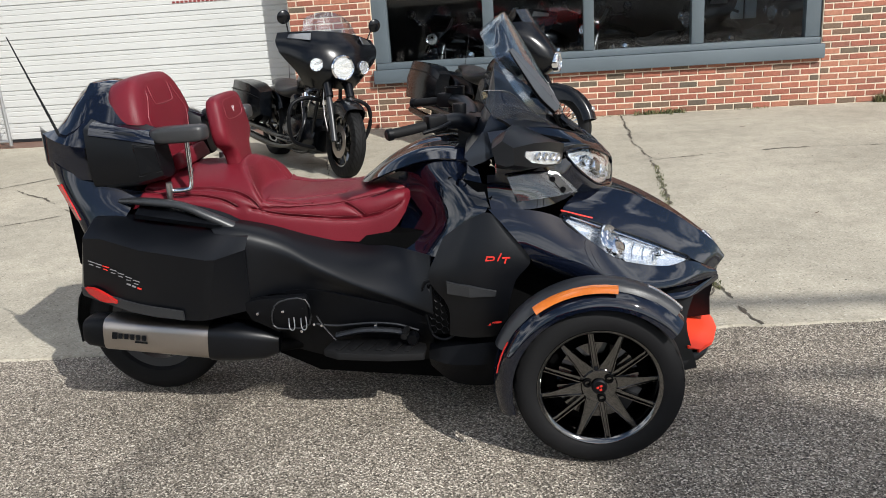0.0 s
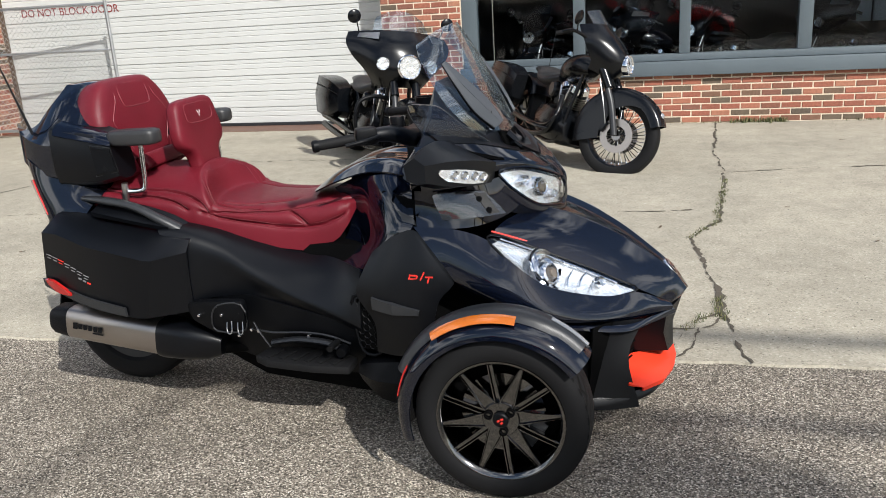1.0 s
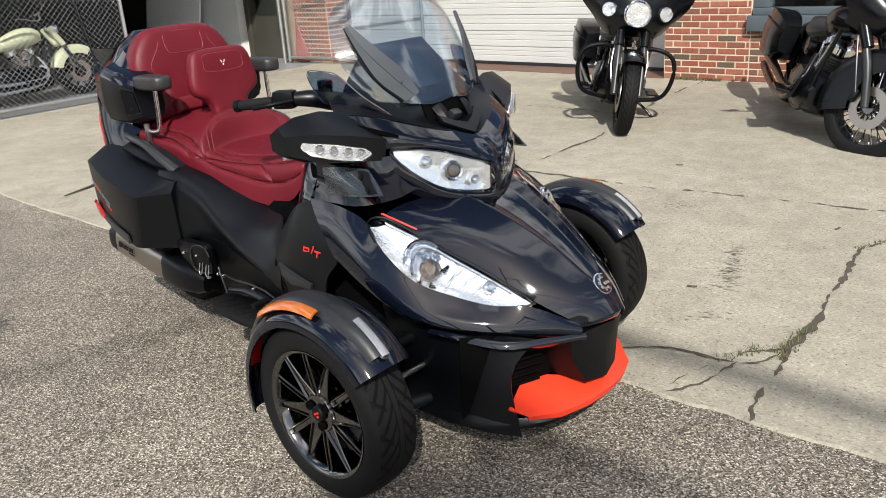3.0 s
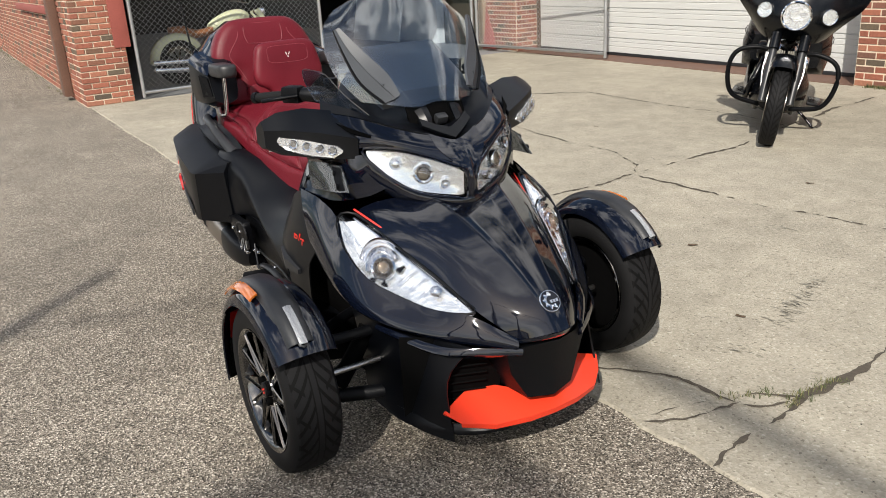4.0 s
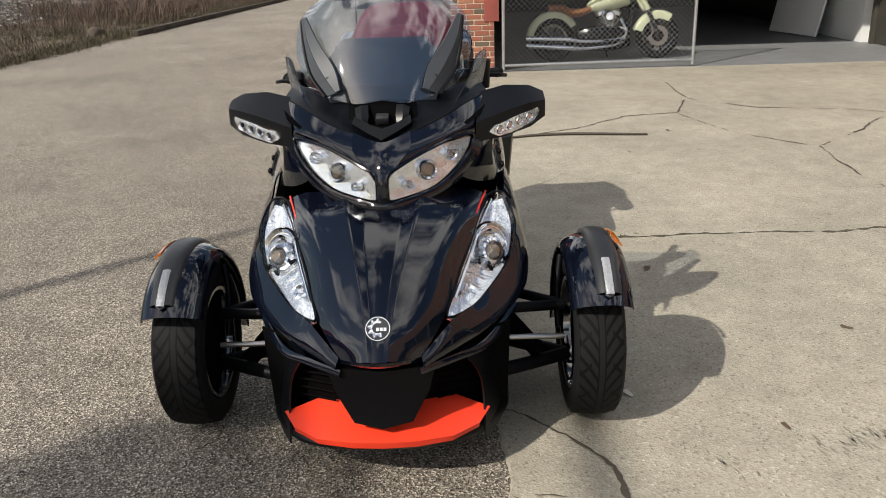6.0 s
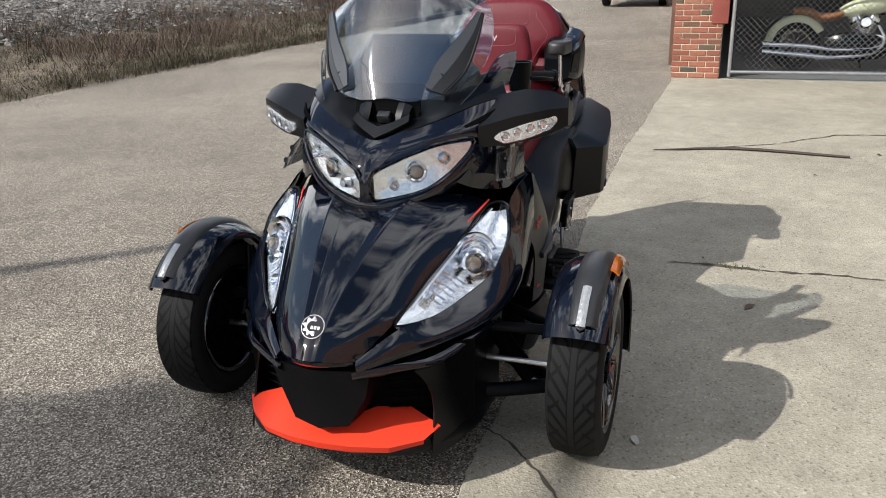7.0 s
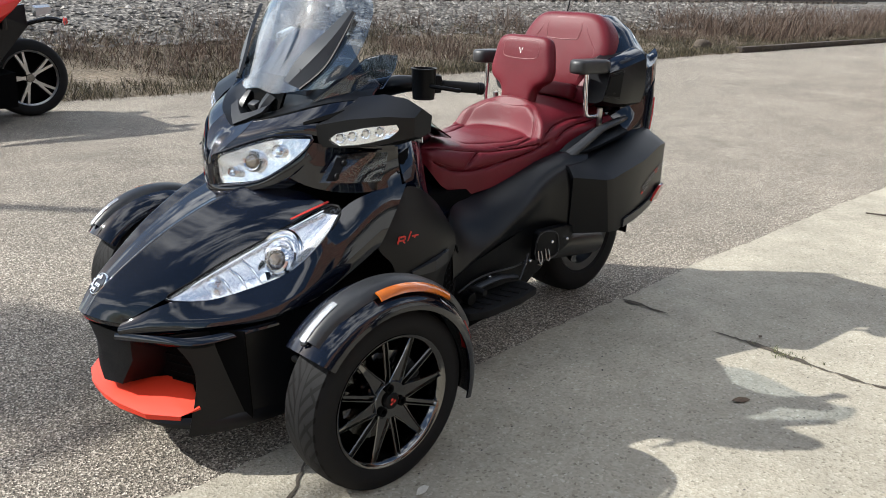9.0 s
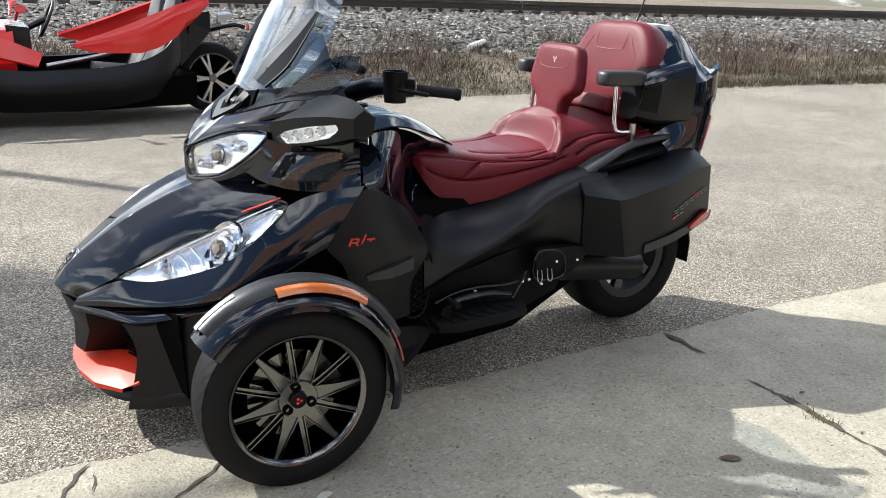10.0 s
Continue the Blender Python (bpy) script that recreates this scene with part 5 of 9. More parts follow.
    sheet("knee_trim", v_grid([
        [(-0.345, 0.380, 0.832), (-0.43, 0.343, 0.855), (-0.50, 0.290, 0.862)],
        [(-0.335, 0.398, 0.812), (-0.42, 0.362, 0.822), (-0.495, 0.310, 0.825)]]), GREYPLASTIC, T, s, pu=2, thick=0.01)
    sheet("knee_mesh", v_grid([
        [(-0.31, 0.352, 0.875), (-0.40, 0.324, 0.895), (-0.48, 0.284, 0.905)],
        [(-0.33, 0.378, 0.835), (-0.42, 0.340, 0.860), (-0.49, 0.294, 0.868)]]), DARK, T, s, pu=2, thick=0.01)
    for bx, by, bz in ((-0.665, 0.245, 0.652), (-0.495, 0.392, 0.668), (-0.480, 0.385, 0.64)):
        lathe("bolt", [(0, 0.005), (0.005, 0.005), (0.0075, 0.001), (0.0075, -0.006)], CHROME, T, axes((bx, by * s, bz), (1, -0.4 * s, 0), (0, 0, 1)) @ pose(0, 0, 0, 0 if s < 0 else 180, 0, 0), 14)
    sheet("body_side", v_grid([
        [(-0.56, 0.378, 0.640), (-0.70, 0.262, 0.645), (-0.85, 0.212, 0.652), (-1.00, 0.225, 0.692), (-1.12, 0.245, 0.732), (-1.28, 0.285, 0.782), (-1.42, 0.30, 0.80)],
        [(-0.56, 0.400, 0.540), (-0.70, 0.345, 0.582), (-0.85, 0.312, 0.614), (-1.00, 0.303, 0.664), (-1.12, 0.300, 0.722), (-1.27, 0.330, 0.776), (-1.39, 0.345, 0.788)],
        [(-0.56, 0.410, 0.440), (-0.70, 0.396, 0.500), (-0.85, 0.382, 0.558), (-1.00, 0.362, 0.632), (-1.12, 0.346, 0.703), (-1.26, 0.368, 0.755), (-1.36, 0.380, 0.765)],
        [(-0.562, 0.405, 0.418), (-0.70, 0.394, 0.476), (-0.85, 0.384, 0.530), (-1.00, 0.374, 0.600), (-1.13, 0.366, 0.670), (-1.26, 0.386, 0.715), (-1.34, 0.396, 0.722)],
        [(-0.575, 0.385, 0.395), (-0.70, 0.374, 0.445), (-0.85, 0.362, 0.492), (-1.00, 0.358, 0.545), (-1.14, 0.362, 0.595), (-1.26, 0.392, 0.610), (-1.33, 0.402, 0.615)],
        [(-0.585, 0.380, 0.370), (-0.70, 0.368, 0.412), (-0.85, 0.354, 0.452), (-1.00, 0.350, 0.490), (-1.15, 0.352, 0.510), (-1.26, 0.380, 0.490), (-1.33, 0.390, 0.475)]]), SATIN, T, s, label="satin black body side below the seat")
    sheet("lower_side", v_grid([
        [(-0.585, 0.395, 0.440), (-0.75, 0.375, 0.462), (-0.90, 0.365, 0.497), (-1.05, 0.355, 0.522), (-1.22, 0.345, 0.50)],
        [(-0.57, 0.375, 0.35), (-0.75, 0.355, 0.36), (-0.90, 0.345, 0.38), (-1.05, 0.335, 0.39), (-1.22, 0.325, 0.38)],
        [(-0.57, 0.345, 0.22), (-0.75, 0.330, 0.21), (-0.90, 0.315, 0.21), (-1.05, 0.300, 0.24), (-1.22, 0.285, 0.29)]]), PLASTIC, T, s)
    tube("side_piping", [(-1.02, 0.362, 0.385), (-0.93, 0.362, 0.375), (-0.80, 0.372, 0.385), (-0.70, 0.378, 0.378), (-0.62, 0.380, 0.352)], 0.004, GREYPLASTIC, T, s, 4, 6)
    # passenger board, folded up, with screws and wire clips
    board = slab("folded_passenger_board", [(-0.13, 0.06), (-0.05, 0.075), (0.125, 0.080), (0.135, 0.065), (0.125, -0.045), (-0.005, -0.062), (-0.10, -0.01)], 0.03, PLASTIC, T,
                 axes((-1.155, 0.385 * s, 0.435), (1, 0.05 * s, 0.02), (0, 0.12 * s, 1)), 0.006, "black folded passenger footboard")
    tube("board_piping", [(-1.135, 0.408, 0.495), (-1.03, 0.412, 0.502), (-1.028, 0.404, 0.40), (-1.155, 0.400, 0.388), (-1.17, 0.404, 0.44)], 0.0035, GREYPLASTIC, board, s, 3, 6, closed=True)
    for bx, bz in ((-1.125, 0.455), (-1.045, 0.470), (-1.225, 0.450), (-1.060, 0.375), (-1.015, 0.392), (-0.985, 0.388), (-0.78, 0.378)):
        lathe("screw", [(0, 0.004), (0.005, 0.004), (0.007, 0.001), (0.007, -0.012)], CHROME, T, axes((bx, (0.405 if bx < -1.03 else 0.385) * s, bz), (1, 0, 0), (0, 0, 1)) @ pose(0, 0, 0, 0 if s < 0 else 180, 0, 0), 12)
    for bx in (-1.105, -1.058):
        tube("wire_clip", [(bx, 0.404, 0.428), (bx + 0.002, 0.415, 0.395), (bx + 0.012, 0.417, 0.385), (bx + 0.022, 0.415, 0.395), (bx + 0.020, 0.404, 0.432)], 0.0025, STEEL, board, s, 3, 6)
    tube("board_stay", [(-1.00, 0.385, 0.425), (-0.975, 0.392, 0.385), (-0.93, 0.405, 0.335)], 0.004, GREYPLASTIC, T, s, 2, 8, flat=0.4)
    # rider footboard
    fb = slab("footboard", [(-0.19, -0.035), (-0.17, 0.055), (-0.05, 0.075), (0.12, 0.07), (0.185, 0.04), (0.185, -0.05), (0.05, -0.07), (-0.13, -0.065)], 0.03, RUBBER, T,
              axes((-0.78, 0.425 * s, 0.298), (1, 0, -0.06), (0, 1, 0)), 0.008, "black rubber rider footboard")
    for k in range(6):
        box("board_rib", (0.022, 0.08, 0.006), RUBBER, fb, axes((-0.90 + 0.05 * k, 0.43 * s, 0.3225 - 0.003 * k), (1, 0, -0.06), (0, 1, 0)) @ pose(0, 0, 0, 0, 0, 18 * s), 0.002)
    tube("pedal_arm", [(-0.93, 0.385, 0.345), (-0.82, 0.392, 0.365), (-0.70, 0.395, 0.358), (-0.645, 0.40, 0.335)], 0.016, GREYPLASTIC, T, s, 4, 8, flat=0.7)
    lathe("pedal_hub", [(0, 0.02), (0.018, 0.02), (0.022, 0.012), (0.022, -0.02), (0, -0.02)], PLASTIC, T, axes((-0.64, 0.412 * s, 0.335), (1, 0, 0), (0, 0, 1)), 20)
    tube("pedal", [(-0.66, 0.40, 0.368), (-0.665, 0.44, 0.368), (-0.665, 0.470, 0.366)], 0.012, RUBBER, T, s, 3, 8)

    # side case
    case = loft("side_case", [
        [(-1.280, 0.28, 0.450), (-1.255, 0.385, 0.460), (-1.238, 0.405, 0.700), (-1.228, 0.385, 0.742), (-1.250, 0.28, 0.755)],
        [(-1.405, 0.27, 0.420), (-1.385, 0.495, 0.468), (-1.320, 0.510, 0.698), (-1.325, 0.400, 0.752), (-1.340, 0.27, 0.768)],
        [(-1.445, 0.27, 0.420), (-1.420, 0.505, 0.470), (-1.352, 0.520, 0.702), (-1.360, 0.400, 0.760), (-1.370, 0.27, 0.775)],
        [(-1.600, 0.26, 0.430), (-1.600, 0.475, 0.480), (-1.600, 0.505, 0.745), (-1.600, 0.400, 0.795), (-1.600, 0.26, 0.805)],
        [(-1.750, 0.25, 0.480), (-1.750, 0.455, 0.520), (-1.750, 0.478, 0.785), (-1.750, 0.385, 0.828), (-1.750, 0.25, 0.838)],
        [(-1.885, 0.22, 0.540), (-1.890, 0.420, 0.560), (-1.832, 0.455, 0.785), (-1.820, 0.370, 0.835), (-1.820, 0.22, 0.845)],
        [(-1.905, 0.20, 0.560), (-1.910, 0.390, 0.580), (-1.850, 0.420, 0.780), (-1.838, 0.350, 0.825), (-1.838, 0.20, 0.835)]], SATIN, T, s, label="satin black hard side case", sharp=24)

    def case_pt(x, f, out=0.004):
        xs = [-1.89, -1.75, -1.60, -1.42]
        y0, z0 = np.interp(x, xs, [0.420, 0.455, 0.475, 0.505]), np.interp(x, xs, [0.560, 0.520, 0.480, 0.470])
        y1, z1 = np.interp(x, xs, [0.455, 0.478, 0.505, 0.520]), np.interp(x, xs, [0.785, 0.785, 0.745, 0.702])
        return (x, float(y0 + (y1 - y0) * f + out), float(z0 + (z1 - z0) * f))

    sheet("case_lower_trim", [[case_pt(x, 0.16, 0.003) for x in (-1.885, -1.80, -1.65, -1.47)], [case_pt(x, 0.015, 0.003) for x in (-1.885, -1.80, -1.65, -1.47)]], GREYPLASTIC, case, s, pu=2, thick=0.008)
    sheet("case_reflector", [[case_pt(-1.862, 0.19, 0.006), case_pt(-1.81, 0.22, 0.008), case_pt(-1.735, 0.13, 0.006)], [case_pt(-1.850, 0.11, 0.006), case_pt(-1.80, 0.05, 0.008), case_pt(-1.735, 0.09, 0.006)]], REDLENS, case, s, pu=3, thick=0.012, label="red side reflector")
    for k in range(7):
        x = -1.815 + 0.029 * k
        px, py, pz = case_pt(x, 0.62 - 0.022 * k, 0.003)
        mk = axes((px, py * s, pz), (1, 0.14 * s, -0.30), (0.3, 0, 1))
        box("name_bar", (0.0265, 0.0030, 0.002), REDMARK if k == 2 else GREYMARK, case, mk @ pose(0, 0.0055, 0), 0)
        box("name_bar", (0.0180, 0.0028, 0.002), REDMARK if k == 2 else GREYMARK, case, mk @ pose(0, -0.0055, 0), 0)
    for k in range(3):
        px, py, pz = case_pt(-1.675 + 0.021 * k, 0.42 - 0.008 * k, 0.003)
        box("name_bar", (0.016, 0.006, 0.002), REDMARK if k == 2 else GREYMARK, case, axes((px, py * s, pz), (1, 0.14 * s, -0.25), (0, 0, 1)), 0)
    tube("grab_handle", [(-1.74, 0.30, 0.880), (-1.62, 0.335, 0.880), (-1.48, 0.350, 0.862), (-1.38, 0.345, 0.815), (-1.30, 0.325, 0.765)], [0.012, 0.020, 0.020, 0.024, 0.03], GREYPLASTIC, T, s, 5, 10, flat=0.75)
    sheet("handle_pad", v_grid([
        [(-1.66, 0.285, 0.850), (-1.50, 0.295, 0.845), (-1.36, 0.290, 0.805), (-1.29, 0.285, 0.768)],
        [(-1.66, 0.365, 0.825), (-1.50, 0.370, 0.800), (-1.37, 0.365, 0.775), (-1.305, 0.335, 0.758)]]), SATIN, T, s, thick=0.02)
    # armrest on its chrome post
    arm = cushion("armrest", [(-0.10, -0.035), (0.06, -0.042), (0.10, -0.02), (0.10, 0.025), (0.06, 0.042), (-0.10, 0.038)], 0.058, BLACKLEATHER, T,
                  pose(-1.468, 0.275 * s, 1.112, 0, -1, 0), label="padded black armrest")
    tube("armrest_post", [(-1.448, 0.280, 1.088), (-1.450, 0.282, 1.00), (-1.452, 0.288, 0.925), (-1.475, 0.292, 0.908), (-1.535, 0.292, 0.905)], 0.0095, CHROME, arm, s, 4, 10)
    tube("armrest_joint", [(-1.535, 0.300, 0.940), (-1.538, 0.298, 0.905), (-1.550, 0.292, 0.83)], 0.013, STEEL, arm, s, 3, 8)
    # luggage box corner speaker pods
    pod2 = loft("speaker_pod", [
        [(-1.82, 0.18, 0.945), (-1.82, 0.318, 0.945), (-1.82, 0.328, 1.130), (-1.82, 0.295, 1.165), (-1.82, 0.18, 1.175)],
        [(-1.64, 0.18, 0.950), (-1.64, 0.325, 0.950), (-1.64, 0.334, 1.105), (-1.64, 0.300, 1.135), (-1.64, 0.18, 1.140)],
        [(-1.545, 0.20, 0.968), (-1.548, 0.300, 0.968), (-1.566, 0.312, 1.085), (-1.570, 0.285, 1.108), (-1.570, 0.20, 1.112)]], SATIN, T, s, per=2, ring_per=3, sharp=25, label="gloss black speaker pod")
    tube("pod_piping", [(-1.548, 0.306, 0.985), (-1.560, 0.318, 1.078), (-1.635, 0.338, 1.092), (-1.632, 0.330, 0.972)], 0.0022, GREYPLASTIC, pod2, s, 1, 6, closed=True)
    sheet("speaker_grille", [[(-1.553, 0.308, 0.992), (-1.625, 0.3305, 0.982)], [(-1.563, 0.319, 1.072), (-1.629, 0.3385, 1.084)]], PLASTIC, pod2, s, pu=1, pv=1, thick=0.006)
    sheet("pod_shoulder", [[(-1.555, 0.200, 1.118), (-1.64, 0.200, 1.146), (-1.80, 0.200, 1.180)], [(-1.560, 0.296, 1.110), (-1.64, 0.306, 1.140), (-1.80, 0.302, 1.170)], [(-1.556, 0.322, 1.086), (-1.64, 0.340, 1.106), (-1.80, 0.336, 1.134)]], GLOSS, pod2, s, pu=2, pv=2, thick=0.008)
    # tail
    sheet("tail_lamp", v_grid([
        [(-1.990, 0.285, 0.950), (-1.955, 0.303, 0.890), (-1.920, 0.316, 0.820)],
        [(-1.965, 0.302, 0.955), (-1.930, 0.322, 0.893), (-1.895, 0.336, 0.822)]]), REDLENS, T, s, pu=2, thick=0.012, label="red tail lamp strip")

    # muffler (right) and plain lower guard (left)
    if s < 0:
        pts0, pts1 = Vector((-1.935, 0.330 * s, 0.386)), Vector((-1.44, 0.336 * s, 0.332))
        ax = (pts1 - pts0).normalized()
        fr = Matrix.Translation(pts0) @ ax.to_track_quat("Z", "Y").to_matrix().to_4x4()
        L = (pts1 - pts0).length
        def oval(z, a, b):
            return [fr @ Vector((a * math.copysign(abs(math.cos(q)) ** 0.6, math.cos(q)), b * math.copysign(abs(math.sin(q)) ** 0.6, math.sin(q)), z)) for q in (2 * math.pi * i / 28 for i in range(28))]
        muf = loft("muffler", [oval(0.07, 0.060, 0.064), oval(0.075, 0.062, 0.066), oval(L - 0.005, 0.066, 0.072), oval(L, 0.064, 0.070)], TITANIUM, T, label="brushed titanium muffler")
        loft("muffler_cap", [oval(-0.02, 0.048, 0.046), oval(0.0, 0.056, 0.058), oval(0.07, 0.061, 0.065)], PLASTIC, muf)
        loft("muffler_collar", [oval(L, 0.070, 0.076), oval(L + 0.03, 0.074, 0.078), oval(L + 0.12, 0.070, 0.072), oval(L + 0.22, 0.054, 0.058), oval(L + 0.27, 0.030, 0.036)], SATIN, muf, label="black heat shield")
        for k, w in enumerate((0.020, 0.016, 0.016, 0.016, 0.016, 0.016)):
            q = fr @ Vector((0, 0, 0.12 + 0.024 * k))
            box("maker_bar", (w, 0.020 if k else 0.026, 0.002), PLASTIC, muf, axes(q + Vector((0, -0.0660 - 0.0006 * k, 0.008)), (1, 0, -0.135), (0, 0.1, 1)), 0)
        box("maker_bar", (0.05, 0.006, 0.002), PLASTIC, muf, axes(fr @ Vector((0, 0, 0.225)) + Vector((0, -0.0675, -0.012)), (1, 0, -0.135), (0, 0.1, 1)), 0)
        tube("exhaust_pipe", [(-1.22, -0.33, 0.285), (-1.10, -0.28, 0.28), (-0.98, -0.24, 0.28)], [0.026, 0.026, 0.024], DARK, T, 1, 4, 12)
    else:
        tube("swing_arm_cover", [(-1.72, 0.20, 0.30), (-1.45, 0.245, 0.345), (-1.2, 0.285, 0.385), (-1.0, 0.30, 0.40)], [0.05, 0.05, 0.045, 0.03], SATIN, T, s, 4, 12, flat=1.2)

    # front wheel
    hubm = Matrix.Translation((0, 0.672 * s, 0.281)) @ (pose(0, 0, 0, -90, 0, 0) if s > 0 else pose(0, 0, 0, 90, 0, 0))
    wheel = lathe("front_wheel", [(0.180, -0.07), (0.192, -0.072), (0.196, -0.066), (0.186, -0.055), (0.180, 0.0), (0.186, 0.052), (0.200, 0.066), (0.205, 0.072), (0.203, 0.078), (0.196, 0.076), (0.188, 0.066), (0.176, 0.03), (0.174, -0.06)],
                  DARKCHROME, T, hubm, 64, "dark chrome multi-spoke front wheel", closed=True)
    lathe("tyre", tyre_profile(0.281, 0.165, 0.196), TREAD, wheel, hubm, 96, uv=True, closed=True, label="black road tyre with V tread")
    for k in range(12):
        spoke_m = hubm @ pose(0, 0, 0, 0, 0, 30 * k + 8)
        if k % 2 == 0:
            # broad blade, hollowed between two raised edges
            prof = [(0.046, 0.026, 0.060), (0.070, 0.024, 0.063), (0.105, 0.0175, 0.066), (0.150, 0.0120, 0.069), (0.190, 0.0085, 0.071), (0.197, 0.0075, 0.068)]
            dish = 0.006
        else:
            prof = [(0.050, 0.0125, 0.056), (0.085, 0.0115, 0.062), (0.130, 0.0108, 0.066), (0.170, 0.0102, 0.069), (0.197, 0.0100, 0.070)]
            dish = 0.009
        rings = []
        for r, w, h in prof:
            e = w * (0.80 if k % 2 == 0 else 0.55)
            rings.append([(r, -w, h - 0.003), (r, -w + 0.0016, h), (r, -e, h), (r, -e + 0.0024, h - dish), (r, e - 0.0024, h - dish), (r, e, h), (r, w - 0.0016, h), (r, w, h - 0.003), (r, w * 0.7, h - 0.028), (r, -w * 0.7, h - 0.028)])
        loft("spoke", rings, DARKCHROME, wheel, sharp=30).data.transform(spoke_m)
    lathe("hub", [(0, 0.058), (0.030, 0.060), (0.056, 0.062), (0.062, 0.052), (0.060, 0.02), (0.0, 0.02)], DARKCHROME, wheel, hubm, 40)
    lathe("hub_cap", [(0, 0.072), (0.021, 0.072), (0.025, 0.068), (0.025, 0.058), (0, 0.058)], PLASTIC, wheel, hubm, 32)
    for x, y in ((0.005, 0.006), (-0.006, 0.0), (0.004, -0.007)):
        box("hub_mark", (0.008, 0.006, 0.002), REDMARK, wheel, hubm @ pose(x, y, 0.0728, 0, 0, 30), 0)
    for k in range(3):
        a = math.radians(120 * k + 40)
        lathe("lug", [(0.0085, 0.058), (0.0085, 0.069), (0.014, 0.069), (0.014, 0.050)], DARK, wheel, hubm @ pose(0.041 * math.cos(a), 0.041 * math.sin(a), 0), 14)
    lathe("brake_disc", [(0.055, 0.0), (0.135, 0.0), (0.135, -0.006), (0.055, -0.006)], DARKCHROME, wheel, hubm @ pose(0, 0, 0.012), 40, closed=True)
    # added near-black disc in place of the shade behind the spokes
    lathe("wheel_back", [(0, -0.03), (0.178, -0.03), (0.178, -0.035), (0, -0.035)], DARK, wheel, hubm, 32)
    box("brake_caliper", (0.05, 0.11, 0.05), GREYPLASTIC, wheel, hubm @ pose(-0.095 * s, -0.06, 0.005, 0, 0, 35 * s), 0.01)
    # fender
    fen = []
    for k in range(25):
        a = math.radians(38 + 157 * k / 24)
        row = []
        for y, dr in ((0.580, -0.012), (0.590, 0.008), (0.625, 0.028), (0.675, 0.036), (0.725, 0.028), (0.762, 0.004), (0.770, -0.022)):
            bulge = 1 + 0.10 * max(0, math.cos(a - math.radians(60))) * (1 if dr > 0 else 0.5)
            r = 0.305 + dr * bulge
            row.append((r * math.cos(a), y, 0.281 + r * math.sin(a)))
        fen.append(row)
    fender = sheet("fender", fen, GLOSS, T, s, pu=1, pv=3, thick=0.005, label="gloss black front fender")
    strip = []
    for k in range(17):
        a = math.radians(44 + 112 * k / 16)
        wv = 0.045 if 60 < math.degrees(a) < 140 else 0.038
        strip.append([((0.345 + dz) * math.cos(a), 0.690 + dy * wv, 0.281 + (0.345 + dz) * math.sin(a)) for dy, dz in ((-1, -0.012), (-0.7, 0.008), (0, 0.013), (0.7, 0.008), (1, -0.012))])
    sheet("fender_strip", strip, GREYPLASTIC, fender, s, pu=1, pv=2, thick=0.006)
    amb = []
    for k in range(9):
        a = math.radians(80 + 46 * k / 8)
        amb.append([((0.358 + dz) * math.cos(a), 0.712 + dy, 0.281 + (0.358 + dz) * math.sin(a)) for dy, dz in ((0.026, -0.009), (0.035, -0.012), (0.043, -0.018), (0.049, -0.026))])
    sheet("amber_reflector", amb, AMBER, fender, s, pu=1, pv=2, thick=0.006)
    led = []
    for k in range(6):
        a = math.radians(43 + 21 * k / 5)
        led.append([((0.352 + dz) * math.cos(a), 0.690 + dy, 0.281 + (0.352 + dz) * math.sin(a)) for dy, dz in ((-0.010, 0.006), (0, 0.009), (0.010, 0.006))])
    tube("led_bezel", [led[0][0], led[2][0], led[5][0], led[5][2], led[2][2], led[0][2]], 0.0045, GREYPLASTIC, fender, s, 2, 6, closed=True)
    sheet("fender_led", led, LED, fender, s, pu=1, pv=2, thick=0.008, label="white fender position lamp")
    rr = []
    for k in range(6):
        a = math.radians(150 + 20 * k / 5)
        rr.append([(0.330 * math.cos(a), 0.715 + dy, 0.281 + 0.330 * math.sin(a)) for dy in (-0.02, 0.02)])
    sheet("red_reflector", rr, REDLENS, fender, s, pu=1, pv=1, thick=0.008)
    tube("fender_stay", [(-0.10, 0.585, 0.53), (-0.06, 0.57, 0.42), (0.0, 0.57, 0.30)], 0.012, PLASTIC, fender, s, 3, 8)
    # suspension
    tube("upper_arm", [(0.0, 0.585, 0.385), (0.04, 0.42, 0.395), (0.05, 0.30, 0.40)], 0.018, PLASTIC, T, s, 3, 10)
    tube("upper_arm", [(0.0, 0.585, 0.385), (-0.10, 0.42, 0.395), (-0.14, 0.32, 0.40)], 0.018, PLASTIC, T, s, 3, 10)
    tube("lower_arm", [(0.0, 0.60, 0.20), (0.08, 0.42, 0.195), (0.14, 0.28, 0.20)], 0.024, PLASTIC, T, s, 3, 10)
    tube("lower_arm", [(0.0, 0.60, 0.20), (-0.12, 0.42, 0.195), (-0.2, 0.30, 0.20)], 0.024, PLASTIC, T, s, 3, 10)
    tube("shock", [(0.02, 0.50, 0.22), (0.0, 0.38, 0.36), (-0.02, 0.30, 0.48)], 0.03, DARK, T, s, 3, 12)
    tube("tie_rod", [(0.07, 0.58, 0.30), (0.09, 0.30, 0.31)], 0.010, STEEL, T, s, 3, 8)
    # handlebar
    bar = tube("handlebar_arm", [(-0.40, 0.05, 1.055), (-0.41, 0.16, 1.075), (-0.44, 0.25, 1.100), (-0.50, 0.315, 1.105)], [0.034, 0.034, 0.030, 0.022], SATIN, T, s, 5, 12)
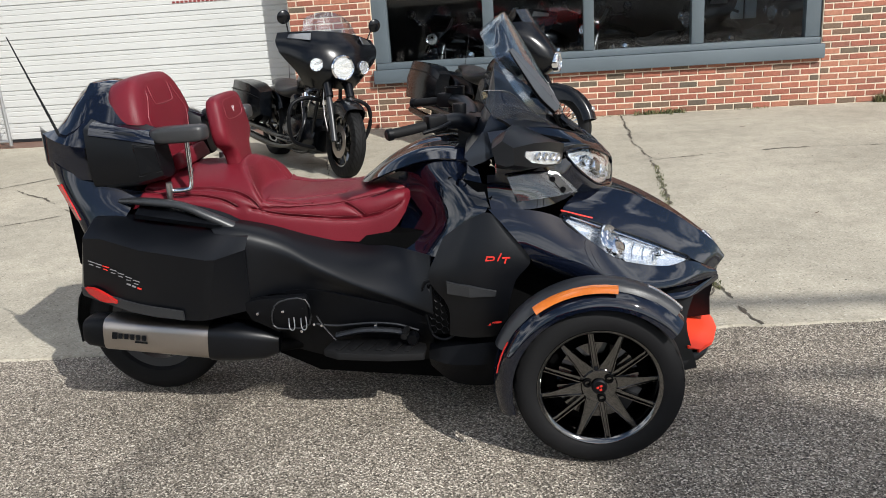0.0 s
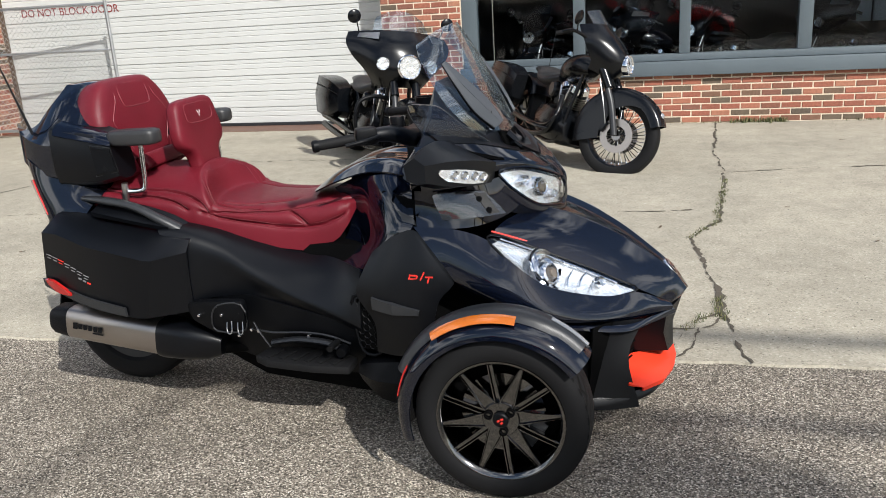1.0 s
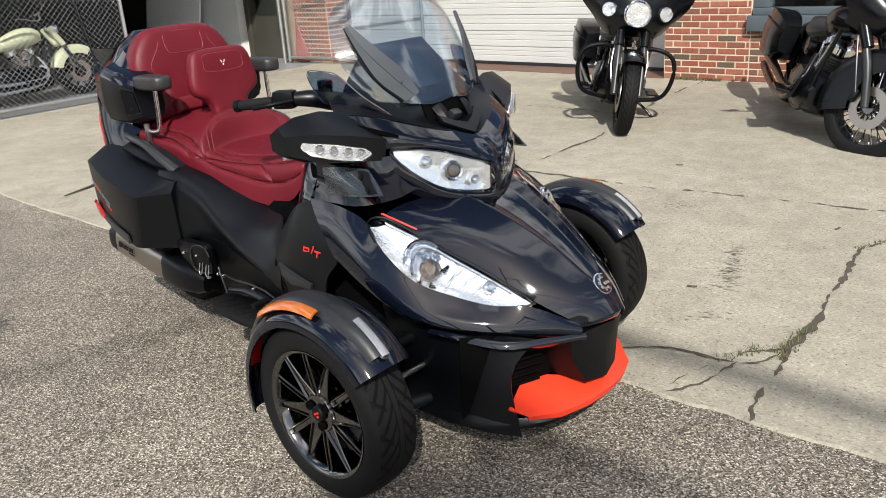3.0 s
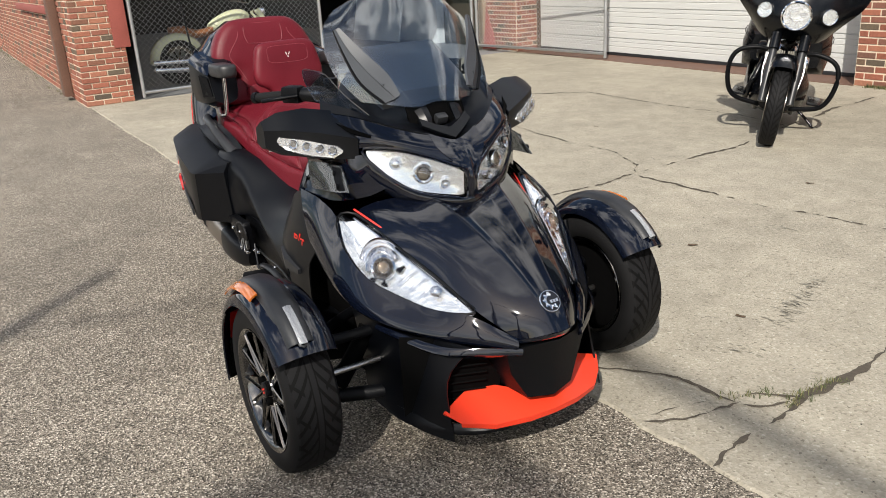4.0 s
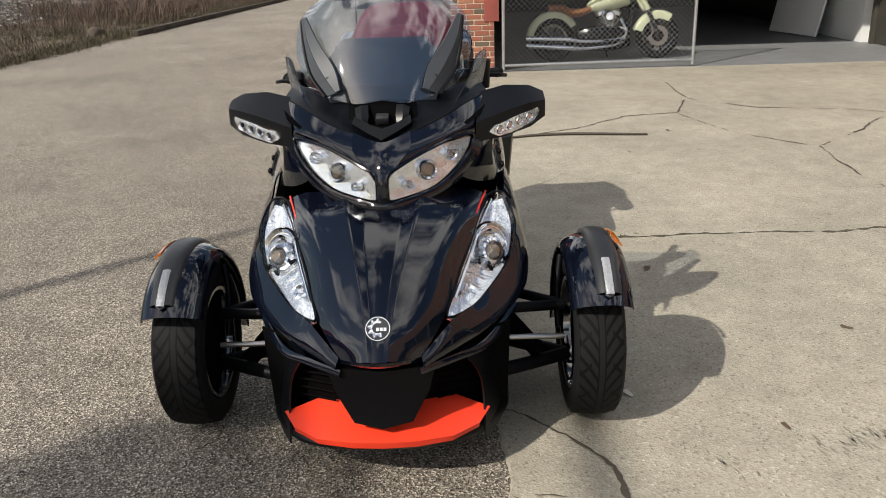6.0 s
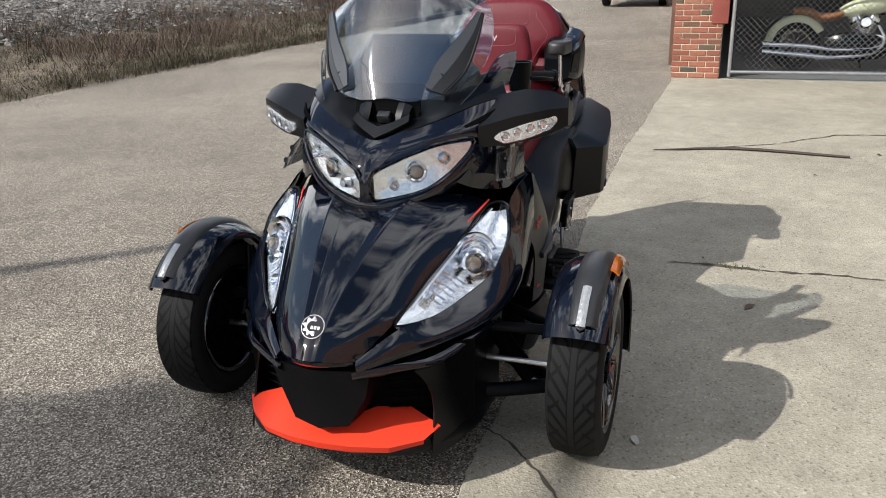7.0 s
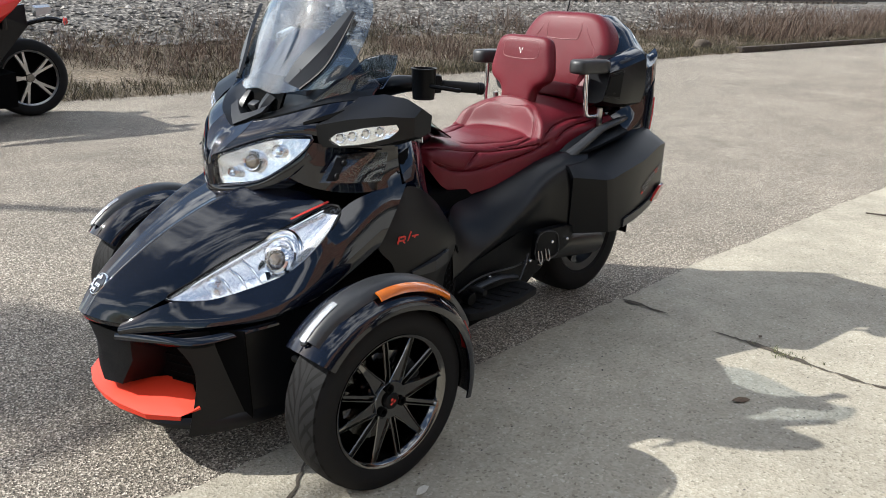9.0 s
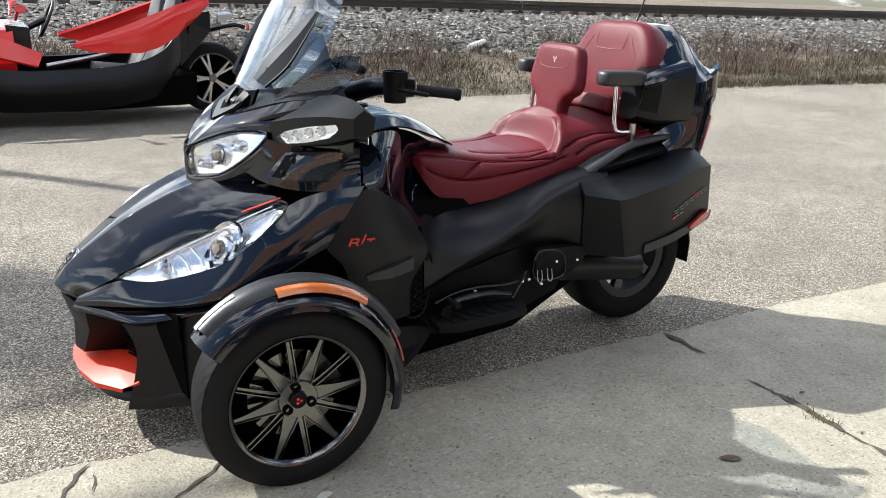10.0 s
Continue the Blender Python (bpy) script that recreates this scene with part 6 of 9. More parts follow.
    tube("grip", [(-0.545, 0.345, 1.100), (-0.60, 0.376, 1.094), (-0.66, 0.408, 1.088)], [0.017, 0.018, 0.017], RUBBER, T, s, 4, 12)
    lathe("bar_end", [(0, 0.006), (0.016, 0.006), (0.021, 0.0), (0.021, -0.016)], PLASTIC, T, Matrix.Translation((-0.668, 0.412 * s, 1.087)) @ Vector((-0.85, 0.48 * s, -0.08)).to_track_quat("Z", "Y").to_matrix().to_4x4(), 16)
    box("switch_box", (0.075, 0.055, 0.060), PLASTIC, T, axes((-0.510, 0.322 * s, 1.105), (-0.85, 0.5 * s, 0), (0.5, 0.85 * s, 0)), 0.012)
    tube("lever", [(-0.46, 0.33, 1.105), (-0.49, 0.40, 1.10), (-0.545, 0.43, 1.09)], 0.007, PLASTIC, T, s, 3, 8)
lathe("cup_holder", [(0.0, -0.05), (0.036, -0.05), (0.041, 0.045), (0.044, 0.05), (0.037, 0.05), (0.034, -0.04), (0, -0.04)], PLASTIC, T, pose(-0.475, 0.330, 1.108), 28, "black cup holder on the handlebar")
lathe("reservoir", [(0, 0.02), (0.024, 0.02), (0.026, 0.014), (0.024, -0.02), (0, -0.02)], PLASTIC, T, pose(-0.43, -0.21, 1.135), 20)

# upper fairing centre, dash, windshield
sheet("upper_fairing", v_grid([
    [(0.045, 0, 0.972), (0.035, 0.05, 0.985), (0.020, 0.09, 1.002)],
    [(0.098, 0, 0.940), (0.090, 0.03, 0.940), (0.074, 0.09, 0.960)],
    [(0.130, 0, 0.890), (0.126, 0.014, 0.892), (0.108, 0.056, 0.920)],
    [(0.140, 0, 0.840), (0.135, 0.012, 0.840), (0.130, 0.022, 0.884)],
    [(0.134, 0, 0.790), (0.130, 0.014, 0.792), (0.126, 0.020, 0.802)]]), GLOSS, T, mirror=True, label="gloss black upper fairing nose")
sheet("fairing_chin", v_grid([
    [(0.134, 0, 0.797), (0.115, 0.058, 0.800), (0.062, 0.166, 0.825), (0.010, 0.238, 0.873), (-0.040, 0.285, 0.930)],
    [(0.136, 0, 0.776), (0.118, 0.062, 0.780), (0.062, 0.172, 0.804), (0.004, 0.248, 0.845), (-0.05, 0.300, 0.905)],
    [(0.095, 0, 0.766), (0.078, 0.06, 0.768), (0.03, 0.16, 0.785), (-0.03, 0.235, 0.815), (-0.08, 0.290, 0.87)]]), GLOSS, T, mirror=True, pu=2, thick=0.012)
loft("lamp_backing", [
    [(0.02, y, z) for y, z in ((-0.10, 0.80), (0.10, 0.80), (0.10, 0.93), (0.06, 0.97), (-0.06, 0.97), (-0.10, 0.93))],
    [(-0.10, y, z) for y, z in ((-0.22, 0.79), (0.22, 0.79), (0.23, 0.96), (0.14, 1.01), (-0.14, 1.01), (-0.23, 0.96))],
    [(-0.30, y, z) for y, z in ((-0.34, 0.78), (0.34, 0.78), (0.34, 1.00), (0.20, 1.03), (-0.20, 1.03), (-0.34, 1.00))]], DARK, T)
sheet("windshield_base", v_grid([
    [(-0.115, 0, 1.060), (-0.120, 0.08, 1.070), (-0.14, 0.16, 1.090), (-0.19, 0.245, 1.112), (-0.30, 0.315, 1.115)],
    [(-0.030, 0, 0.998), (-0.040, 0.08, 1.014), (-0.080, 0.17, 1.046), (-0.15, 0.255, 1.086), (-0.27, 0.33, 1.10)],
    [(0.046, 0, 0.960), (0.024, 0.09, 0.998), (-0.028, 0.18, 1.028), (-0.12, 0.272, 1.063), (-0.24, 0.345, 1.079)]]), SATIN, T, mirror=True, thick=0.01, label="satin black windshield base")
sheet("base_chevron", v_grid([
    [(0.036, 0, 0.972), (0.016, 0.045, 0.991), (-0.012, 0.095, 1.016)],
    [(0.010, 0, 1.000), (-0.008, 0.045, 1.012), (-0.036, 0.092, 1.034)],
    [(-0.016, 0, 0.994), (-0.028, 0.042, 1.006), (-0.052, 0.086, 1.026)]]), SATIN, T, mirror=True, pu=1, pv=1, thick=0.010, sharp=20)
# near-black sheet behind the fins, painted shade of the recess
sheet("screen_recess", v_grid([
    [(-0.066, 0, 1.092), (-0.070, 0.06, 1.084), (-0.084, 0.11, 1.085)],
    [(-0.040, 0, 1.004), (-0.046, 0.06, 1.012), (-0.060, 0.11, 1.030)]]), DARK, T, mirror=True, pu=1, pv=1, thick=0.01)
for s in (-1, 1):
    sheet("base_fin", v_grid([
        [(-0.056, 0.046, 1.074), (-0.057, 0.066, 1.074), (-0.062, 0.088, 1.064)],
        [(-0.030, 0.043, 1.042), (-0.024, 0.066, 1.042), (-0.036, 0.084, 1.038)],
        [(-0.014, 0.050, 1.006), (-0.008, 0.058, 1.004), (-0.016, 0.066, 1.008)]]), SATIN, T, s, pu=2, pv=1, thick=0.012, sharp=24)
    # thin near-black sheet stands for the shade in the slot
    sheet("cheek_slot", v_grid([
        [(-0.046, 0.262, 1.012), (-0.10, 0.304, 1.034), (-0.150, 0.334, 1.050)],
        [(-0.042, 0.268, 1.005), (-0.092, 0.312, 1.022), (-0.142, 0.342, 1.036)]]), DARK, T, s, pu=2, pv=1, thick=0.004, label="dark sheet for the shaded air slot in the fairing cheek")
box("screen_motor", (0.03, 0.044, 0.03), GREYPLASTIC, T, pose(-0.042, 0, 1.030, 0, 30, 0), 0.008)
loft("dash", [
    [(-0.12, y, z) for y, z in ((-0.17, 1.03), (0.17, 1.03), (0.175, 1.09), (0.10, 1.125), (-0.10, 1.125), (-0.175, 1.09))],
    [(-0.24, y, z) for y, z in ((-0.24, 1.0), (0.24, 1.0), (0.225, 1.135), (0.13, 1.222), (-0.13, 1.222), (-0.225, 1.135))],
    [(-0.30, y, z) for y, z in ((-0.25, 0.97), (0.25, 0.97), (0.235, 1.15), (0.14, 1.262), (-0.14, 1.262), (-0.235, 1.15))],
    [(-0.345, y, z) for y, z in ((-0.26, 0.95), (0.26, 0.95), (0.245, 1.06), (0.13, 1.10), (-0.13, 1.10), (-0.245, 1.06))],
    [(-0.42, y, z) for y, z in ((-0.25, 0.92), (0.25, 0.92), (0.22, 0.97), (0.10, 0.99), (-0.10, 0.99), (-0.22, 0.97))]], DASHBLACK, T, per=1, label="black dashboard and gauge hood", sharp=30)
for y in (-0.07, 0.07):
    lathe("gauge", [(0, 0.006), (0.040, 0.006), (0.046, 0.010), (0.048, 0.0)], BULB, T, axes((-0.335, y, 1.135), (0, 1, 0), (0.3, 0, 1)), 28)
loft("steering_column", [
    [(-0.36, y, z) for y, z in ((-0.06, 0.95), (0.06, 0.95), (0.06, 1.08), (-0.06, 1.08))],
    [(-0.45, y, z) for y, z in ((-0.05, 0.95), (0.05, 0.95), (0.05, 1.09), (-0.05, 1.09))]], SATIN, T)
ws = sheet("windshield", v_grid([
    [(-0.052, 0.000, 1.086), (-0.058, 0.081, 1.076), (-0.096, 0.161, 1.090), (-0.160, 0.230, 1.102)],
    [(-0.105, 0.000, 1.182), (-0.115, 0.103, 1.185), (-0.155, 0.201, 1.192), (-0.235, 0.287, 1.202)],
    [(-0.175, 0.000, 1.317), (-0.185, 0.103, 1.319), (-0.225, 0.201, 1.320), (-0.300, 0.282, 1.317)],
    [(-0.242, 0.000, 1.432), (-0.249, 0.081, 1.429), (-0.277, 0.161, 1.412), (-0.337, 0.224, 1.377)],
    [(-0.255, 0.000, 1.454), (-0.263, 0.069, 1.449), (-0.293, 0.138, 1.430), (-0.343, 0.196, 1.392)]]), SHIELD, T, mirror=True, thick=0.004, label="tall clear windshield")
for s in (-1, 1):
    sheet("wind_deflector", v_grid([
        [(-0.100, 0.235, 1.066), (-0.180, 0.278, 1.088), (-0.300, 0.330, 1.105)],
        [(-0.180, 0.280, 1.130), (-0.250, 0.312, 1.150), (-0.335, 0.345, 1.165)],
        [(-0.245, 0.308, 1.192), (-0.295, 0.328, 1.205), (-0.345, 0.346, 1.205)]]), DEFLECT, T, s, thick=0.004, label="clear side wind deflector")
    tube("deflector_edge", [(-0.100, 0.236, 1.067), (-0.180, 0.281, 1.131), (-0.245, 0.309, 1.193), (-0.295, 0.329, 1.206), (-0.345, 0.347, 1.206), (-0.337, 0.346, 1.165), (-0.302, 0.331, 1.106)], 0.0014, GREYPLASTIC, T, s, 3, 6)
    sheet("screen_blade", v_grid([
        [(-0.066, 0.134, 1.123), (-0.104, 0.154, 1.189), (-0.163, 0.208, 1.265), (-0.231, 0.252, 1.340)],
        [(-0.070, 0.150, 1.115), (-0.120, 0.202, 1.185), (-0.180, 0.242, 1.260), (-0.235, 0.262, 1.334)]]), BLADEGREY, ws, s, pu=2, thick=0.010, label="grey screen support blade")
    sheet("blade_face", v_grid([
        [(-0.069, 0.150, 1.113), (-0.119, 0.203, 1.183), (-0.179, 0.243, 1.258), (-0.235, 0.263, 1.336)],
        [(-0.090, 0.180, 1.100), (-0.145, 0.232, 1.165), (-0.195, 0.256, 1.250), (-0.241, 0.268, 1.332)]]), BLADEGREY, ws, s, pu=2, thick=0.006)
    tube("blade_stay", [(-0.10, 0.17, 1.15), (-0.17, 0.19, 1.17)], 0.012, PLASTIC, ws, s, 2, 8)
    tube("blade_edge", [(-0.092, 0.182, 1.099), (-0.147, 0.234, 1.164), (-0.197, 0.258, 1.249), (-0.243, 0.269, 1.331)], [0.010, 0.009, 0.007, 0.003], PLASTIC, ws, s, 4, 8, flat=0.5)

# tank top
sheet("tank_top", v_grid([
    [(-0.36, 0, 0.955), (-0.36, 0.10, 0.96), (-0.37, 0.17, 0.955), (-0.375, 0.245, 0.937)],
    [(-0.48, 0, 0.975), (-0.48, 0.09, 0.985), (-0.48, 0.16, 0.985), (-0.48, 0.238, 0.957)],
    [(-0.60, 0, 0.965), (-0.60, 0.08, 0.978), (-0.59, 0.14, 0.975), (-0.58, 0.203, 0.947)],
    [(-0.72, 0, 0.915), (-0.72, 0.07, 0.928), (-0.71, 0.115, 0.925), (-0.70, 0.168, 0.907)],
    [(-0.84, 0, 0.845), (-0.83, 0.05, 0.852), (-0.82, 0.09, 0.855), (-0.80, 0.133, 0.862)]]), GLOSS, T, mirror=True, label="gloss black tank cover")
lathe("fuel_cap", [(0, 0.008), (0.034, 0.008), (0.040, 0.002), (0.040, -0.006)], PLASTIC, T, pose(-0.52, -0.10, 0.988, 4, 4, 0), 28)

# seat
SX = [-1.74, -1.66, -1.50, -1.34, -1.22, -1.10, -0.94, -0.84, -0.75, -0.695, -0.660, -0.642]
SW = [0.24, 0.268, 0.275, 0.265, 0.252, 0.240, 0.218, 0.206, 0.196, 0.185, 0.166, 0.128]
SB = [0.82, 0.858, 0.835, 0.790, 0.742, 0.708, 0.668, 0.655, 0.668, 0.705, 0.755, 0.800]
SR = [0.84, 0.84, 0.84, 0.84, 0.828, 0.815, 0.820, 0.832, 0.842, 0.844, 0.838, 0.826]
SEAMS = [
    [(-0.655, 0.40), (-0.78, 0.50), (-0.92, 0.60), (-1.05, 0.67), (-1.16, 0.76), (-1.21, 0.90)],
    [(-0.68, 0.88), (-0.80, 0.90), (-0.95, 0.89), (-1.10, 0.88), (-1.24, 0.90)],
    [(-0.895, 0.585), (-0.855, 0.74), (-0.815, 0.90)],
    [(-1.300, 0.0), (-1.292, 0.16), (-1.262, 0.34), (-1.20, 0.50), (-1.11, 0.58), (-1.02, 0.56)],
    [(-1.21, 0.90), (-1.25, 0.74), (-1.31, 0.60), (-1.40, 0.52), (-1.55, 0.50), (-1.70, 0.50)],
    [(-1.30, 0.90), (-1.36, 0.76), (-1.44, 0.68), (-1.58, 0.66), (-1.70, 0.66)],
    [(-0.90, 0.20), (-1.00, 0.26), (-1.12, 0.34), (-1.20, 0.36)]]


def smooth_step(a, b, v):
    f = min(1, max(0, (v - a) / (b - a)))
    return f * f * (3 - 2 * f)


def seat_point(x, u):
    """Point of the seat's skin: x along it, u from its middle (0) round to its lower edge (1)."""
    w, zb, zr = float(np.interp(x, SX, SW)), float(np.interp(x, SX, SB)), float(np.interp(x, SX, SR))
    q = u * math.pi / 2
    y = w * math.sin(q) ** 0.62
    lip = -1.280 + 1.4 * y * y
    f = smooth_step(-0.028, 0.030, lip - x)
    top = zr + 0.10 * (y / 0.22) ** 4 * (x > -1.2) * 0.25
    back = 0.950 - 0.95 * y * y - 0.10 * smooth_step(-1.66, -1.74, x)
    top = top * (1 - f) + max(back, zb + 0.05) * f + 0.016 * math.exp(-((x - lip + 0.03) / 0.028) ** 2) * (1 - (y / 0.26) ** 2)
    d = 1.0
    for line in SEAMS:
        for (xa, ua), (xb, ub) in zip(line, line[1:]):
            ax, au, bx2, bu = x - xa, (u - ua) * 0.40, xb - xa, (ub - ua) * 0.40
            k = min(1, max(0, (ax * bx2 + au * bu) / (bx2 * bx2 + bu * bu)))
            d = min(d, math.hypot(ax - k * bx2, au - k * bu))
    puff = 0.011 * (1 - math.exp(-d / 0.020)) - 0.009 * math.exp(-(d / 0.006) ** 2)
    c = max(0.0, math.cos(q)) ** 0.42
    z = zb + (top - zb) * c + puff * math.cos(q) ** 0.5
    return (x, y + puff * math.sin(q), z)


seat_x = np.linspace(-0.642, -1.74, 175)
half = [[seat_point(x, u) for u in np.linspace(0, 1, 60)] for x in seat_x]
sv = [p for r in half for p in [(a, -b, c) for a, b, c in r[:0:-1]] + r]
k = 119
sf = [(i * k + j, i * k + j + 1, (i + 1) * k + j + 1, (i + 1) * k + j) for i in range(len(seat_x) - 1) for j in range(k - 1)]
sf.append(tuple(range(k)))
seat = finish("seat", sv, sf, LEATHER, T, "red leather two-up seat with stitched panels", sharp=70)
for line in SEAMS:
    ln = spline([(a, b, 0) for a, b in line], 7)
    for s in (-1, 1):
        for off in (0.022, -0.022):
            pts = []
            for i, p in enumerate(ln):
                q = ln[min(i + 1, len(ln) - 1)] - ln[max(i - 1, 0)]
                nrm = math.hypot(q[0], q[1] * 0.4) or 1
                x2, u2 = p[0] - q[1] * 0.4 / nrm * off * 0.4, min(0.97, max(0.0, p[1] + q[0] / nrm * off))
                a, b, c = seat_point(x2, u2)
                pts.append((a, b + 0.0008, c + 0.0012))
            tube("stitching", pts, 0.0007, PIPING, seat, s, 1, 5)
cushion("rear_roll", [(-0.135, -0.026), (-0.10, -0.034), (0.10, -0.034), (0.135, -0.026), (0.138, 0.012), (0.11, 0.030), (-0.11, 0.030), (-0.138, 0.012)], 0.07, LEATHER, seat, axes((-1.560, 0, 0.985), (0, 1, 0), (-0.45, 0, 1)))
for s in (-1, 1):
    cushion("seat_bolster", [(-0.075, -0.05), (0.075, -0.05), (0.085, 0.01), (0.060, 0.055), (-0.045, 0.060), (-0.080, 0.02)], 0.06, LEATHER, seat, axes((-1.615, 0.145 * s, 0.985), (0, 1, 0), (-0.5, 0, 1)))
rest_m = axes((-1.368, 0, 1.074), (0, 1, 0), (-0.16, 0, 1))
rest = cushion("rider_backrest", [(0, 0.149), (0.1, 0.146), (0.138, 0.124), (0.156, 0.06), (0.165, 0.004), (0.15, -0.034), (0.108, -0.06), (0.086, -0.092), (0.08, -0.138), (0.06, -0.16), (0, -0.163), (-0.06, -0.16), (-0.08, -0.138), (-0.086, -0.092), (-0.108, -0.06), (-0.15, -0.034), (-0.165, 0.004), (-0.156, 0.06), (-0.138, 0.124), (-0.1, 0.146)], 0.066, LEATHER, T, rest_m, label="red leather rider backrest")
tube("rest_piping", [rest_m @ Vector(p) for p in ((-0.092, 0.060, 0.0330), (-0.096, 0.085, 0.0325), (-0.088, 0.122, 0.0300), (0, 0.126, 0.0300), (0.088, 0.122, 0.0300), (0.096, 0.085, 0.0325), (0.092, 0.060, 0.0330), (0.05, 0.050, 0.0336), (-0.05, 0.050, 0.0336))], 0.0014, PIPING, rest, 1, 3, 6, closed=True)
for x, y, w, h, rz in ((-0.007, 0.088, 0.005, 0.016, 25), (0.007, 0.088, 0.005, 0.016, -25), (0, 0.076, 0.006, 0.012, 0)):
    box("stitched_mark", (w * 0.6, h * 0.8, 0.0015), WHITEMARK, rest, rest_m @ pose(x, y, 0.0330, 0, 0, rz), 0)
back_m = axes((-1.690, 0, 1.145), (0, 1, 0), (-0.24, 0, 1))
back = cushion("passenger_backrest", [(0, 0.168), (0.1, 0.167), (0.158, 0.155), (0.205, 0.115), (0.24, 0.055), (0.256, -0.005), (0.24, -0.048), (0.19, -0.07), (0.158, -0.1), (0.148, -0.16), (0.11, -0.19), (0, -0.195), (-0.11, -0.19), (-0.148, -0.16), (-0.158, -0.1), (-0.19, -0.07), (-0.24, -0.048), (-0.256, -0.005), (-0.24, 0.055), (-0.205, 0.115), (-0.158, 0.155), (-0.1, 0.167)], 0.14, LEATHER, T, back_m, label="wide red leather passenger backrest")
tube("rest_piping", [back_m @ Vector(p) for p in ((-0.088, 0.055, 0.0705), (-0.094, 0.10, 0.0690), (-0.080, 0.132, 0.0655), (0, 0.136, 0.0655), (0.080, 0.132, 0.0655), (0.094, 0.10, 0.0690), (0.088, 0.055, 0.0705), (0.065, 0.042, 0.0708), (-0.065, 0.042, 0.0708))], 0.0018, PIPING, back, 1, 3, 6, closed=True)
for s in (-1, 1):
    tube("rest_piping", [back_m @ Vector(p) for p in ((0.118 * s, 0.138, 0.0625), (0.128 * s, 0.08, 0.0690), (0.160 * s, 0.035, 0.0690), (0.185 * s, -0.01, 0.0675), (0.150 * s, -0.07, 0.0680), (0.112 * s, -0.145, 0.0650))], 0.0020, PIPING, back, 1, 4, 6)

# luggage box
def box_ring(x, z0, w0, zw, w1, z1, w2, zt):
    half = [(0, z0), (w0, z0 + 0.01), (w1, zw), (w1 - 0.003, zw + 0.12), (w2, z1), (w2 * 0.55, zt - 0.005)]
    return [(x, y, zz) for y, zz in half] + [(x, 0, zt)] + [(x, -y, zz) for y, zz in half[:0:-1]]


trunk = loft("luggage_box", [
    box_ring(-1.685, 0.890, 0.24, 0.965, 0.310, 1.185, 0.235, 1.225),
    box_ring(-1.76, 0.880, 0.24, 0.965, 0.322, 1.225, 0.225, 1.285),
    box_ring(-1.875, 0.875, 0.22, 0.970, 0.310, 1.245, 0.195, 1.305),
    box_ring(-1.955, 0.925, 0.20, 0.990, 0.292, 1.170, 0.200, 1.225),
    box_ring(-2.020, 0.985, 0.17, 1.020, 0.262, 1.130, 0.190, 1.150),
    box_ring(-2.045, 1.020, 0.15, 1.045, 0.230, 1.112, 0.170, 1.122)], GLOSS, T, per=2, label="gloss black rear luggage box", sharp=28)
for s in (-1, 1):
    sheet("tail_side", v_grid([
        [(-1.66, 0.255, 0.900), (-1.80, 0.300, 0.945), (-1.94, 0.300, 1.010), (-2.025, 0.255, 1.060)],
        [(-1.70, 0.310, 0.850), (-1.82, 0.333, 0.862), (-1.93, 0.316, 0.905), (-1.985, 0.270, 0.940)],
        [(-1.74, 0.345, 0.785), (-1.84, 0.352, 0.770), (-1.88, 0.338, 0.750), (-1.905, 0.300, 0.760)]]), GLOSS, T, s, label="gloss black tail panel")
loft("tail_core", [
    [(-1.80, y, z) for y, z in ((-0.24, 0.50), (0.24, 0.50), (0.27, 0.86), (-0.27, 0.86))],
    [(-1.87, y, z) for y, z in ((-0.18, 0.52), (0.18, 0.52), (0.21, 0.87), (-0.21, 0.87))]], PLASTIC, T)
tube("antenna", [(-1.925, -0.262, 1.03), (-1.945, -0.264, 1.11), (-2.075, -0.268, 1.49)], [0.007, 0.006, 0.002], PLASTIC, T, 1, 3, 8, label="thin black whip antenna")

# rear wheel; rim in dull grey, not chrome, for the shade it sits in
rm = Matrix.Translation((-1.79, 0, 0.303)) @ pose(0, 0, 0, -90, 0, 0)
rw = lathe("rear_wheel", [(0.16, -0.09), (0.196, -0.095), (0.19, -0.07), (0.18, 0), (0.19, 0.07), (0.196, 0.095), (0.16, 0.09)], GREYPLASTIC, T, rm, 48, closed=True)
lathe("tyre", tyre_profile(0.303, 0.225, 0.196), TREAD, rw, rm, 80, uv=True, closed=True)
for k in range(5):
    for sd in (-1, 1):
        loft("spoke", [
            [(0.03, -0.016, 0.07 * sd), (0.03, 0.016, 0.07 * sd), (0.03, 0.016, 0.04 * sd), (0.03, -0.016, 0.04 * sd)],
            [(0.165, -0.02, 0.08 * sd), (0.165, 0.02, 0.08 * sd), (0.165, 0.02, 0.05 * sd), (0.165, -0.02, 0.05 * sd)]], DARKCHROME, rw).data.transform(rm @ pose(0, 0, 0, 0, 0, 72 * k))
lathe("hub", [(0, 0.09), (0.05, 0.09), (0.05, -0.09), (0, -0.09)], DARKCHROME, rw, rm, 24)
sheet("rear_mudguard", [[(-1.79 + 0.33 * math.cos(a), y, 0.303 + 0.33 * math.sin(a)) for y in (0, 0.07, 0.125)] for a in (math.radians(20 + 17 * k) for k in range(11))], PLASTIC, T, mirror=True, pu=1)


# bring the tail to the true wheelbase; the machine stands a touch askew to the kerb line
for o in [q for c in T.children for q in (c, *c.children)]:
    for v in o.data.vertices:
        if v.co.x < -0.9:
            v.co.x = -0.9 + (v.co.x + 0.9) * 0.96
T.matrix_world = pose(-0.003, 0.013, 0.004, 0, 0, 0.9)


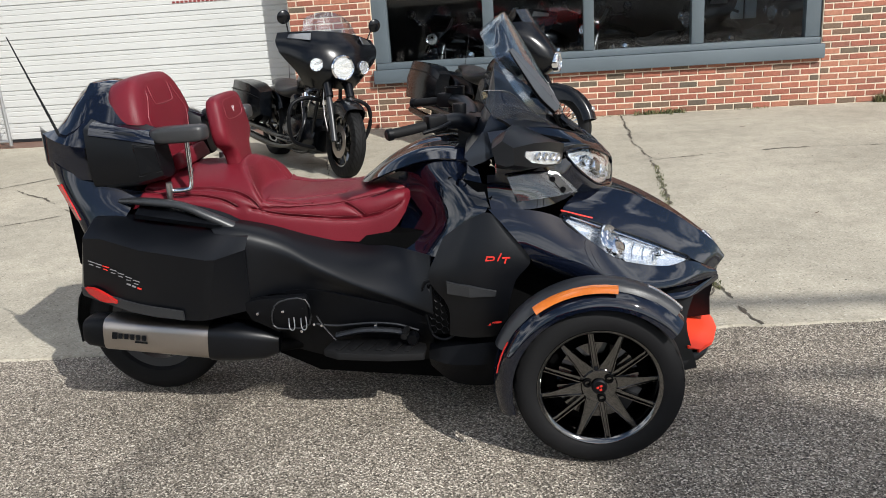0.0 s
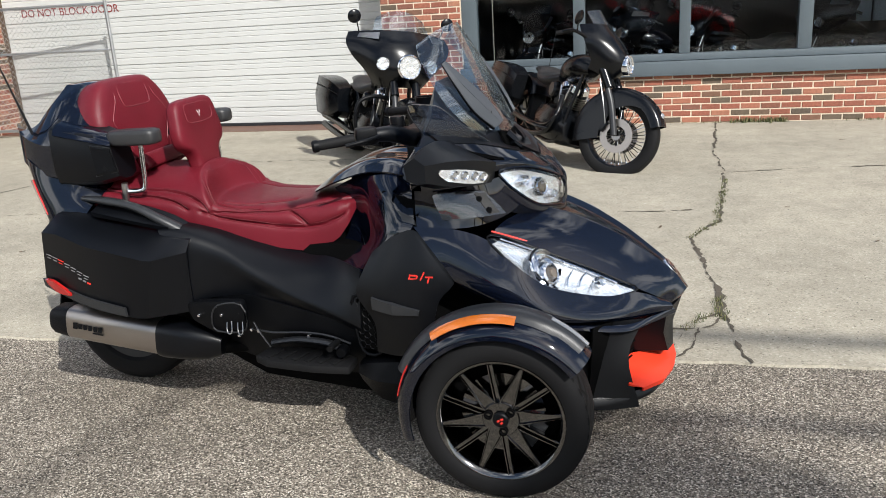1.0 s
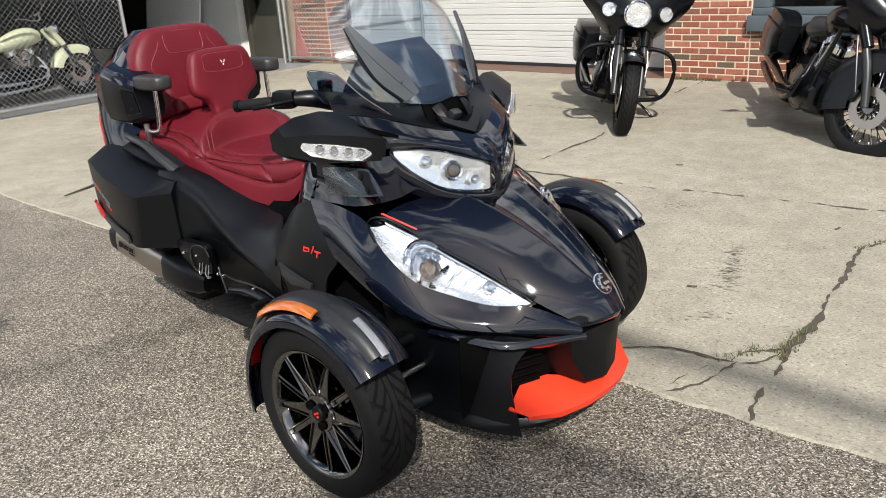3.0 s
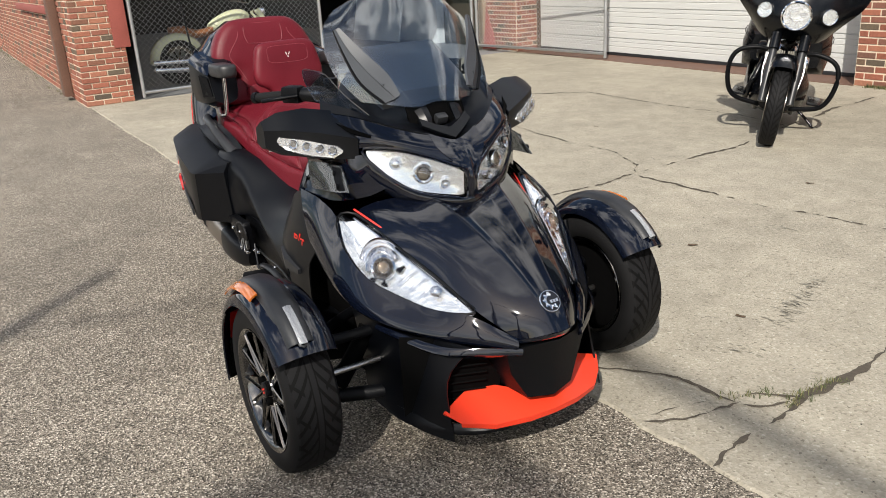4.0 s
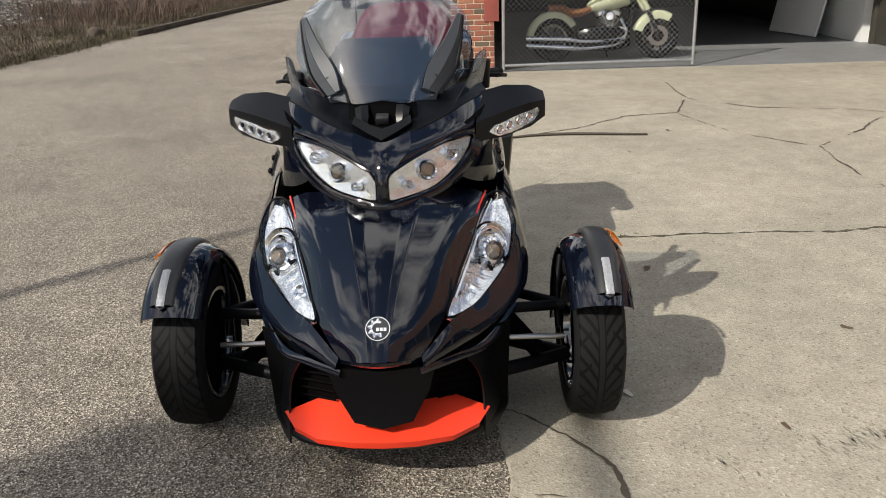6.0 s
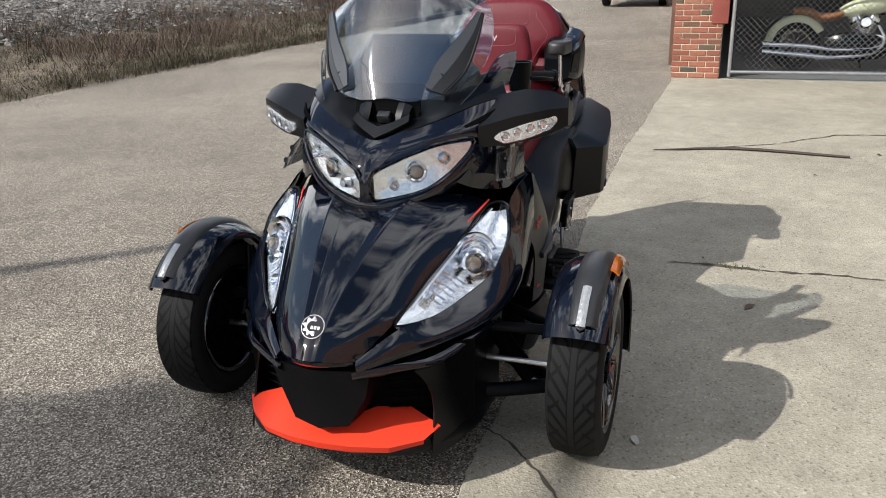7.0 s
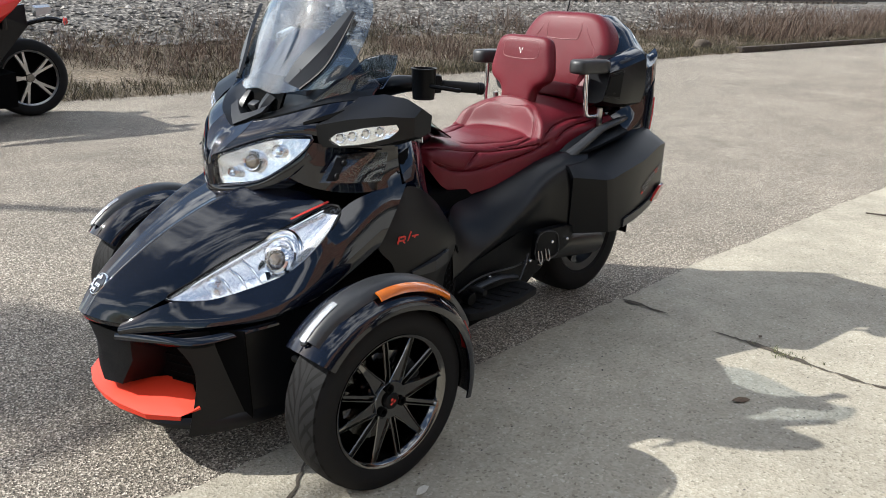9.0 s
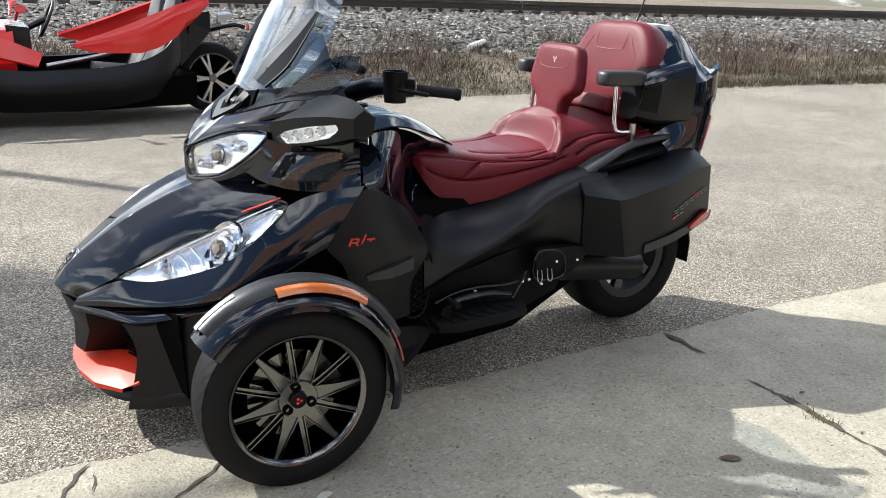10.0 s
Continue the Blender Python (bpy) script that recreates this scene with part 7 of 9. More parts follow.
# ---- cruisers ----
MATTE = material("matte_black_paint", (0.0020, 0.0025, 0.0036), 0.24, 0.0, 0.25, 5.0, 500.0, spec=0.32)
CREAM = material("pale_green_cream_paint", (0.55, 0.58, 0.40), 0.25, 0.0, 0.08, 5.0, 300.0)
TANBAG = material("tan_leather", (0.26, 0.11, 0.045), 0.55, 0.0, 0.2, 8.0, 200.0)


def ellipse_ring(x, y0, z0, a, b, n=14, power=1.0):
    out = []
    for i in range(n):
        q = 2 * math.pi * i / n
        c, d = math.cos(q), math.sin(q)
        out.append((x, y0 + a * math.copysign(abs(c) ** power, c), z0 + b * math.copysign(abs(d) ** power, d)))
    return out


def cruiser(label, at, base, rf, body, fairing="", wire=False, skirt=False, steer=0.0, bags=True, bars=False, chrome_pipe=False, name="cruiser_motorcycle"):
    """A heavy twin-cylinder cruiser: rear axle at x=0, front axle at x=base."""
    t = thing(name, label, "motorcycle", at=at)
    rr = 0.325
    side = pose(0, 0, 0, -90, 0, 0)
    rm = Matrix.Translation((0, 0, rr)) @ side
    rwheel = lathe("rear_wheel", [(0.17, -0.06), (0.215, -0.065), (0.215, 0.065), (0.17, 0.06)], DARKCHROME, t, rm, 40, closed=True)
    lathe("tyre", tyre_profile(rr, 0.17, 0.21), RUBBER, rwheel, rm, 56, closed=True)
    for k in range(10):
        tube("spoke", [rm @ Vector((0.03 * math.cos(a), 0.03 * math.sin(a), 0.0)) for a in (k * math.pi / 5,)] + [rm @ Vector((0.2 * math.cos(k * math.pi / 5), 0.2 * math.sin(k * math.pi / 5), 0))], 0.012, DARKCHROME, rwheel, 1, 2, 6)
    head = Vector((base - 0.36, 0, 0.92))
    st = Matrix.Translation(head) @ pose(0, 0, 0, 0, 0, steer) @ Matrix.Translation(-head)
    made = []
    fm = Matrix.Translation((base, 0, rf)) @ side
    rim_r = rf - (0.095 if wire else 0.10)
    fwheel = lathe("front_wheel", [(rim_r - 0.012, -0.045), (rim_r + 0.006, -0.05), (rim_r - 0.004, -0.03), (rim_r - 0.008, 0), (rim_r - 0.004, 0.03), (rim_r + 0.006, 0.05), (rim_r - 0.012, 0.045), (rim_r - 0.02, 0)], MATTE if wire else DARKCHROME, t, fm, 56, closed=True)
    tread = lathe("tyre", tyre_profile(rf, 0.125, rim_r), TREAD if not wire else RUBBER, fwheel, fm, 72, uv=True, closed=True)
    made += [fwheel, tread]
    if wire:
        for k in range(44):
            a = 2 * math.pi * k / 44
            sd = 0.035 if k % 2 else -0.035
            made.append(tube("spoke", [fm @ Vector((0.045 * math.cos(a + 0.2), 0.045 * math.sin(a + 0.2), sd)), fm @ Vector((rim_r * math.cos(a), rim_r * math.sin(a), sd * 0.2))], 0.0035, MATTE if k % 4 else CHROME, fwheel, 1, 1, 5))
            made.append(tube("spoke_nipple", [fm @ Vector(((rim_r - 0.035) * math.cos(a), (rim_r - 0.035) * math.sin(a), sd * 0.28)), fm @ Vector((rim_r * math.cos(a), rim_r * math.sin(a), sd * 0.2))], 0.0055, CHROME, fwheel, 1, 1, 5))
    else:
        for k in range(10):
            a = 36 * k
            sp = loft("spoke", [[(0.04, -0.016, 0.02), (0.04, 0.016, 0.02), (0.04, 0.016, -0.02), (0.04, -0.016, -0.02)], [(rim_r, -0.012, 0.016), (rim_r, 0.012, 0.016), (rim_r, 0.012, -0.016), (rim_r, -0.012, -0.016)]], DARKCHROME, fwheel)
            sp.data.transform(fm @ pose(0, 0, 0, 0, 0, a))
            made.append(sp)
    made.append(lathe("hub", [(0, 0.07), (0.04, 0.07), (0.045, 0.05), (0.03, 0), (0.045, -0.05), (0.04, -0.07), (0, -0.07)], DARKCHROME, fwheel, fm, 24))
    for sd in (-1, 1):
        d = lathe("brake_disc", [(0.085, -0.0025), (0.148, -0.0025), (0.148, 0.0025), (0.085, 0.0025)], TITANIUM, fwheel, fm @ pose(0, 0, 0.066 * sd), 44, closed=True)
        made.append(d)
        for k in range(12):
            a = 2 * math.pi * k / 12
            made.append(tube("disc_arm", [fm @ Vector((0.035 * math.cos(a), 0.035 * math.sin(a), 0.064 * sd)), fm @ Vector((0.09 * math.cos(a + 0.25), 0.09 * math.sin(a + 0.25), 0.066 * sd))], 0.004, MATTE, fwheel, 1, 1, 5))
        made.append(box("brake_caliper", (0.05, 0.10, 0.045), MATTE, fwheel, fm @ pose(-0.13, 0.055 * -1, 0.075 * sd, 0, 0, 20), 0.01))
        made.append(tube("fork_leg", [(base - 0.005, 0.105 * sd, rf), (base - 0.12, 0.105 * sd, rf + 0.28), (base - 0.30, 0.105 * sd, 0.92)], [0.028, 0.030, 0.024], GREYPLASTIC, t, 1, 3, 12))
        made.append(tube("fork_cover", [(base - 0.16, 0.105 * sd, rf + 0.38), (base - 0.31, 0.105 * sd, 0.95)], [0.040, 0.042], body, t, 1, 2, 14))
        made.append(tube("brake_line", [(base - 0.10, 0.13 * sd, rf + 0.08), (base - 0.16, 0.15 * sd, rf + 0.25), (base - 0.26, 0.12 * sd, 0.80)], 0.005, STEEL, t, 1, 4, 6))
    lo, hi = (25, 200) if skirt else (55, 165)
    rows = []
    for k in range(21):
        a = math.radians(lo + (hi - lo) * k / 20)
        drop = 0.16 * max(0, min(1, (math.degrees(a) - 60) / 80)) if skirt else 0.035
        row = []
        for yy, dr in ((0, 0.030), (0.055, 0.024), (0.085, 0.0), (0.092, -0.05 - drop * 0.3), (0.092, -0.06 - drop)):
            r = rf + 0.015 + dr
            row.append((base + r * math.cos(a), yy, rf + r * math.sin(a)))
        rows.append(row)
    made.append(sheet("front_fender", rows, body, t, mirror=True, pu=1, pv=2, thick=0.006))
    if skirt:
        made.append(lathe("fender_lamp", [(0, 0.02), (0.02, 0.012), (0.026, 0)], LED, t, axes((base + (rf + 0.05) * math.cos(math.radians(38)), 0, rf + (rf + 0.05) * math.sin(math.radians(38))), (0, 1, 0), (-0.6, 0, 0.8)), 16))
    # fairing or bare lamp
    fx = base - 0.30
    lampz = 0.97
    mz = 0.14 if fairing == "wide" else 0.0
    if fairing == "wide":
        made.append(sheet("fairing", [
            [(fx - 0.04, 0, 1.285), (fx - 0.06, 0.15, 1.28), (fx - 0.14, 0.32, 1.262), (fx - 0.24, 0.47, 1.24)],
            [(fx + 0.11, 0, 1.16), (fx + 0.08, 0.16, 1.165), (fx - 0.02, 0.33, 1.16), (fx - 0.18, 0.505, 1.15)],
            [(fx + 0.17, 0, 1.03), (fx + 0.14, 0.15, 1.03), (fx + 0.05, 0.305, 1.02), (fx - 0.13, 0.46, 1.04)],
            [(fx + 0.17, 0, 0.90), (fx + 0.15, 0.13, 0.90), (fx + 0.06, 0.25, 0.89), (fx - 0.08, 0.35, 0.92)],
            [(fx + 0.06, 0, 0.78), (fx + 0.05, 0.11, 0.78), (fx + 0.0, 0.18, 0.77), (fx - 0.10, 0.25, 0.80)]], body, t, mirror=True, thick=0.012, label="matte black fork-mounted fairing"))
        made.append(sheet("windscreen", [
            [(fx - 0.04, 0, 1.28), (fx - 0.06, 0.14, 1.275), (fx - 0.14, 0.27, 1.26)],
            [(fx - 0.13, 0, 1.41), (fx - 0.15, 0.13, 1.405), (fx - 0.21, 0.23, 1.37)],
            [(fx - 0.16, 0, 1.455), (fx - 0.18, 0.10, 1.445), (fx - 0.23, 0.18, 1.41)]], SHIELD, t, mirror=True, thick=0.004))
        for yy, zz, r, xo in ((0, lampz, 0.112, 0.160), (0.225, 0.985, 0.062, 0.105), (-0.225, 0.985, 0.062, 0.105)):
            tilt = axes((fx + xo, yy, zz), (0.35 * (1 if yy < 0 else -1) * (yy != 0), 1, 0), (0.0, 0, 1))
            lm = lathe("headlamp", [(0, 0.006), (r * 0.45, 0.010), (r * 0.86, 0.022)], REFLECTOR, t, tilt, 32)
            made += [lm, lathe("headlamp_ring", [(r * 0.84, -0.02), (r * 0.84, 0.026), (r * 0.92, 0.032), (r, 0.022), (r, -0.02)], CHROME, lm, tilt, 36)]
            for k in range(4):
                made.append(box("reflector_facet", (r * 1.3, r * 0.10, 0.003), STEEL, lm, tilt @ pose(0, r * (-0.45 + 0.3 * k), 0.016), 0.001))
            made.append(lathe("headlamp_glass", [(0, 0.036), (r * 0.6, 0.033), (r * 0.86, 0.026)], LENS, lm, tilt, 28))
        for sd in (-1, 1):
            made.append(sheet("fairing_grille", [[(fx - 0.01, 0.24, 1.255), (fx - 0.15, 0.39, 1.235)], [(fx + 0.03, 0.26, 1.195), (fx - 0.13, 0.415, 1.20)]], STEEL, t, sd, pu=1, pv=2, thick=0.006))
            made.append(sheet("inner_fairing", [[(fx - 0.06, 0.02, 1.17), (fx - 0.20, 0.36, 1.16)], [(fx + 0.02, 0.02, 0.88), (fx - 0.10, 0.24, 0.95)]], PLASTIC, t, sd, pu=1, pv=1, thick=0.01))
    elif fairing == "narrow":
        made.append(sheet("fairing", [
            [(fx - 0.06, 0, 1.25), (fx - 0.08, 0.08, 1.245), (fx - 0.14, 0.15, 1.23), (fx - 0.24, 0.20, 1.20)],
            [(fx + 0.10, 0, 1.13), (fx + 0.07, 0.10, 1.13), (fx - 0.02, 0.19, 1.12), (fx - 0.16, 0.25, 1.11)],
            [(fx + 0.20, 0, 1.02), (fx + 0.165, 0.10, 1.02), (fx + 0.06, 0.175, 1.01), (fx - 0.10, 0.22, 1.01)],
            [(fx + 0.215, 0, 0.92), (fx + 0.18, 0.095, 0.92), (fx + 0.08, 0.15, 0.92), (fx - 0.06, 0.18, 0.93)],
            [(fx + 0.13, 0, 0.82), (fx + 0.11, 0.07, 0.82), (fx + 0.03, 0.12, 0.83), (fx - 0.08, 0.15, 0.86)]], body, t, mirror=True, thick=0.012, label="satin black streamlined fairing"))
        made.append(sheet("windscreen", [[(fx - 0.06, 0, 1.245), (fx - 0.14, 0.14, 1.225)], [(fx - 0.18, 0, 1.36), (fx - 0.24, 0.12, 1.32)]], SMOKE, t, mirror=True, pu=2, thick=0.004))
        tilt = axes((fx + 0.20, 0, 0.955), (0, 1, 0), (-0.25, 0, 1))
        lm = lathe("headlamp", [(0, 0.004), (0.045, 0.010), (0.072, 0.020)], REFLECTOR, t, tilt, 32)
        made += [lm, lathe("headlamp_ring", [(0.072, -0.02), (0.072, 0.024), (0.080, 0.030), (0.088, 0.018), (0.088, -0.02)], CHROME, lm, tilt, 36)]
        for k in range(4):
            made.append(box("reflector_facet", (0.10, 0.008, 0.003), STEEL, lm, tilt @ pose(0, -0.036 + 0.024 * k, 0.016), 0.001))
        made.append(lathe("headlamp_glass", [(0, 0.034), (0.05, 0.030), (0.072, 0.023)], LENS, lm, tilt, 28))
        made.append(sheet("fairing_ridge", [[(fx - 0.10, 0.165, 1.20), (fx + 0.02, 0.165, 1.12), (fx + 0.10, 0.13, 1.04)], [(fx - 0.12, 0.19, 1.18), (fx + 0.0, 0.185, 1.10), (fx + 0.09, 0.145, 1.03)]], GREYPLASTIC, t, 1, pu=1, thick=0.02))
    else:
        tilt = axes((fx + 0.10, 0, 0.93), (0, 1, 0), (0, 0, 1))
        lm = lathe("headlamp", [(0, 0.05), (0.06, 0.04), (0.085, 0.02), (0.08, -0.06), (0.04, -0.12), (0, -0.13)], CHROME, t, tilt, 28)
        made.append(lm)
    made.append(tube("handlebar", [(base - 0.62, -0.40, 1.08), (base - 0.50, -0.36, 1.13), (base - 0.40, -0.14, 1.08), (base - 0.38, 0, 1.06), (base - 0.40, 0.14, 1.08), (base - 0.50, 0.36, 1.13), (base - 0.62, 0.40, 1.08)], 0.014, MATTE if body is not CREAM else CHROME, t, 1, 5, 10))
    for sd in (-1, 1):
        made.append(tube("grip", [(base - 0.53, 0.372 * sd, 1.118), (base - 0.63, 0.403 * sd, 1.075)], 0.019, RUBBER, t, 1, 2, 10))
        mir = lathe("mirror", [(0, 0.02), (0.05, 0.012), (0.062, 0), (0.05, -0.012), (0, -0.014)], MATTE, t, axes((base - 0.44, 0.45 * sd, 1.235 + mz), (0, 1, 0), (0.2, 0, 1)), 24)
        made += [mir, tube("mirror_stem", [(base - 0.47, 0.36 * sd, 1.13), (base - 0.45, 0.42 * sd, 1.19 + mz), (base - 0.44, 0.44 * sd, 1.225 + mz)], 0.006, MATTE, mir, 1, 3, 8)]
    for o in made:
        o.data.transform(st)
    # frame, tank, seat, engine
    loft("tank", [ellipse_ring(base - 0.42, 0, 0.86, 0.06, 0.07), ellipse_ring(base - 0.55, 0, 0.865, 0.145, 0.12), ellipse_ring(base - 0.75, 0, 0.84, 0.165, 0.125), ellipse_ring(base - 0.95, 0, 0.79, 0.11, 0.09), ellipse_ring(base - 1.05, 0, 0.76, 0.05, 0.05)], body, t, per=3, ring_per=2)
    loft("seat", [ellipse_ring(base - 1.00, 0, 0.735, 0.09, 0.05), ellipse_ring(base - 1.15, 0, 0.69, 0.17, 0.06), ellipse_ring(base - 1.32, 0, 0.70, 0.19, 0.065), ellipse_ring(base - 1.42, 0, 0.755, 0.16, 0.06), ellipse_ring(base - 1.62, 0, 0.77, 0.12, 0.045)], BLACKLEATHER if body is not CREAM else TANBAG, t, per=3, ring_per=2)
    sheet("rear_fender", [[((rr + 0.05 + dr) * math.cos(a), yy, rr + (rr + 0.05 + dr) * math.sin(a)) for yy, dr in ((0, 0.02), (0.08, 0.015), (0.115, -0.02), (0.12, -0.08))] for a in (math.radians(30 + 150 * k / 14) for k in range(15))], body, t, mirror=True, pu=1, pv=2)
    loft("crankcase", [[(base - 0.42, y, z) for y, z in ((-0.10, 0.20), (0.10, 0.20), (0.12, 0.36), (-0.12, 0.36))], [(base - 0.62, y, z) for y, z in ((-0.17, 0.17), (0.17, 0.17), (0.20, 0.45), (-0.20, 0.45))], [(base - 1.0, y, z) for y, z in ((-0.17, 0.18), (0.17, 0.18), (0.19, 0.46), (-0.19, 0.46))], [(base - 1.2, y, z) for y, z in ((-0.10, 0.22), (0.10, 0.22), (0.11, 0.42), (-0.11, 0.42))]], MATTE, t, per=2, ring_per=3)
    for lean_x, nm in ((0.42, "front_cylinder"), (-0.42, "rear_cylinder")):
        cm = Matrix.Translation((base - 0.74, 0, 0.42)) @ pose(0, 0, 0, 0, math.degrees(lean_x), 0)
        cyl = lathe(nm, [(0.0, 0.0), (0.075, 0.0), (0.075, 0.26), (0, 0.26)], MATTE, t, cm, 24)
        for k in range(8):
            lathe("cooling_fin", [(0.075, -0.003), (0.100, -0.003), (0.100, 0.003), (0.075, 0.003)], STEEL, cyl, cm @ pose(0, 0, 0.06 + 0.022 * k), 24, closed=True)
        lathe("rocker_cover", [(0.0, 0.34), (0.05, 0.335), (0.088, 0.30), (0.095, 0.25), (0.0, 0.25)], CHROME, cyl, cm, 24)
        for sd in (-1, 1):
            tube("pushrod_tube", [cm @ Vector((0.02, 0.11 * sd, 0.0)), cm @ Vector((0.0, 0.09 * sd, 0.27))], 0.014, CHROME, cyl, 1, 1, 8)
    for sd in (-1, 1):
        lathe("engine_cover", [(0, 0.03), (0.07, 0.028), (0.10, 0.012), (0.105, -0.02)], CHROME if sd > 0 else MATTE, t, axes((base - 0.82, 0.20 * sd, 0.34), (1, 0, 0), (0, 0, 1)) @ pose(0, 0, 0, 180 if sd > 0 else 0, 0, 0), 28)
        slab("floorboard", [(-0.17, -0.05), (0.17, -0.06), (0.17, 0.05), (-0.17, 0.05)], 0.02, MATTE, t, pose(base - 0.68, 0.30 * sd, 0.27), 0.008)
        tube("frame_rail", [(base - 0.38, 0.10 * sd, 0.80), (base - 0.44, 0.13 * sd, 0.45), (base - 0.56, 0.14 * sd, 0.17), (base - 1.2, 0.14 * sd, 0.17), (0.15, 0.14 * sd, 0.32), (0, 0.13 * sd, rr)], 0.018, MATTE, t, 1, 4, 8)
        tube("exhaust_pipe", [(base - 0.58, -0.16, 0.52 + 0.06 * sd), (base - 0.50, -0.21, 0.40), (base - 0.62, -0.24, 0.26 + 0.03 * sd), (base - 1.1, -0.25, 0.22 + 0.05 * sd), (0.15, -0.26, 0.25 + 0.06 * sd), (-0.42, -0.27, 0.28 + 0.05 * sd)], [0.022, 0.022, 0.022, 0.027, 0.038, 0.038], CHROME if chrome_pipe else MATTE, t, 1, 4, 10)
        if bags:
            bag = loft("saddlebag", [
                [(-0.44, y * sd, z) for y, z in ((0.17, 0.36), (0.33, 0.38), (0.36, 0.56), (0.33, 0.72), (0.17, 0.74))],
                [(-0.40, y * sd, z) for y, z in ((0.17, 0.34), (0.37, 0.36), (0.40, 0.56), (0.37, 0.755), (0.17, 0.77))],
                [(0.05, y * sd, z) for y, z in ((0.17, 0.34), (0.36, 0.36), (0.39, 0.55), (0.36, 0.735), (0.17, 0.75))],
                [(0.24, y * sd, z) for y, z in ((0.17, 0.42), (0.29, 0.44), (0.31, 0.55), (0.29, 0.66), (0.17, 0.68))]], body, t, per=2, sharp=30, label="hard black saddlebag")
            tube("bag_seam", [(-0.445, 0.34 * sd, 0.665), (-0.40, 0.395 * sd, 0.665), (0.05, 0.385 * sd, 0.65), (0.24, 0.305 * sd, 0.60)], 0.004, PLASTIC, bag, 1, 2, 6)
            for yy in (0.23, 0.32):
                lathe("lamp_bullet", [(0, 0.05), (0.016, 0.045), (0.022, 0.02), (0.020, -0.01)], CHROME, bag, axes((-0.45, yy * sd, 0.735), (0, 1, 0), (0, 0, 1)) @ pose(0, 0, 0, 180, 0, 0), 16)
        if bars:
            tube("crash_bar", [(base - 0.40, 0.08 * sd, 0.66), (base - 0.36, 0.24 * sd, 0.68), (base - 0.35, 0.38 * sd, 0.62), (base - 0.35, 0.41 * sd, 0.46), (base - 0.38, 0.34 * sd, 0.28), (base - 0.44, 0.12 * sd, 0.22)], 0.019, PLASTIC, t, 1, 5, 10)
    tube("kickstand", [(base - 0.75, 0.15, 0.20), (base - 0.70, 0.30, 0.09), (base - 0.62, 0.44, -0.055)], 0.012, MATTE, t, 1, 3, 8)
    lathe("air_cleaner", [(0, 0.03), (0.06, 0.028), (0.075, 0.01), (0.075, -0.03)], CHROME if body is CREAM else MATTE, t, axes((base - 0.74, -0.20, 0.62), (1, 0, 0), (0, 0, 1)), 28)
    lathe("air_cleaner", [(0, 0.03), (0.05, 0.028), (0.06, 0.01), (0.06, -0.03)], CHROME, t, axes((base - 0.74, 0.16, 0.55), (1, 0, 0), (0, 0, 1)) @ pose(0, 0, 0, 180, 0, 0), 24)
    if bags:
        tube("bag_antenna", [(-0.38, 0.25, 0.76), (-0.42, 0.25, 1.0), (-0.47, 0.25, 1.28)], [0.004, 0.003, 0.0015], PLASTIC, t, 1, 2, 6)
    return t


def bike_pose(front, heading, base, lean):
    h = radians(heading)
    return pose(front[0] - base * math.cos(h), front[1] - base * math.sin(h), 0.012, lean, 0, heading)


bagger = cruiser("matte black touring cruiser with three-lamp fairing on its kickstand", bike_pose((-1.82, 4.03), -54, 1.70, -9), 1.70, 0.325, MATTE, "wide", bars=True, name="touring_cruiser")
custom = cruiser("satin black custom cruiser with big spoked front wheel", Matrix.Translation((0, 0, 0.026)) @ bike_pose((-0.19, 4.02), -63, 1.90, -17), 1.90, 0.362, MATTE, "narrow", wire=True, skirt=True, steer=44, name="custom_cruiser")
cruiser("pale green cruiser with chrome pipes behind the fence", bike_pose((-10.1, 3.22), 90, 1.56, -6), 1.56, 0.325, CREAM, "", wire=False, bags=False, chrome_pipe=True, name="classic_cruiser")

# motorcycles standing in the dim showroom
for i, (src, x, y, rz) in enumerate(((bagger, 0.15, 8.6, -150), (custom, 1.35, 8.7, -160), (bagger, 2.6, 8.9, -155), (custom, -0.9, 9.0, -150), (bagger, 3.9, 9.2, -160))):
    o = copy_thing(src, pose(x + 0.9, y + 0.5, 0.03, -6, 0, rz))
    tagged(o, "dark cruiser motorcycle on show behind the shop window", "motorcycle", "showroom motorcycles")

# ---- open three-wheeled roadster across the road ----
REDBODY = material("bright_red_paint", (0.62, 0.022, 0.018), 0.16, 0.0, 0.08, 4.0, 300.0)
RD = thing("open_roadster", "red and black open three-wheeled roadster parked on asphalt", "roadster", at=pose(-1.34, -6.80, 0, 0, 0, 2) @ Matrix.Scale(1.12, 4))
wm = Matrix.Translation((0, 0, 0.345)) @ pose(0, 0, 0, -90, 0, 0)
rdw = lathe("rear_wheel", [(0.215, -0.12), (0.245, -0.13), (0.24, 0.0), (0.245, 0.13), (0.252, 0.135), (0.238, 0.125), (0.22, 0.05)], DARKCHROME, RD, wm, 56, closed=True)
lathe("tyre", tyre_profile(0.345, 0.29, 0.243), RUBBER, rdw, wm, 64, closed=True)
for k in range(5):
    for off in (-11, 11):
        sp = loft("spoke", [[(0.03, -0.014, 0.128), (0.03, 0.014, 0.128), (0.03, 0.014, 0.095), (0.03, -0.014, 0.095)], [(0.235, -0.010, 0.132), (0.235, 0.010, 0.132), (0.235, 0.010, 0.10), (0.235, -0.010, 0.10)]], STEEL, rdw)
        sp.data.transform(wm @ pose(0, 0, 0, 0, 0, 72 * k + off) @ pose(0, 0.012 * (1 if off < 0 else -1), 0))
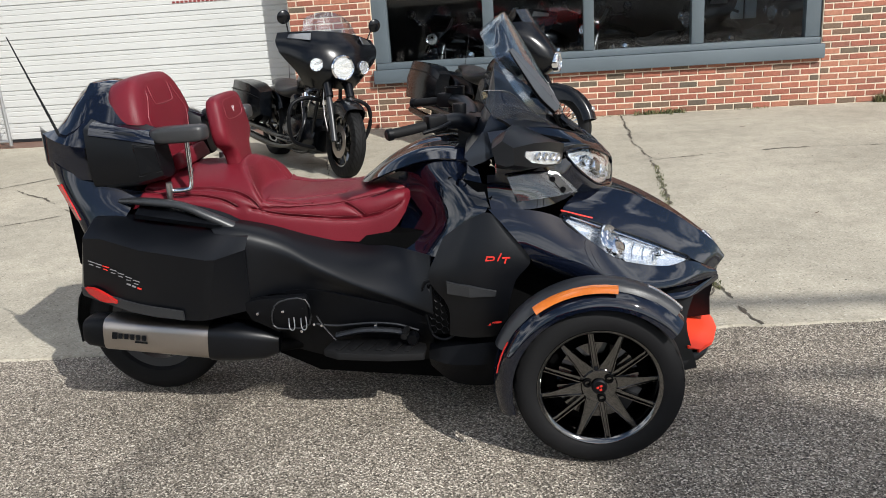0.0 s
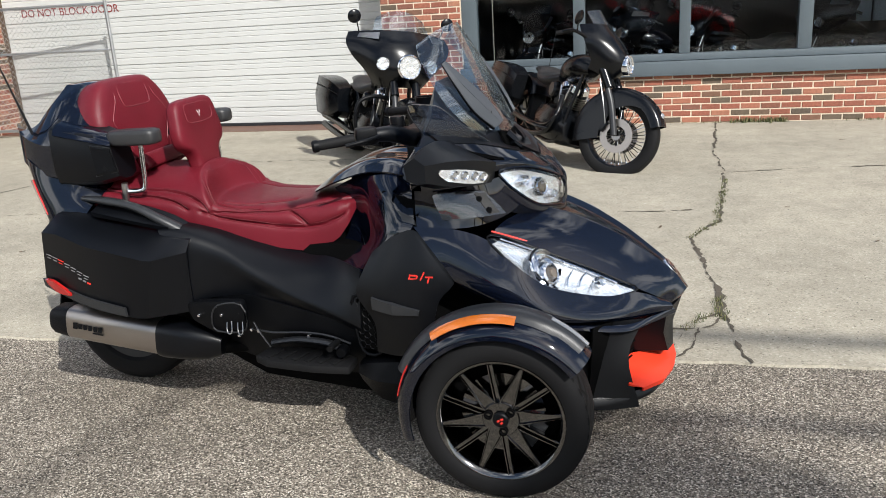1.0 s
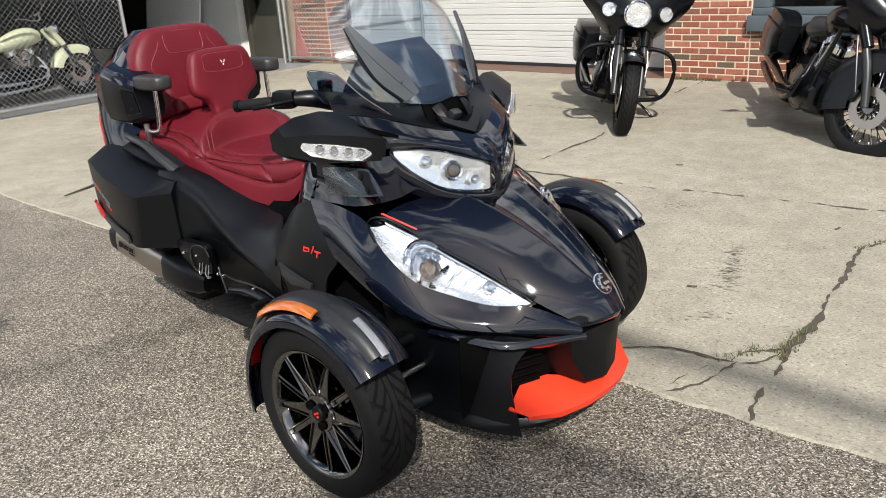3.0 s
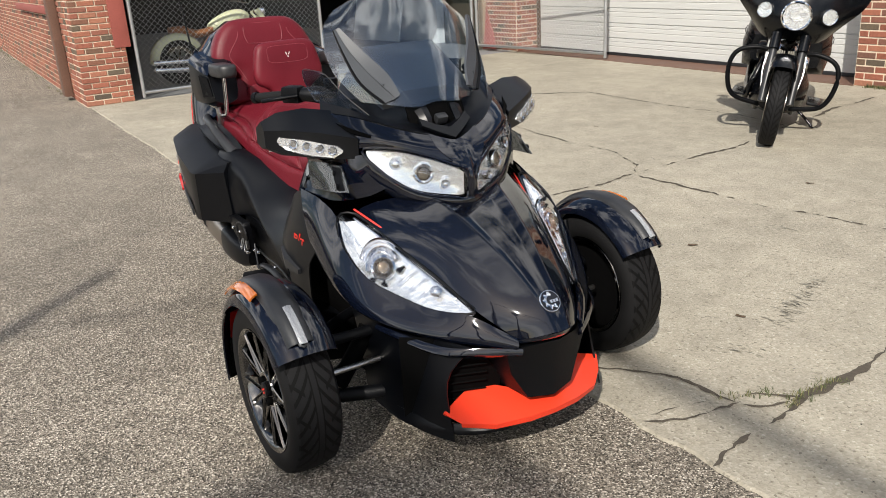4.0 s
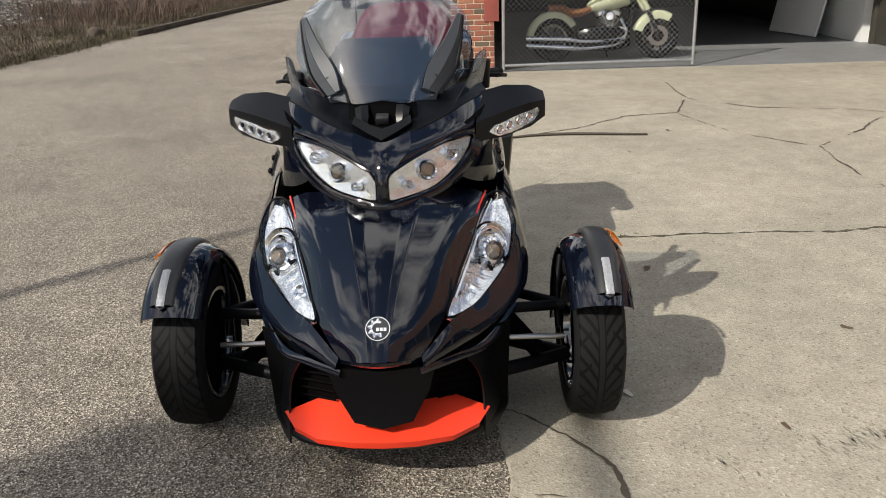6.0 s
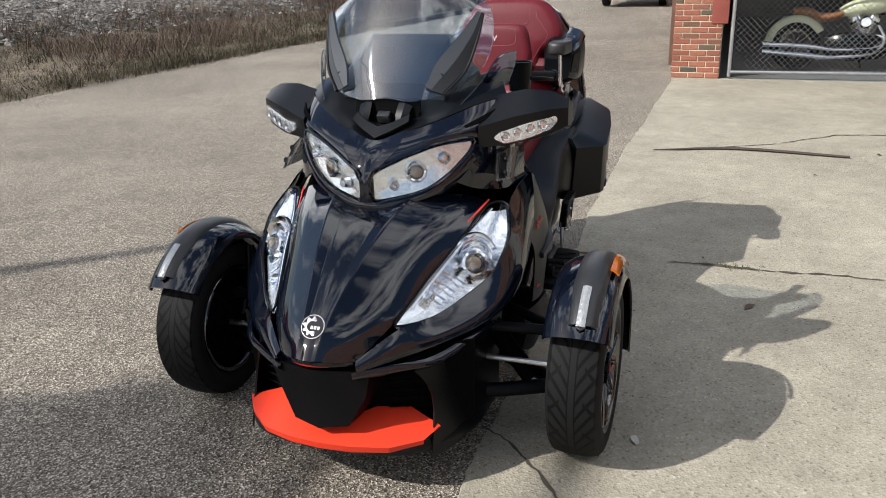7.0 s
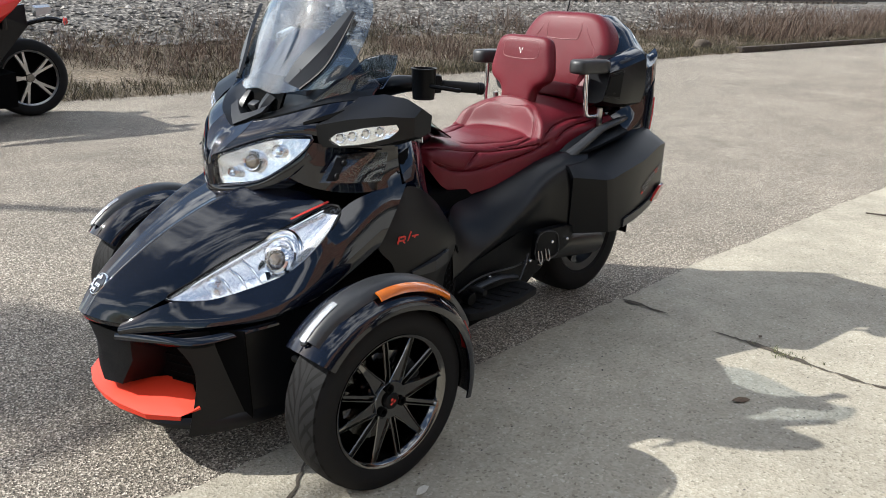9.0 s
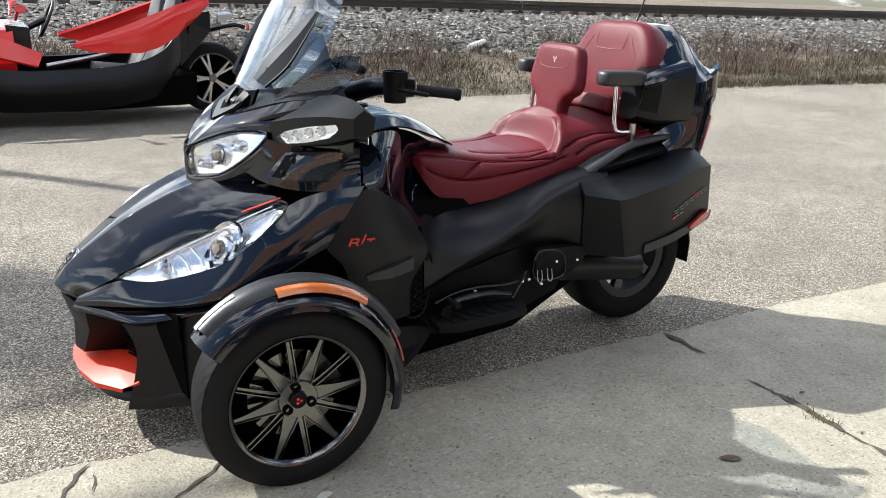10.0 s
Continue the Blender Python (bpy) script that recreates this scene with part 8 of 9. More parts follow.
lathe("rim_lip", [(0.232, 0.125), (0.246, 0.138), (0.252, 0.130), (0.245, 0.120)], STEEL, rdw, wm, 56, closed=True)
lathe("hub", [(0, 0.135), (0.035, 0.135), (0.045, 0.12), (0.045, 0.05), (0, 0.05)], DARKCHROME, rdw, wm, 24)
# near-black disc added for the shaded inside of the wheel
lathe("wheel_back", [(0, 0.02), (0.232, 0.02), (0.232, 0.012), (0, 0.012)], DARK, rdw, wm, 40)
for s in (-1, 1):
    sheet("rear_quarter", [
        [(0.12, 0.50, 1.12), (0.42, 0.60, 1.04), (0.82, 0.69, 0.88), (1.30, 0.74, 0.705)],
        [(0.12, 0.52, 1.07), (0.44, 0.64, 0.95), (0.82, 0.73, 0.80), (1.30, 0.75, 0.69)],
        [(0.36, 0.54, 0.86), (0.52, 0.64, 0.74), (0.77, 0.72, 0.645), (1.15, 0.74, 0.66)]], REDBODY, RD, s, pu=2, pv=2, thick=0.03, label="bright red body panel", sharp=22)
    sheet("rocker", [
        [(0.40, 0.56, 0.88), (0.52, 0.64, 0.70), (0.74, 0.71, 0.58), (1.05, 0.73, 0.52), (1.45, 0.74, 0.50), (1.8, 0.72, 0.50), (2.5, 0.70, 0.60)],
        [(0.42, 0.58, 0.55), (0.56, 0.68, 0.44), (0.80, 0.75, 0.38), (1.10, 0.77, 0.36), (1.45, 0.78, 0.34), (1.8, 0.76, 0.34), (2.5, 0.72, 0.45)],
        [(0.58, 0.52, 0.30), (0.66, 0.60, 0.25), (0.90, 0.66, 0.20), (1.15, 0.68, 0.17), (1.45, 0.68, 0.16), (1.8, 0.66, 0.16), (2.5, 0.62, 0.20)]], SATIN, RD, s, thick=0.02)
    sheet("front_fender", [
        [(1.55, 0.62, 0.62), (1.95, 0.60, 0.78), (2.35, 0.58, 0.82)],
        [(1.60, 0.70, 0.52), (1.98, 0.70, 0.62), (2.38, 0.68, 0.68)]], REDBODY, RD, s, thick=0.03)
    fwm = Matrix.Translation((2.62, 0.78 * s, 0.32)) @ pose(0, 0, 0, -90, 0, 0)
    fw = lathe("front_wheel", [(0.18, -0.09), (0.225, -0.1), (0.225, 0.1), (0.18, 0.09)], DARKCHROME, RD, fwm, 40, closed=True)
    lathe("tyre", tyre_profile(0.32, 0.225, 0.222), RUBBER, fw, fwm, 48, closed=True)
    st = loft("seat", [
        [(0.55, 0.34 * s + y, z) for y, z in ((-0.20, 0.30), (0.20, 0.30), (0.22, 0.42), (-0.22, 0.42))],
        [(1.05, 0.34 * s + y, z) for y, z in ((-0.22, 0.30), (0.22, 0.30), (0.24, 0.46), (-0.24, 0.46))]], GREYPLASTIC, RD, ring_per=3)
    loft("seat_back", [
        [(0.72, 0.34 * s + y, 0.42) for y in (-0.22, 0.22)] + [(0.60, 0.34 * s + y, 0.42) for y in (0.22, -0.22)],
        [(0.52, 0.34 * s + y, 0.80) for y in (-0.20, 0.20)] + [(0.40, 0.34 * s + y, 0.80) for y in (0.20, -0.20)],
        [(0.42, 0.34 * s + y, 1.10) for y in (-0.13, 0.13)] + [(0.33, 0.34 * s + y, 1.10) for y in (0.13, -0.13)]], BLACKLEATHER if s < 0 else GREYPLASTIC, st, per=3, ring_per=3)
    tube("roll_hoop", [(0.28, 0.20 * s, 0.80), (0.26, 0.20 * s, 1.12), (0.26, 0.34 * s, 1.20), (0.26, 0.48 * s, 1.12), (0.28, 0.48 * s, 0.80)], 0.03, MATTE, RD, 1, 4, 10)
    loft("tail_lamp", [[(0.02, 0.44 * s, 0.99), (0.02, 0.52 * s, 0.97), (0.02, 0.52 * s, 0.90), (0.02, 0.44 * s, 0.90)], [(-0.12, 0.42 * s, 1.00), (-0.12, 0.48 * s, 0.98), (-0.12, 0.48 * s, 0.93), (-0.12, 0.42 * s, 0.93)]], LED, RD)
tube("plate_arm", [(0.0, 0.0, 0.80), (-0.22, 0.10, 0.86), (-0.34, 0.12, 0.84)], 0.02, MATTE, RD, 1, 4, 8)
lathe("rear_lamp", [(0, 0.03), (0.03, 0.02), (0.035, 0)], REDLENS, RD, axes((-0.36, 0.12, 0.84), (0, 1, 0), (0, 0, 1)) @ pose(0, 0, 0, 180, 0, 0), 16)
loft("floor_pan", [[(0.25, y, z) for y, z in ((-0.5, 0.15), (0.5, 0.15), (0.55, 0.45), (-0.55, 0.45))], [(1.3, y, z) for y, z in ((-0.6, 0.13), (0.6, 0.13), (0.62, 0.28), (-0.62, 0.28))], [(2.2, y, z) for y, z in ((-0.55, 0.15), (0.55, 0.15), (0.52, 0.40), (-0.52, 0.40))]], DARK, RD)
loft("front_body", [[(1.75, y, z) for y, z in ((-0.55, 0.30), (0.55, 0.30), (0.50, 0.82), (-0.50, 0.82))], [(2.4, y, z) for y, z in ((-0.50, 0.25), (0.50, 0.25), (0.42, 0.78), (-0.42, 0.78))], [(3.05, y, z) for y, z in ((-0.30, 0.28), (0.30, 0.28), (0.22, 0.50), (-0.22, 0.50))]], REDBODY, RD, per=3, ring_per=2)
loft("rear_deck", [[(0.08, y, z) for y, z in ((-0.46, 0.82), (0.46, 0.82), (0.44, 1.0), (-0.44, 1.0))], [(0.38, y, z) for y, z in ((-0.50, 0.5), (0.50, 0.5), (0.50, 0.95), (-0.50, 0.95))]], MATTE, RD)
swm = axes((1.42, -0.34, 0.88), (0, 1, 0), (-0.45, 0, 1))
tube("steering_wheel", [swm @ Vector((0.17 * math.cos(q), 0.17 * math.sin(q), 0)) for q in (2 * math.pi * i / 16 for i in range(16))], 0.016, BLACKLEATHER, RD, 1, 2, 8, closed=True)
tube("steering_column", [(1.42, -0.34, 0.88), (1.75, -0.34, 0.72)], 0.03, MATTE, RD, 1, 2, 8)
loft("dash", [[(1.62, y, z) for y, z in ((-0.52, 0.66), (0.52, 0.66), (0.50, 0.84), (-0.50, 0.84))], [(1.80, y, z) for y, z in ((-0.52, 0.60), (0.52, 0.60), (0.50, 0.86), (-0.50, 0.86))]], MATTE, RD)
tube("console_bar", [(0.75, 0.66, 0.56), (1.0, 0.62, 0.50), (1.45, 0.55, 0.42)], 0.025, STEEL, RD, -1, 3, 8)
for s in (-1, 1):
    tube("side_mirror", [(1.72, 0.55 * s, 0.90), (1.70, 0.66 * s, 0.98), (1.68, 0.74 * s, 1.0)], [0.01, 0.02, 0.05], REDBODY, RD, 1, 3, 10, flat=0.6)

# ---- black delivery truck at the far end ----
VANBLACK = material("black_van_paint", (0.010, 0.012, 0.013), 0.2, 0.0, 0.2, 2.0, 100.0)
VAN = thing("delivery_truck", "black delivery truck seen from behind at the end of the alley", "truck", at=pose(-26.5, -2.75, 0))
loft("van_body", [[(0, y, z) for y, z in ((-1.15, 0.45), (1.15, 0.45), (1.15, 2.6), (-1.15, 2.6))], [(-4.5, y, z) for y, z in ((-1.15, 0.45), (1.15, 0.45), (1.15, 2.6), (-1.15, 2.6))]], VANBLACK, VAN)
wall_box("rear_bumper", -0.1, 0.14, -1.2, 1.2, 0.30, 0.50, MATTE, VAN, 0.02)
wall_box("bumper_trim", 0.135, 0.15, -1.15, 1.1, 0.43, 0.45, STEEL, VAN, 0.0)
wall_box("number_plate", 0.14, 0.152, -0.25, 0.15, 0.52, 0.66, GREYMARK, VAN, 0.004)
wall_box("vent_panel", 0.0, 0.012, 0.15, 0.65, 0.62, 0.80, GREYPLASTIC, VAN, 0.004)
for y in (-1.08, 1.02):
    wall_box("tail_lamp", 0.0, 0.02, y, y + 0.06, 0.7, 0.95, REDLENS, VAN, 0.004)
for s in (-1, 1):
    vm = Matrix.Translation((-0.9, 0.95 * s, 0.36)) @ pose(0, 0, 0, -90, 0, 0)
    lathe("tyre", tyre_profile(0.36, 0.25, 0.22), RUBBER, VAN, vm, 36, closed=True)
    lathe("rim", [(0, 0.1), (0.2, 0.1), (0.22, 0.12), (0.22, -0.1), (0, -0.1)], STEEL, VAN, vm, 24)
lettering("lettering", "Oklahoma City", 0.36, WHITEMARK, VAN, axes((0.012, -0.35, 0.98), (0, 1, 0), (0, 0, 1)), "white script lettering on the truck door")
for k in range(4):
    box("stripe_mark", (0.5, 0.05, 0.004), WHITEMARK, VAN, axes((0.012, 0.85, 1.1 - 0.1 * k), (0, 1, 0.5), (0, 0, 1)), 0)


# ---- cracks, weeds, debris on the concrete ----
CRACK_LINES = [
    [(1.0, 6.85), (0.90, 5.0), (0.95, 4.10), (0.88, 3.25), (0.84, 2.90), (0.82, 2.62), (0.64, 2.22), (0.69, 1.76), (0.765, 1.22), (0.75, 0.96), (0.805, 0.70), (0.83, 0.45), (0.84, 0.38)],
    [(0.75, 0.96), (0.62, 0.80), (0.535, 0.56), (0.51, 0.40)],
    [(0.95, 4.14), (1.50, 4.30), (2.20, 4.38), (3.0, 4.35), (3.6, 4.5)],
    [(0.84, 2.95), (0.35, 2.85), (-0.46, 2.76), (-0.72, 2.70), (-1.30, 2.67), (-1.84, 2.66)],
    [(-1.80, 0.29), (-1.80, 0.70), (-1.81, 1.25), (-1.83, 1.60), (-1.82, 1.97), (-1.83, 2.33), (-1.86, 2.68), (-1.90, 3.30), (-1.93, 3.90), (-2.1, 4.6), (-2.3, 5.6), (-2.4, 6.8)],
    [(-6.40, 2.70), (-5.56, 2.40), (-5.43, 1.84), (-4.9, 1.3), (-4.5, 0.6)],
    [(-7.60, 2.78), (-6.40, 2.70), (-5.73, 3.23), (-5.47, 4.10), (-4.80, 4.83), (-3.82, 4.80), (-2.69, 4.83), (-2.1, 4.7)],
    [(-5.50, 2.40), (-4.60, 2.60), (-4.34, 2.78), (-3.92, 3.11), (-3.31, 3.05), (-2.49, 3.04), (-2.03, 2.87), (-1.88, 2.70)],
    [(-3.92, 3.11), (-4.5, 3.7), (-5.05, 4.15)],
    [(0.0, 0.34), (0.07, 0.46), (0.21, 0.60), (0.40, 0.72), (0.55, 0.74), (0.68, 0.76), (0.78, 0.92)],
    [(0.53, 0.39), (0.57, 0.47), (0.62, 0.62), (0.66, 0.74)],
]
cv, cf2 = [], []
crack_pts = []
for i, line in enumerate(CRACK_LINES):
    v, f, q = jagged(line, 0.015 if i in (0, 3, 4) else 0.010, i * 7.3)
    cf2 += [tuple(k + len(cv) for k in t) for t in f]
    cv += v
    crack_pts.append(q)
cracks = finish("pavement_cracks", cv, cf2, CRACK, smooth=False)
tagged(cracks, "dark jagged cracks in the concrete apron", "cracks", kind="stuff")

rnd = random.Random(5)
wv, wf = [], []
for q, lo_y, hi_y, n in ((crack_pts[0], 2.2, 3.9, 110), (crack_pts[0], 0.85, 1.15, 40), (crack_pts[1], 0.7, 1.0, 20), (crack_pts[4], 0.9, 1.25, 14)):
    sel = [p for p in q if lo_y <= p[1] <= hi_y]
    for _ in range(n):
        x, y = rnd.choice(sel)
        x, y = x + rnd.gauss(0, 0.014), y + rnd.gauss(0, 0.014)
        blades(rnd, x, y, 0.010, 5, 0.024, 0.018, wv, wf, 1.3)
weeds = finish("crack_weeds", wv, wf, WEED, smooth=False)
tagged(weeds, "small green weeds growing in the cracks", "weeds", kind="stuff")
wv, wf = [], []
for x0, x1, n, h in ((1.15, 1.75, 70, 0.07), (2.35, 2.7, 14, 0.04), (3.9, 4.25, 46, 0.13), (4.35, 4.8, 60, 0.16), (-2.75, -2.2, 60, 0.05), (0.6, 1.1, 14, 0.03)):
    for _ in range(n):
        blades(rnd, rnd.uniform(x0, x1), WALL_Y - 0.01 - abs(rnd.gauss(0, 0.035)), 0.008, 6, h, 0.03, wv, wf, 0.9)
for _ in range(60):
    x = rnd.uniform(-24, -9.5)
    blades(rnd, x, 0.12 - abs(rnd.gauss(0, 0.05)), 0.0, 5, 0.05, 0.05, wv, wf, 0.9)
tagged(finish("wall_weeds", wv, wf, WEED, smooth=False), "low green weeds along the foot of the wall", "weeds", kind="stuff")

DEBRIS = material("dead_leaf", (0.10, 0.065, 0.04), 0.9, 0.0, 0.4, 30.0, 200.0)
PALELEAF = material("pale_leaf", (0.55, 0.52, 0.46), 0.8, 0.0, 0.15, 30.0, 200.0)


def leaf_bit(name, x, y, length, rz, mat, label):
    o = sheet(name, [[(-length / 2, -length * 0.18, 0.0), (0, -length * 0.26, 0.004), (length / 2, -length * 0.06, 0.002)], [(-length / 2, length * 0.14, 0.003), (0, length * 0.2, 0.0), (length / 2, length * 0.08, 0.006)]], mat, None, pu=2, pv=2, thick=0.0012)
    o.matrix_world = pose(x, y, 0.014, 0, 0, rz)
    return tagged(o, label, "leaf")


leaf_bit("leaf", -0.055, 0.845, 0.055, 20, PALELEAF, "small pale dry leaf on the concrete")
for x, y, ln, rz in ((0.18, 1.32, 0.045, 10), (-0.57, 1.85, 0.05, 40), (-1.30, 1.18, 0.07, -25), (-1.9, 0.95, 0.03, 15), (0.45, 2.45, 0.04, 70), (-0.9, 3.3, 0.05, 20), (-3.3, 3.6, 0.05, 10), (-4.7, 2.1, 0.06, 5), (-2.6, 4.6, 0.04, 60), (1.7, 2.2, 0.03, 30), (1.3, 3.0, 0.03, 10), (2.1, 5.6, 0.05, 15), (-3.9, 1.6, 0.04, 25)):
    leaf_bit("leaf", x, y, ln, rz, DEBRIS, "small dark dead leaf on the concrete")
stick = tagged(tube("stick", [(-4.42, 0.42, 0.022), (-4.62, 1.05, 0.024), (-4.52, 1.88, 0.022)], [0.006, 0.016, 0.012], TIE, None, 1, 4, 8, flat=0.8), "thin weathered strip lying on the concrete", "stick")
SMUDGE = material("oil_smudge", (0.20, 0.185, 0.15), 0.85, 0.0, 0.3, 30.0, 160.0)
for sx0, sy0, sx1, sy1, n in ((0.31, 1.34, 0.14, 1.90, 90), (0.35, 1.05, 0.45, 1.15, 14), (-0.55, 2.35, -0.35, 2.5, 16), (-3.9, 5.0, -3.4, 5.2, 24)):
    sv2, sf2 = [], []
    for _ in range(n):
        f = rnd.random()
        x, y = sx0 + (sx1 - sx0) * f + rnd.gauss(0, 0.025), sy0 + (sy1 - sy0) * f + rnd.gauss(0, 0.025)
        a, ln, wd = rnd.gauss(0.25, 0.25), rnd.uniform(0.008, 0.030), rnd.uniform(0.002, 0.006)
        c, d, i = math.cos(a), math.sin(a), len(sv2)
        sv2 += [(x - ln * c, y - ln * d, 0.0125), (x + wd * d, y - wd * c, 0.0125), (x + ln * c, y + ln * d, 0.0125), (x - wd * d, y + wd * c, 0.0125)]
        sf2.append((i, i + 1, i + 2, i + 3))
    tagged(finish("scuff_marks", sv2, sf2, SMUDGE, smooth=False), "faint dark scuff marks on the concrete", "marks", kind="stuff")
gv, gf = [], []
for _ in range(1500):
    if rnd.random() < 0.55:
        x, y, z0 = rnd.uniform(-6, 4), rnd.uniform(0.5, 6.6), 0.010
    else:
        x, y, z0 = rnd.uniform(-4, 3), rnd.uniform(-3.0, 0.3), 0.0
    r = rnd.uniform(0.0015, 0.0045)
    i = len(gv)
    gv += [(x - r, y - r * 0.6, z0), (x + r, y - r * 0.8, z0), (x + r * 0.7, y + r, z0), (x - r * 0.8, y + r * 0.7, z0), (x + rnd.uniform(-0.3, 0.3) * r, y, z0 + r)]
    gf += [(i, i + 1, i + 4), (i + 1, i + 2, i + 4), (i + 2, i + 3, i + 4), (i + 3, i, i + 4)]
tagged(finish("grit", gv, gf, PEBBLE, smooth=False), "loose grit and tiny stones on the ground", "grit", kind="stuff")

# ---- bank: dead grass, twigs, loose stones, pipe ----
def scrub(r, x, y, z, n, h, spread, verts, faces, width=0.005):
    """A tangle of thin arched stalks."""
    for _ in range(n):
        a, b = r.uniform(0, 2 * math.pi), r.uniform(0, 2 * math.pi)
        px, py = x + spread * r.gauss(0, 1), y + spread * r.gauss(0, 1)
        hh, lean = h * r.uniform(0.4, 1.2), r.uniform(0.2, 1.5)
        mx, my = px + 0.4 * lean * hh * math.cos(a), py + 0.4 * lean * hh * math.sin(a)
        ex, ey = mx + lean * hh * math.cos(a + r.uniform(-0.9, 0.9)), my + lean * hh * math.sin(a + r.uniform(-0.9, 0.9))
        w, c, d = width * r.uniform(0.6, 1.4), math.cos(b), math.sin(b)
        ez = z + hh * r.uniform(0.35, 1.0)
        i = len(verts)
        verts += [(px - w * c, py - w * d, z), (px + w * c, py + w * d, z), (mx + w * c * 0.8, my + w * d * 0.8, z + hh * 0.62), (mx - w * c * 0.8, my - w * d * 0.8, z + hh * 0.62), (ex, ey, ez)]
        faces += [(i, i + 1, i + 2, i + 3), (i + 3, i + 2, i + 4)]


wv, wf = [], []
for _ in range(4200):
    x = rnd.uniform(-34, 6)
    y = rnd.uniform(-11.9, -7.6) if rnd.random() < 0.75 else rnd.uniform(-8.0, -7.45)
    if noise.noise((x * 0.5, y * 0.7, 3)) < -0.28 and y < -8.4:
        continue
    scrub(rnd, x, y, bank_z(y) - 0.02, 17, rnd.uniform(0.06, 0.22) + (0.20 * rnd.random() if noise.noise((x * 0.9, y, 8)) > 0.12 else 0), 0.10, wv, wf, 0.0042)
tagged(finish("dead_grass", wv, wf, GRASS, smooth=False), "tangled straw-coloured dead grass on the bank", "grass", kind="stuff")
wv, wf = [], []
for _ in range(1250):
    x, y = rnd.uniform(-40, 5), rnd.uniform(-12.2, -8.2)
    if noise.noise((x * 0.35, y * 0.5, 9)) < -0.06 or (abs(x + 7.2) < 0.7 and y < -9.6):
        continue
    scrub(rnd, x, y, bank_z(y), 18, rnd.uniform(0.25, 0.75), 0.12, wv, wf, 0.0042)
for _ in range(26):
    x, y = rnd.uniform(-30, 4), rnd.uniform(-13.0, -8.6)
    scrub(rnd, x, y, bank_z(y), 3, rnd.uniform(0.8, 1.3), 0.05, wv, wf, 0.006)
for _ in range(420):
    x, y = rnd.uniform(-60, -20), rnd.uniform(-12, -8.2)
    scrub(rnd, x, y, bank_z(y), 14, rnd.uniform(0.5, 1.1), 0.25, wv, wf, 0.008)
tagged(finish("bare_brush", wv, wf, TWIG, smooth=False), "bare brown twigs and brush on the bank", "brush", kind="stuff")
wv, wf = [], []
for _ in range(5200):
    x, y = rnd.uniform(-36, 8), rnd.uniform(-15.0, -10.6)
    if rnd.random() < 0.3:
        y = rnd.uniform(-14.6, -11.4)
    r = rnd.uniform(0.025, 0.085)
    z0 = max(bank_z(y), float(np.interp(-y, [11.3, 12.2, 13.2, 14.2, 15.0], [0.33, 0.53, 0.74, 0.885, 0.91]))) + 0.01
    i = len(wv)
    a0 = rnd.uniform(0, 6.28)
    for k in range(5):
        a = a0 + k * 1.2566 + rnd.uniform(-0.3, 0.3)
        rr2 = r * rnd.uniform(0.7, 1.2)
        wv.append((x + rr2 * math.cos(a), y + rr2 * math.sin(a), z0 + rnd.uniform(-0.2, 0.2) * r))
    wv.append((x + rnd.uniform(-0.3, 0.3) * r, y + rnd.uniform(-0.3, 0.3) * r, z0 + r * rnd.uniform(0.5, 0.9)))
    wf += [(i + k, i + (k + 1) % 5, i + 5) for k in range(5)]
tagged(finish("ballast_rocks", wv, wf, PEBBLE, smooth=False), "loose pale ballast stones on the bank", "stones", kind="stuff")
pipe = tube("white_pipe", [(-7.68, -11.66, 0.47), (-7.45, -11.52, 0.43), (-7.20, -11.38, 0.385)], 0.055, WHITEWALL, None, 1, 2, 14)
tagged(pipe, "white plastic pipe lying on the stones", "pipe")
rock = loft("boulder", [ellipse_ring(-17.40, -8.3, 0.07, 0.07, 0.07, 10), ellipse_ring(-17.22, -8.28, 0.11, 0.19, 0.15, 10), ellipse_ring(-17.02, -8.33, 0.10, 0.15, 0.17, 10), ellipse_ring(-16.85, -8.3, 0.06, 0.08, 0.06, 10)], BOULDER, None, per=2)
tagged(rock, "weathered brown boulder at the road edge", "boulder")
post = wall_box("marker_post", -39.2, -39.0, -7.95, -7.75, 0, 1.6, REDPAINT, None, 0.01)
tagged(post, "dull red steel post at the roadside", "post")


# ---- bricks ----
BL, BH, BG = 0.212, 0.0715, 0.0145
brick_mesh = {}


def brick_data(length, height, depth, seed):
    """A brick with chamfered front edges; x along the wall, y out of it (front at y=0 looks to -y)."""
    key = (round(length, 3), seed)
    if key in brick_mesh:
        return brick_mesh[key]
    c = 0.004
    r = random.Random(seed)
    j = [r.uniform(-0.0015, 0.0015) for _ in range(8)]
    l, h = length / 2, height / 2
    v = [(-l, c, -h), (l, c, -h), (l, c, h), (-l, c, h), (-l + c, j[0], -h + c), (l - c, j[1], -h + c), (l - c, j[2], h - c), (-l + c, j[3], h - c),
         (-l, depth, -h), (l, depth, -h), (l, depth, h), (-l, depth, h)]
    f = [(4, 5, 6, 7), (0, 1, 5, 4), (1, 2, 6, 5), (2, 3, 7, 6), (3, 0, 4, 7), (8, 9, 1, 0), (9, 10, 2, 1), (10, 11, 3, 2), (11, 8, 0, 3)]
    me = bpy.data.meshes.new("brick")
    me.from_pydata(v, [], f)
    me.materials.append(BRICKPART)
    brick_mesh[key] = me
    return me


